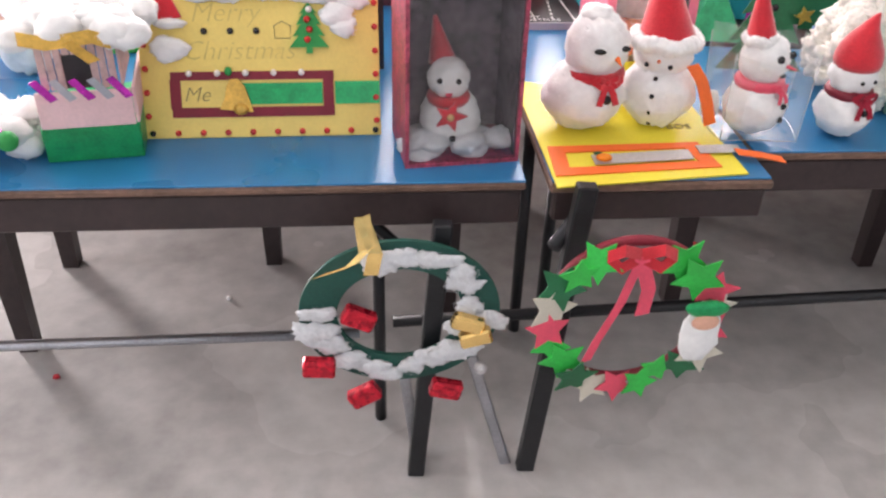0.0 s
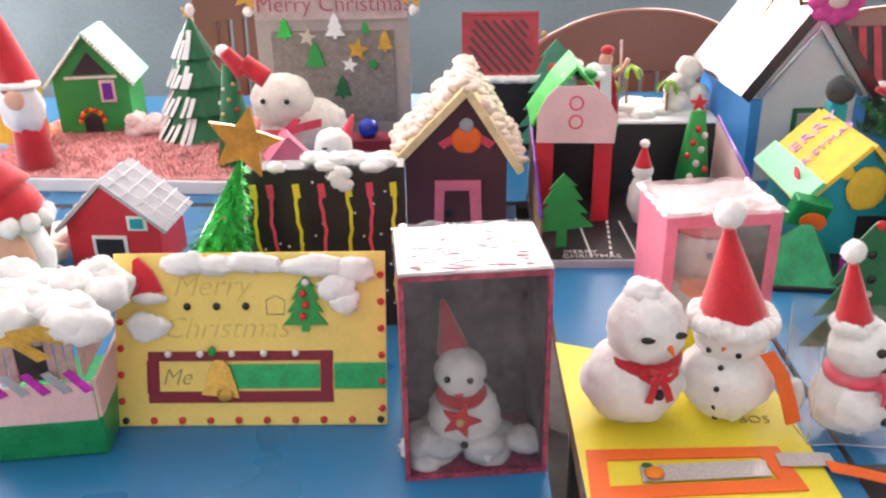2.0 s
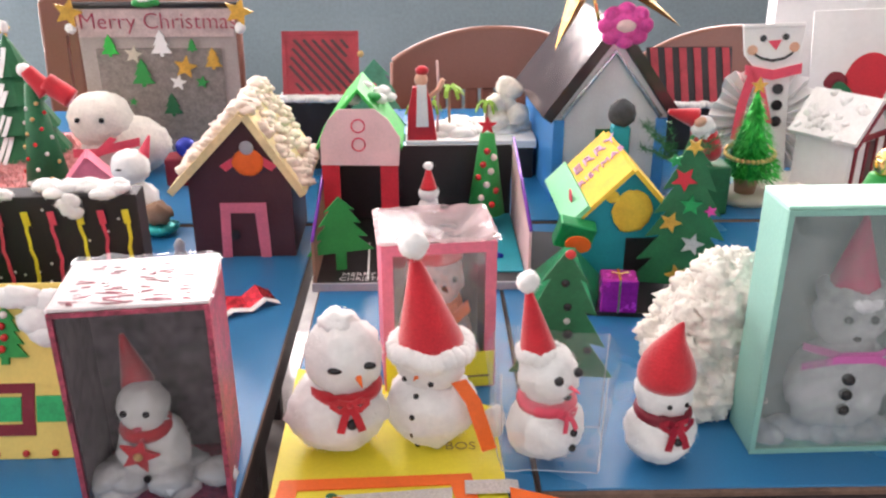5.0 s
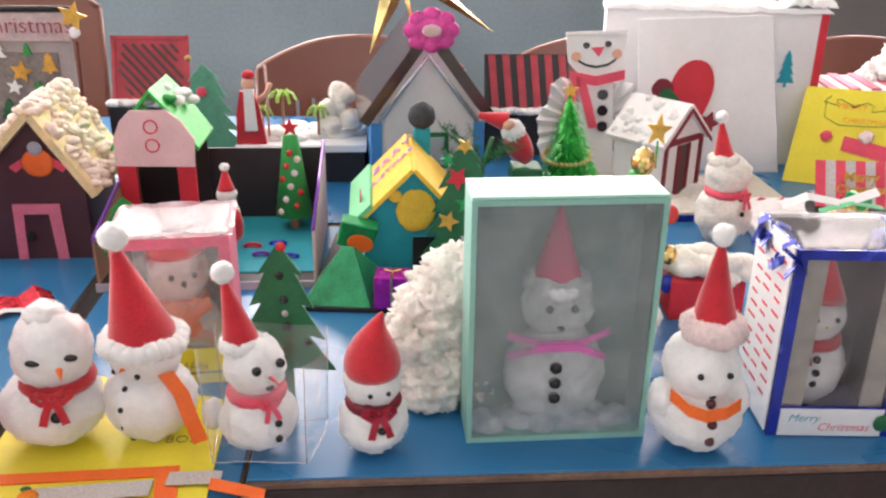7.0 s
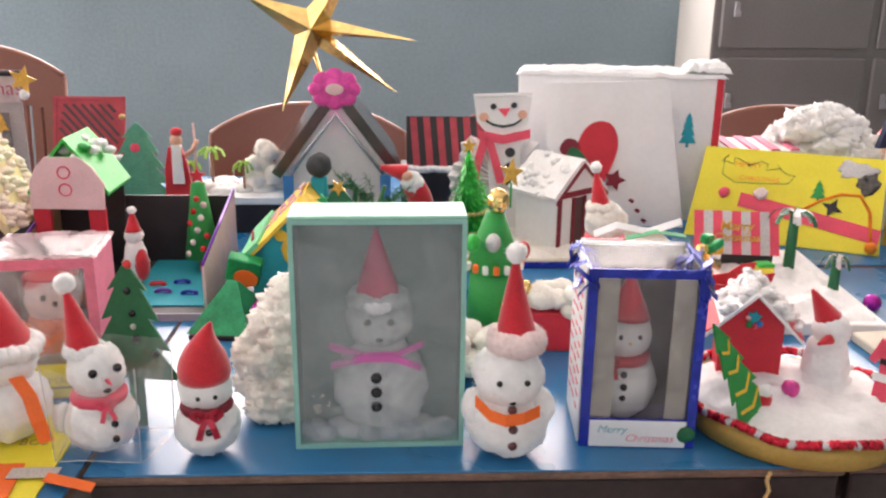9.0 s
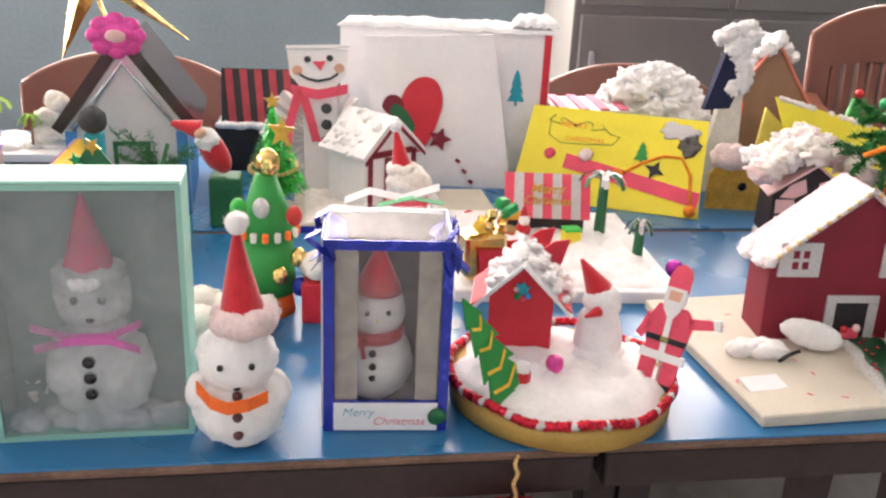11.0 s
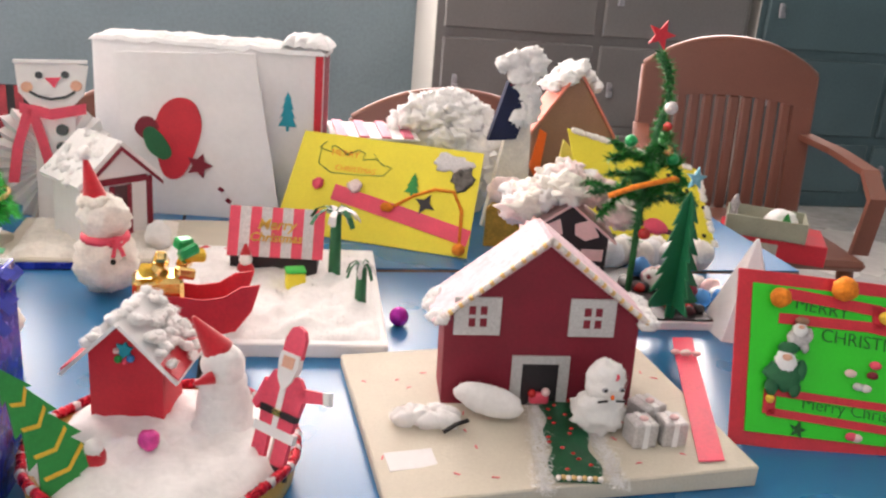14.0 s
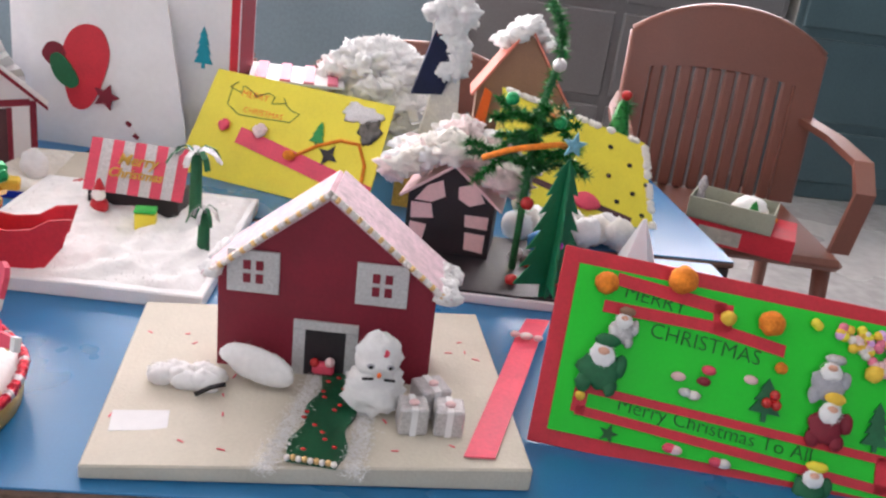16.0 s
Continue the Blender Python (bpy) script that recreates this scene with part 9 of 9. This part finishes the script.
path = [(0.0, 0, 0.0), (0.0, 0, 0.10), (0.0, 0, 0.20), (0.006, 0, 0.30), (0.020, 0, 0.37), (0.012, 0, 0.42), (-0.010, 0, 0.450)]
part("stem", Build().tube(path, 0.006, FIR), xt)


def needles(pts, n, ln, mat, spread=1.0):
    g = Build()
    vs, fs = [], []
    pts = [Vector(p) for p in pts]
    for k in range(n):
        f = random.random() * (len(pts) - 1)
        i = min(int(f), len(pts) - 2)
        p = pts[i].lerp(pts[i + 1], f - i)
        d = Vector((random.uniform(-1, 1), random.uniform(-1, 1), random.uniform(-0.7, 0.7))).normalized() * ln * random.uniform(0.5, 1.2) * spread
        s = Vector((random.uniform(-1, 1), random.uniform(-1, 1), random.uniform(-1, 1))) * 0.0019
        j = len(vs)
        vs += [p - s, p + s, p + d]
        fs.append((j, j + 1, j + 2))
    return g.add(vs, fs, mat)


SHINY_FIR = material("shiny_green_tinsel", (0.02, 0.24, 0.04), 0.3, 0.4, 0.35, 90)
tagged(part("tinsel", needles(path[1:], 1700, 0.018, SHINY_FIR), xt, "green tinsel"), kind="stuff")
for k in range(24):
    a = 0.55 + k * 2.4
    z = 0.175 + 0.014 * (k % 8)
    ln = 0.112 - 0.007 * (k % 8)
    tip = (ln * math.cos(a), ln * 0.6 * math.sin(a), z + 0.03 * math.sin(k))
    tagged(part("branch", needles([(0, 0, z), (tip[0] * 0.5, tip[1] * 0.5, z + 0.012), tip], 420, 0.018, SHINY_FIR if k % 3 else FIR), xt), kind="stuff")
part("ribbon", Build().tube([(-0.085, -0.05, 0.205), (-0.05, -0.07, 0.228), (-0.01, -0.07, 0.238), (0.03, -0.05, 0.240), (0.045, -0.03, 0.232)], 0.005, ORANGE_FUR), xt, "orange garland")
part("star", Build().card(star_poly(0.026, 0.4, 5, 0.3, -0.012, 0.480), 0.004, RED_PAPER), xt, "red paper star")
for px, pz, m in ((-0.05, 0.30, GREEN_GLITTER), (0.03, 0.27, GREEN_GLITTER), (0.0, 0.13, RED_BEAD), (0.018, 0.285, GOLD), (0.012, 0.36, SILVER)):
    part("bauble", Build().ball((px, -0.03, pz), 0.011, m, 0.05, 60, 12, 9), xt)
single(Build().card(star_poly(0.020, 0.42, 5, 0.1, 0, 0.245), 0.003, material("ice_blue_glitter", (0.20, 0.55, 0.66), 0.4, 0.2, 0.2, 60)), "blue_star", 5.117, 1.998, TOP + 0.02, 8, "ice blue star on the folded tree", "star")

# behind the green card: toys on a white cone
cw = thing("white_cone", 5.242, 1.985, TOP, 0, "white paper cone standing behind the green card", "cone")
part("cone", Build().lathe([(0.070, 0.0), (0.003, 0.168)], WHITE, None, 5, False), cw)
for k in range(14):
    px, py = random.uniform(5.13, 5.28), random.uniform(2.05, 2.2)
    m = (COTTON, PALE_PINK, SKY_BLUE, DARK_RED)[k % 4]
    g = Build().ball((0, 0, 0.018), (0.022, 0.018, 0.020), m, 0.2, 60, 14, 10)
    single(g, "pompom", px, py, TOP + (0.021 if px < 5.19 else 0.001), 0, ("white", "pale pink", "blue", "dark red")[k % 4] + " soft pompom ball among the sweets", "pompom", "loose pompoms")
for k in range(10):
    g = Build().ball((0, 0, 0.03), (0.03, 0.024, 0.03), (COTTON, COTTON_CREAM)[k % 2], 0.22, 60, 14, 10)
    single(g, "cotton_ball", 5.12 + 0.022 * k, 2.29 + 0.015 * (k % 3), TOP + 0.002, 0, "cream cotton ball behind the trays", "cotton ball", "loose cotton balls")
single(needles([(0, 0, 0.10), (0, 0, 0.16), (0.006, 0, 0.20)], 700, 0.030, SHINY_FIR).ball((0.0, -0.01, 0.216), 0.012, RED_BEAD).lathe([(0.02, 0.0), (0.03, 0.11), (0.010, 0.20)], SHINY_FIR), "tinsel_sprig", 5.421, 2.74, TOP, 0, "small green tinsel tree with red bead", "christmas tree", "small christmas trees")

# boxes on the armchair's seat
rb2 = thing("red_carton", 5.775, 2.735, 0.391, -28, "red printed carton lying on the chair seat", "box")
part("body", Build().box((0, 0, 0.028), (0.26, 0.17, 0.055), RED_PAPER, 0.002), rb2)
part("label", Build().box((-0.04, -0.0862, 0.026), (0.10, 0.001, 0.036), BEIGE), rb2, "pale printed label")
ob = thing("open_box", 5.742, 2.725, 0.4475, -30, "open grey-green card box holding a cotton toy", "box")
GG = material("grey_green_card", (0.36, 0.37, 0.29), 0.7, 0, 0.08, 16)
part("base", Build().box((0, 0, 0.002), (0.20, 0.13, 0.004), GG), ob)
for c, s in (((0, -0.063, 0.026), (0.20, 0.004, 0.052)), ((0, 0.063, 0.026), (0.20, 0.004, 0.052)), ((-0.098, 0, 0.026), (0.004, 0.122, 0.052)), ((0.098, 0, 0.026), (0.004, 0.122, 0.052))):
    part("side", Build().box(c, s, GG, 0.0005), ob)
g = Build().ball((0, 0, 0.03), (0.042, 0.034, 0.034), COTTON, 0.12, 50, 22, 14)
g.card(fir_poly(0.035, 0.045, 3), 0.003, GREEN, Matrix.Translation((0.006, -0.032, 0.018)))
g.ball((0.05, -0.02, 0.022), (0.018, 0.012, 0.010), ORANGE_FUR, 0.1, 60).ball((-0.045, -0.01, 0.02), (0.014, 0.012, 0.012), PALE_PINK)
single(g, "cotton_toy", 5.772, 2.705, 0.4525, -20, "white cotton toy with green tree patch in the box", "toy")
single(Build().lathe([(0.010, 0.0), (0.014, 0.02), (0.008, 0.045), (0.012, 0.065), (0.004, 0.085)], material("speckled_figure", (0.45, 0.42, 0.45), 0.5, 0, 0.4, 120), None, 12), "small_figure", 5.672, 2.77, 0.4525, 0, "small speckled figurine standing in the box", "figurine")
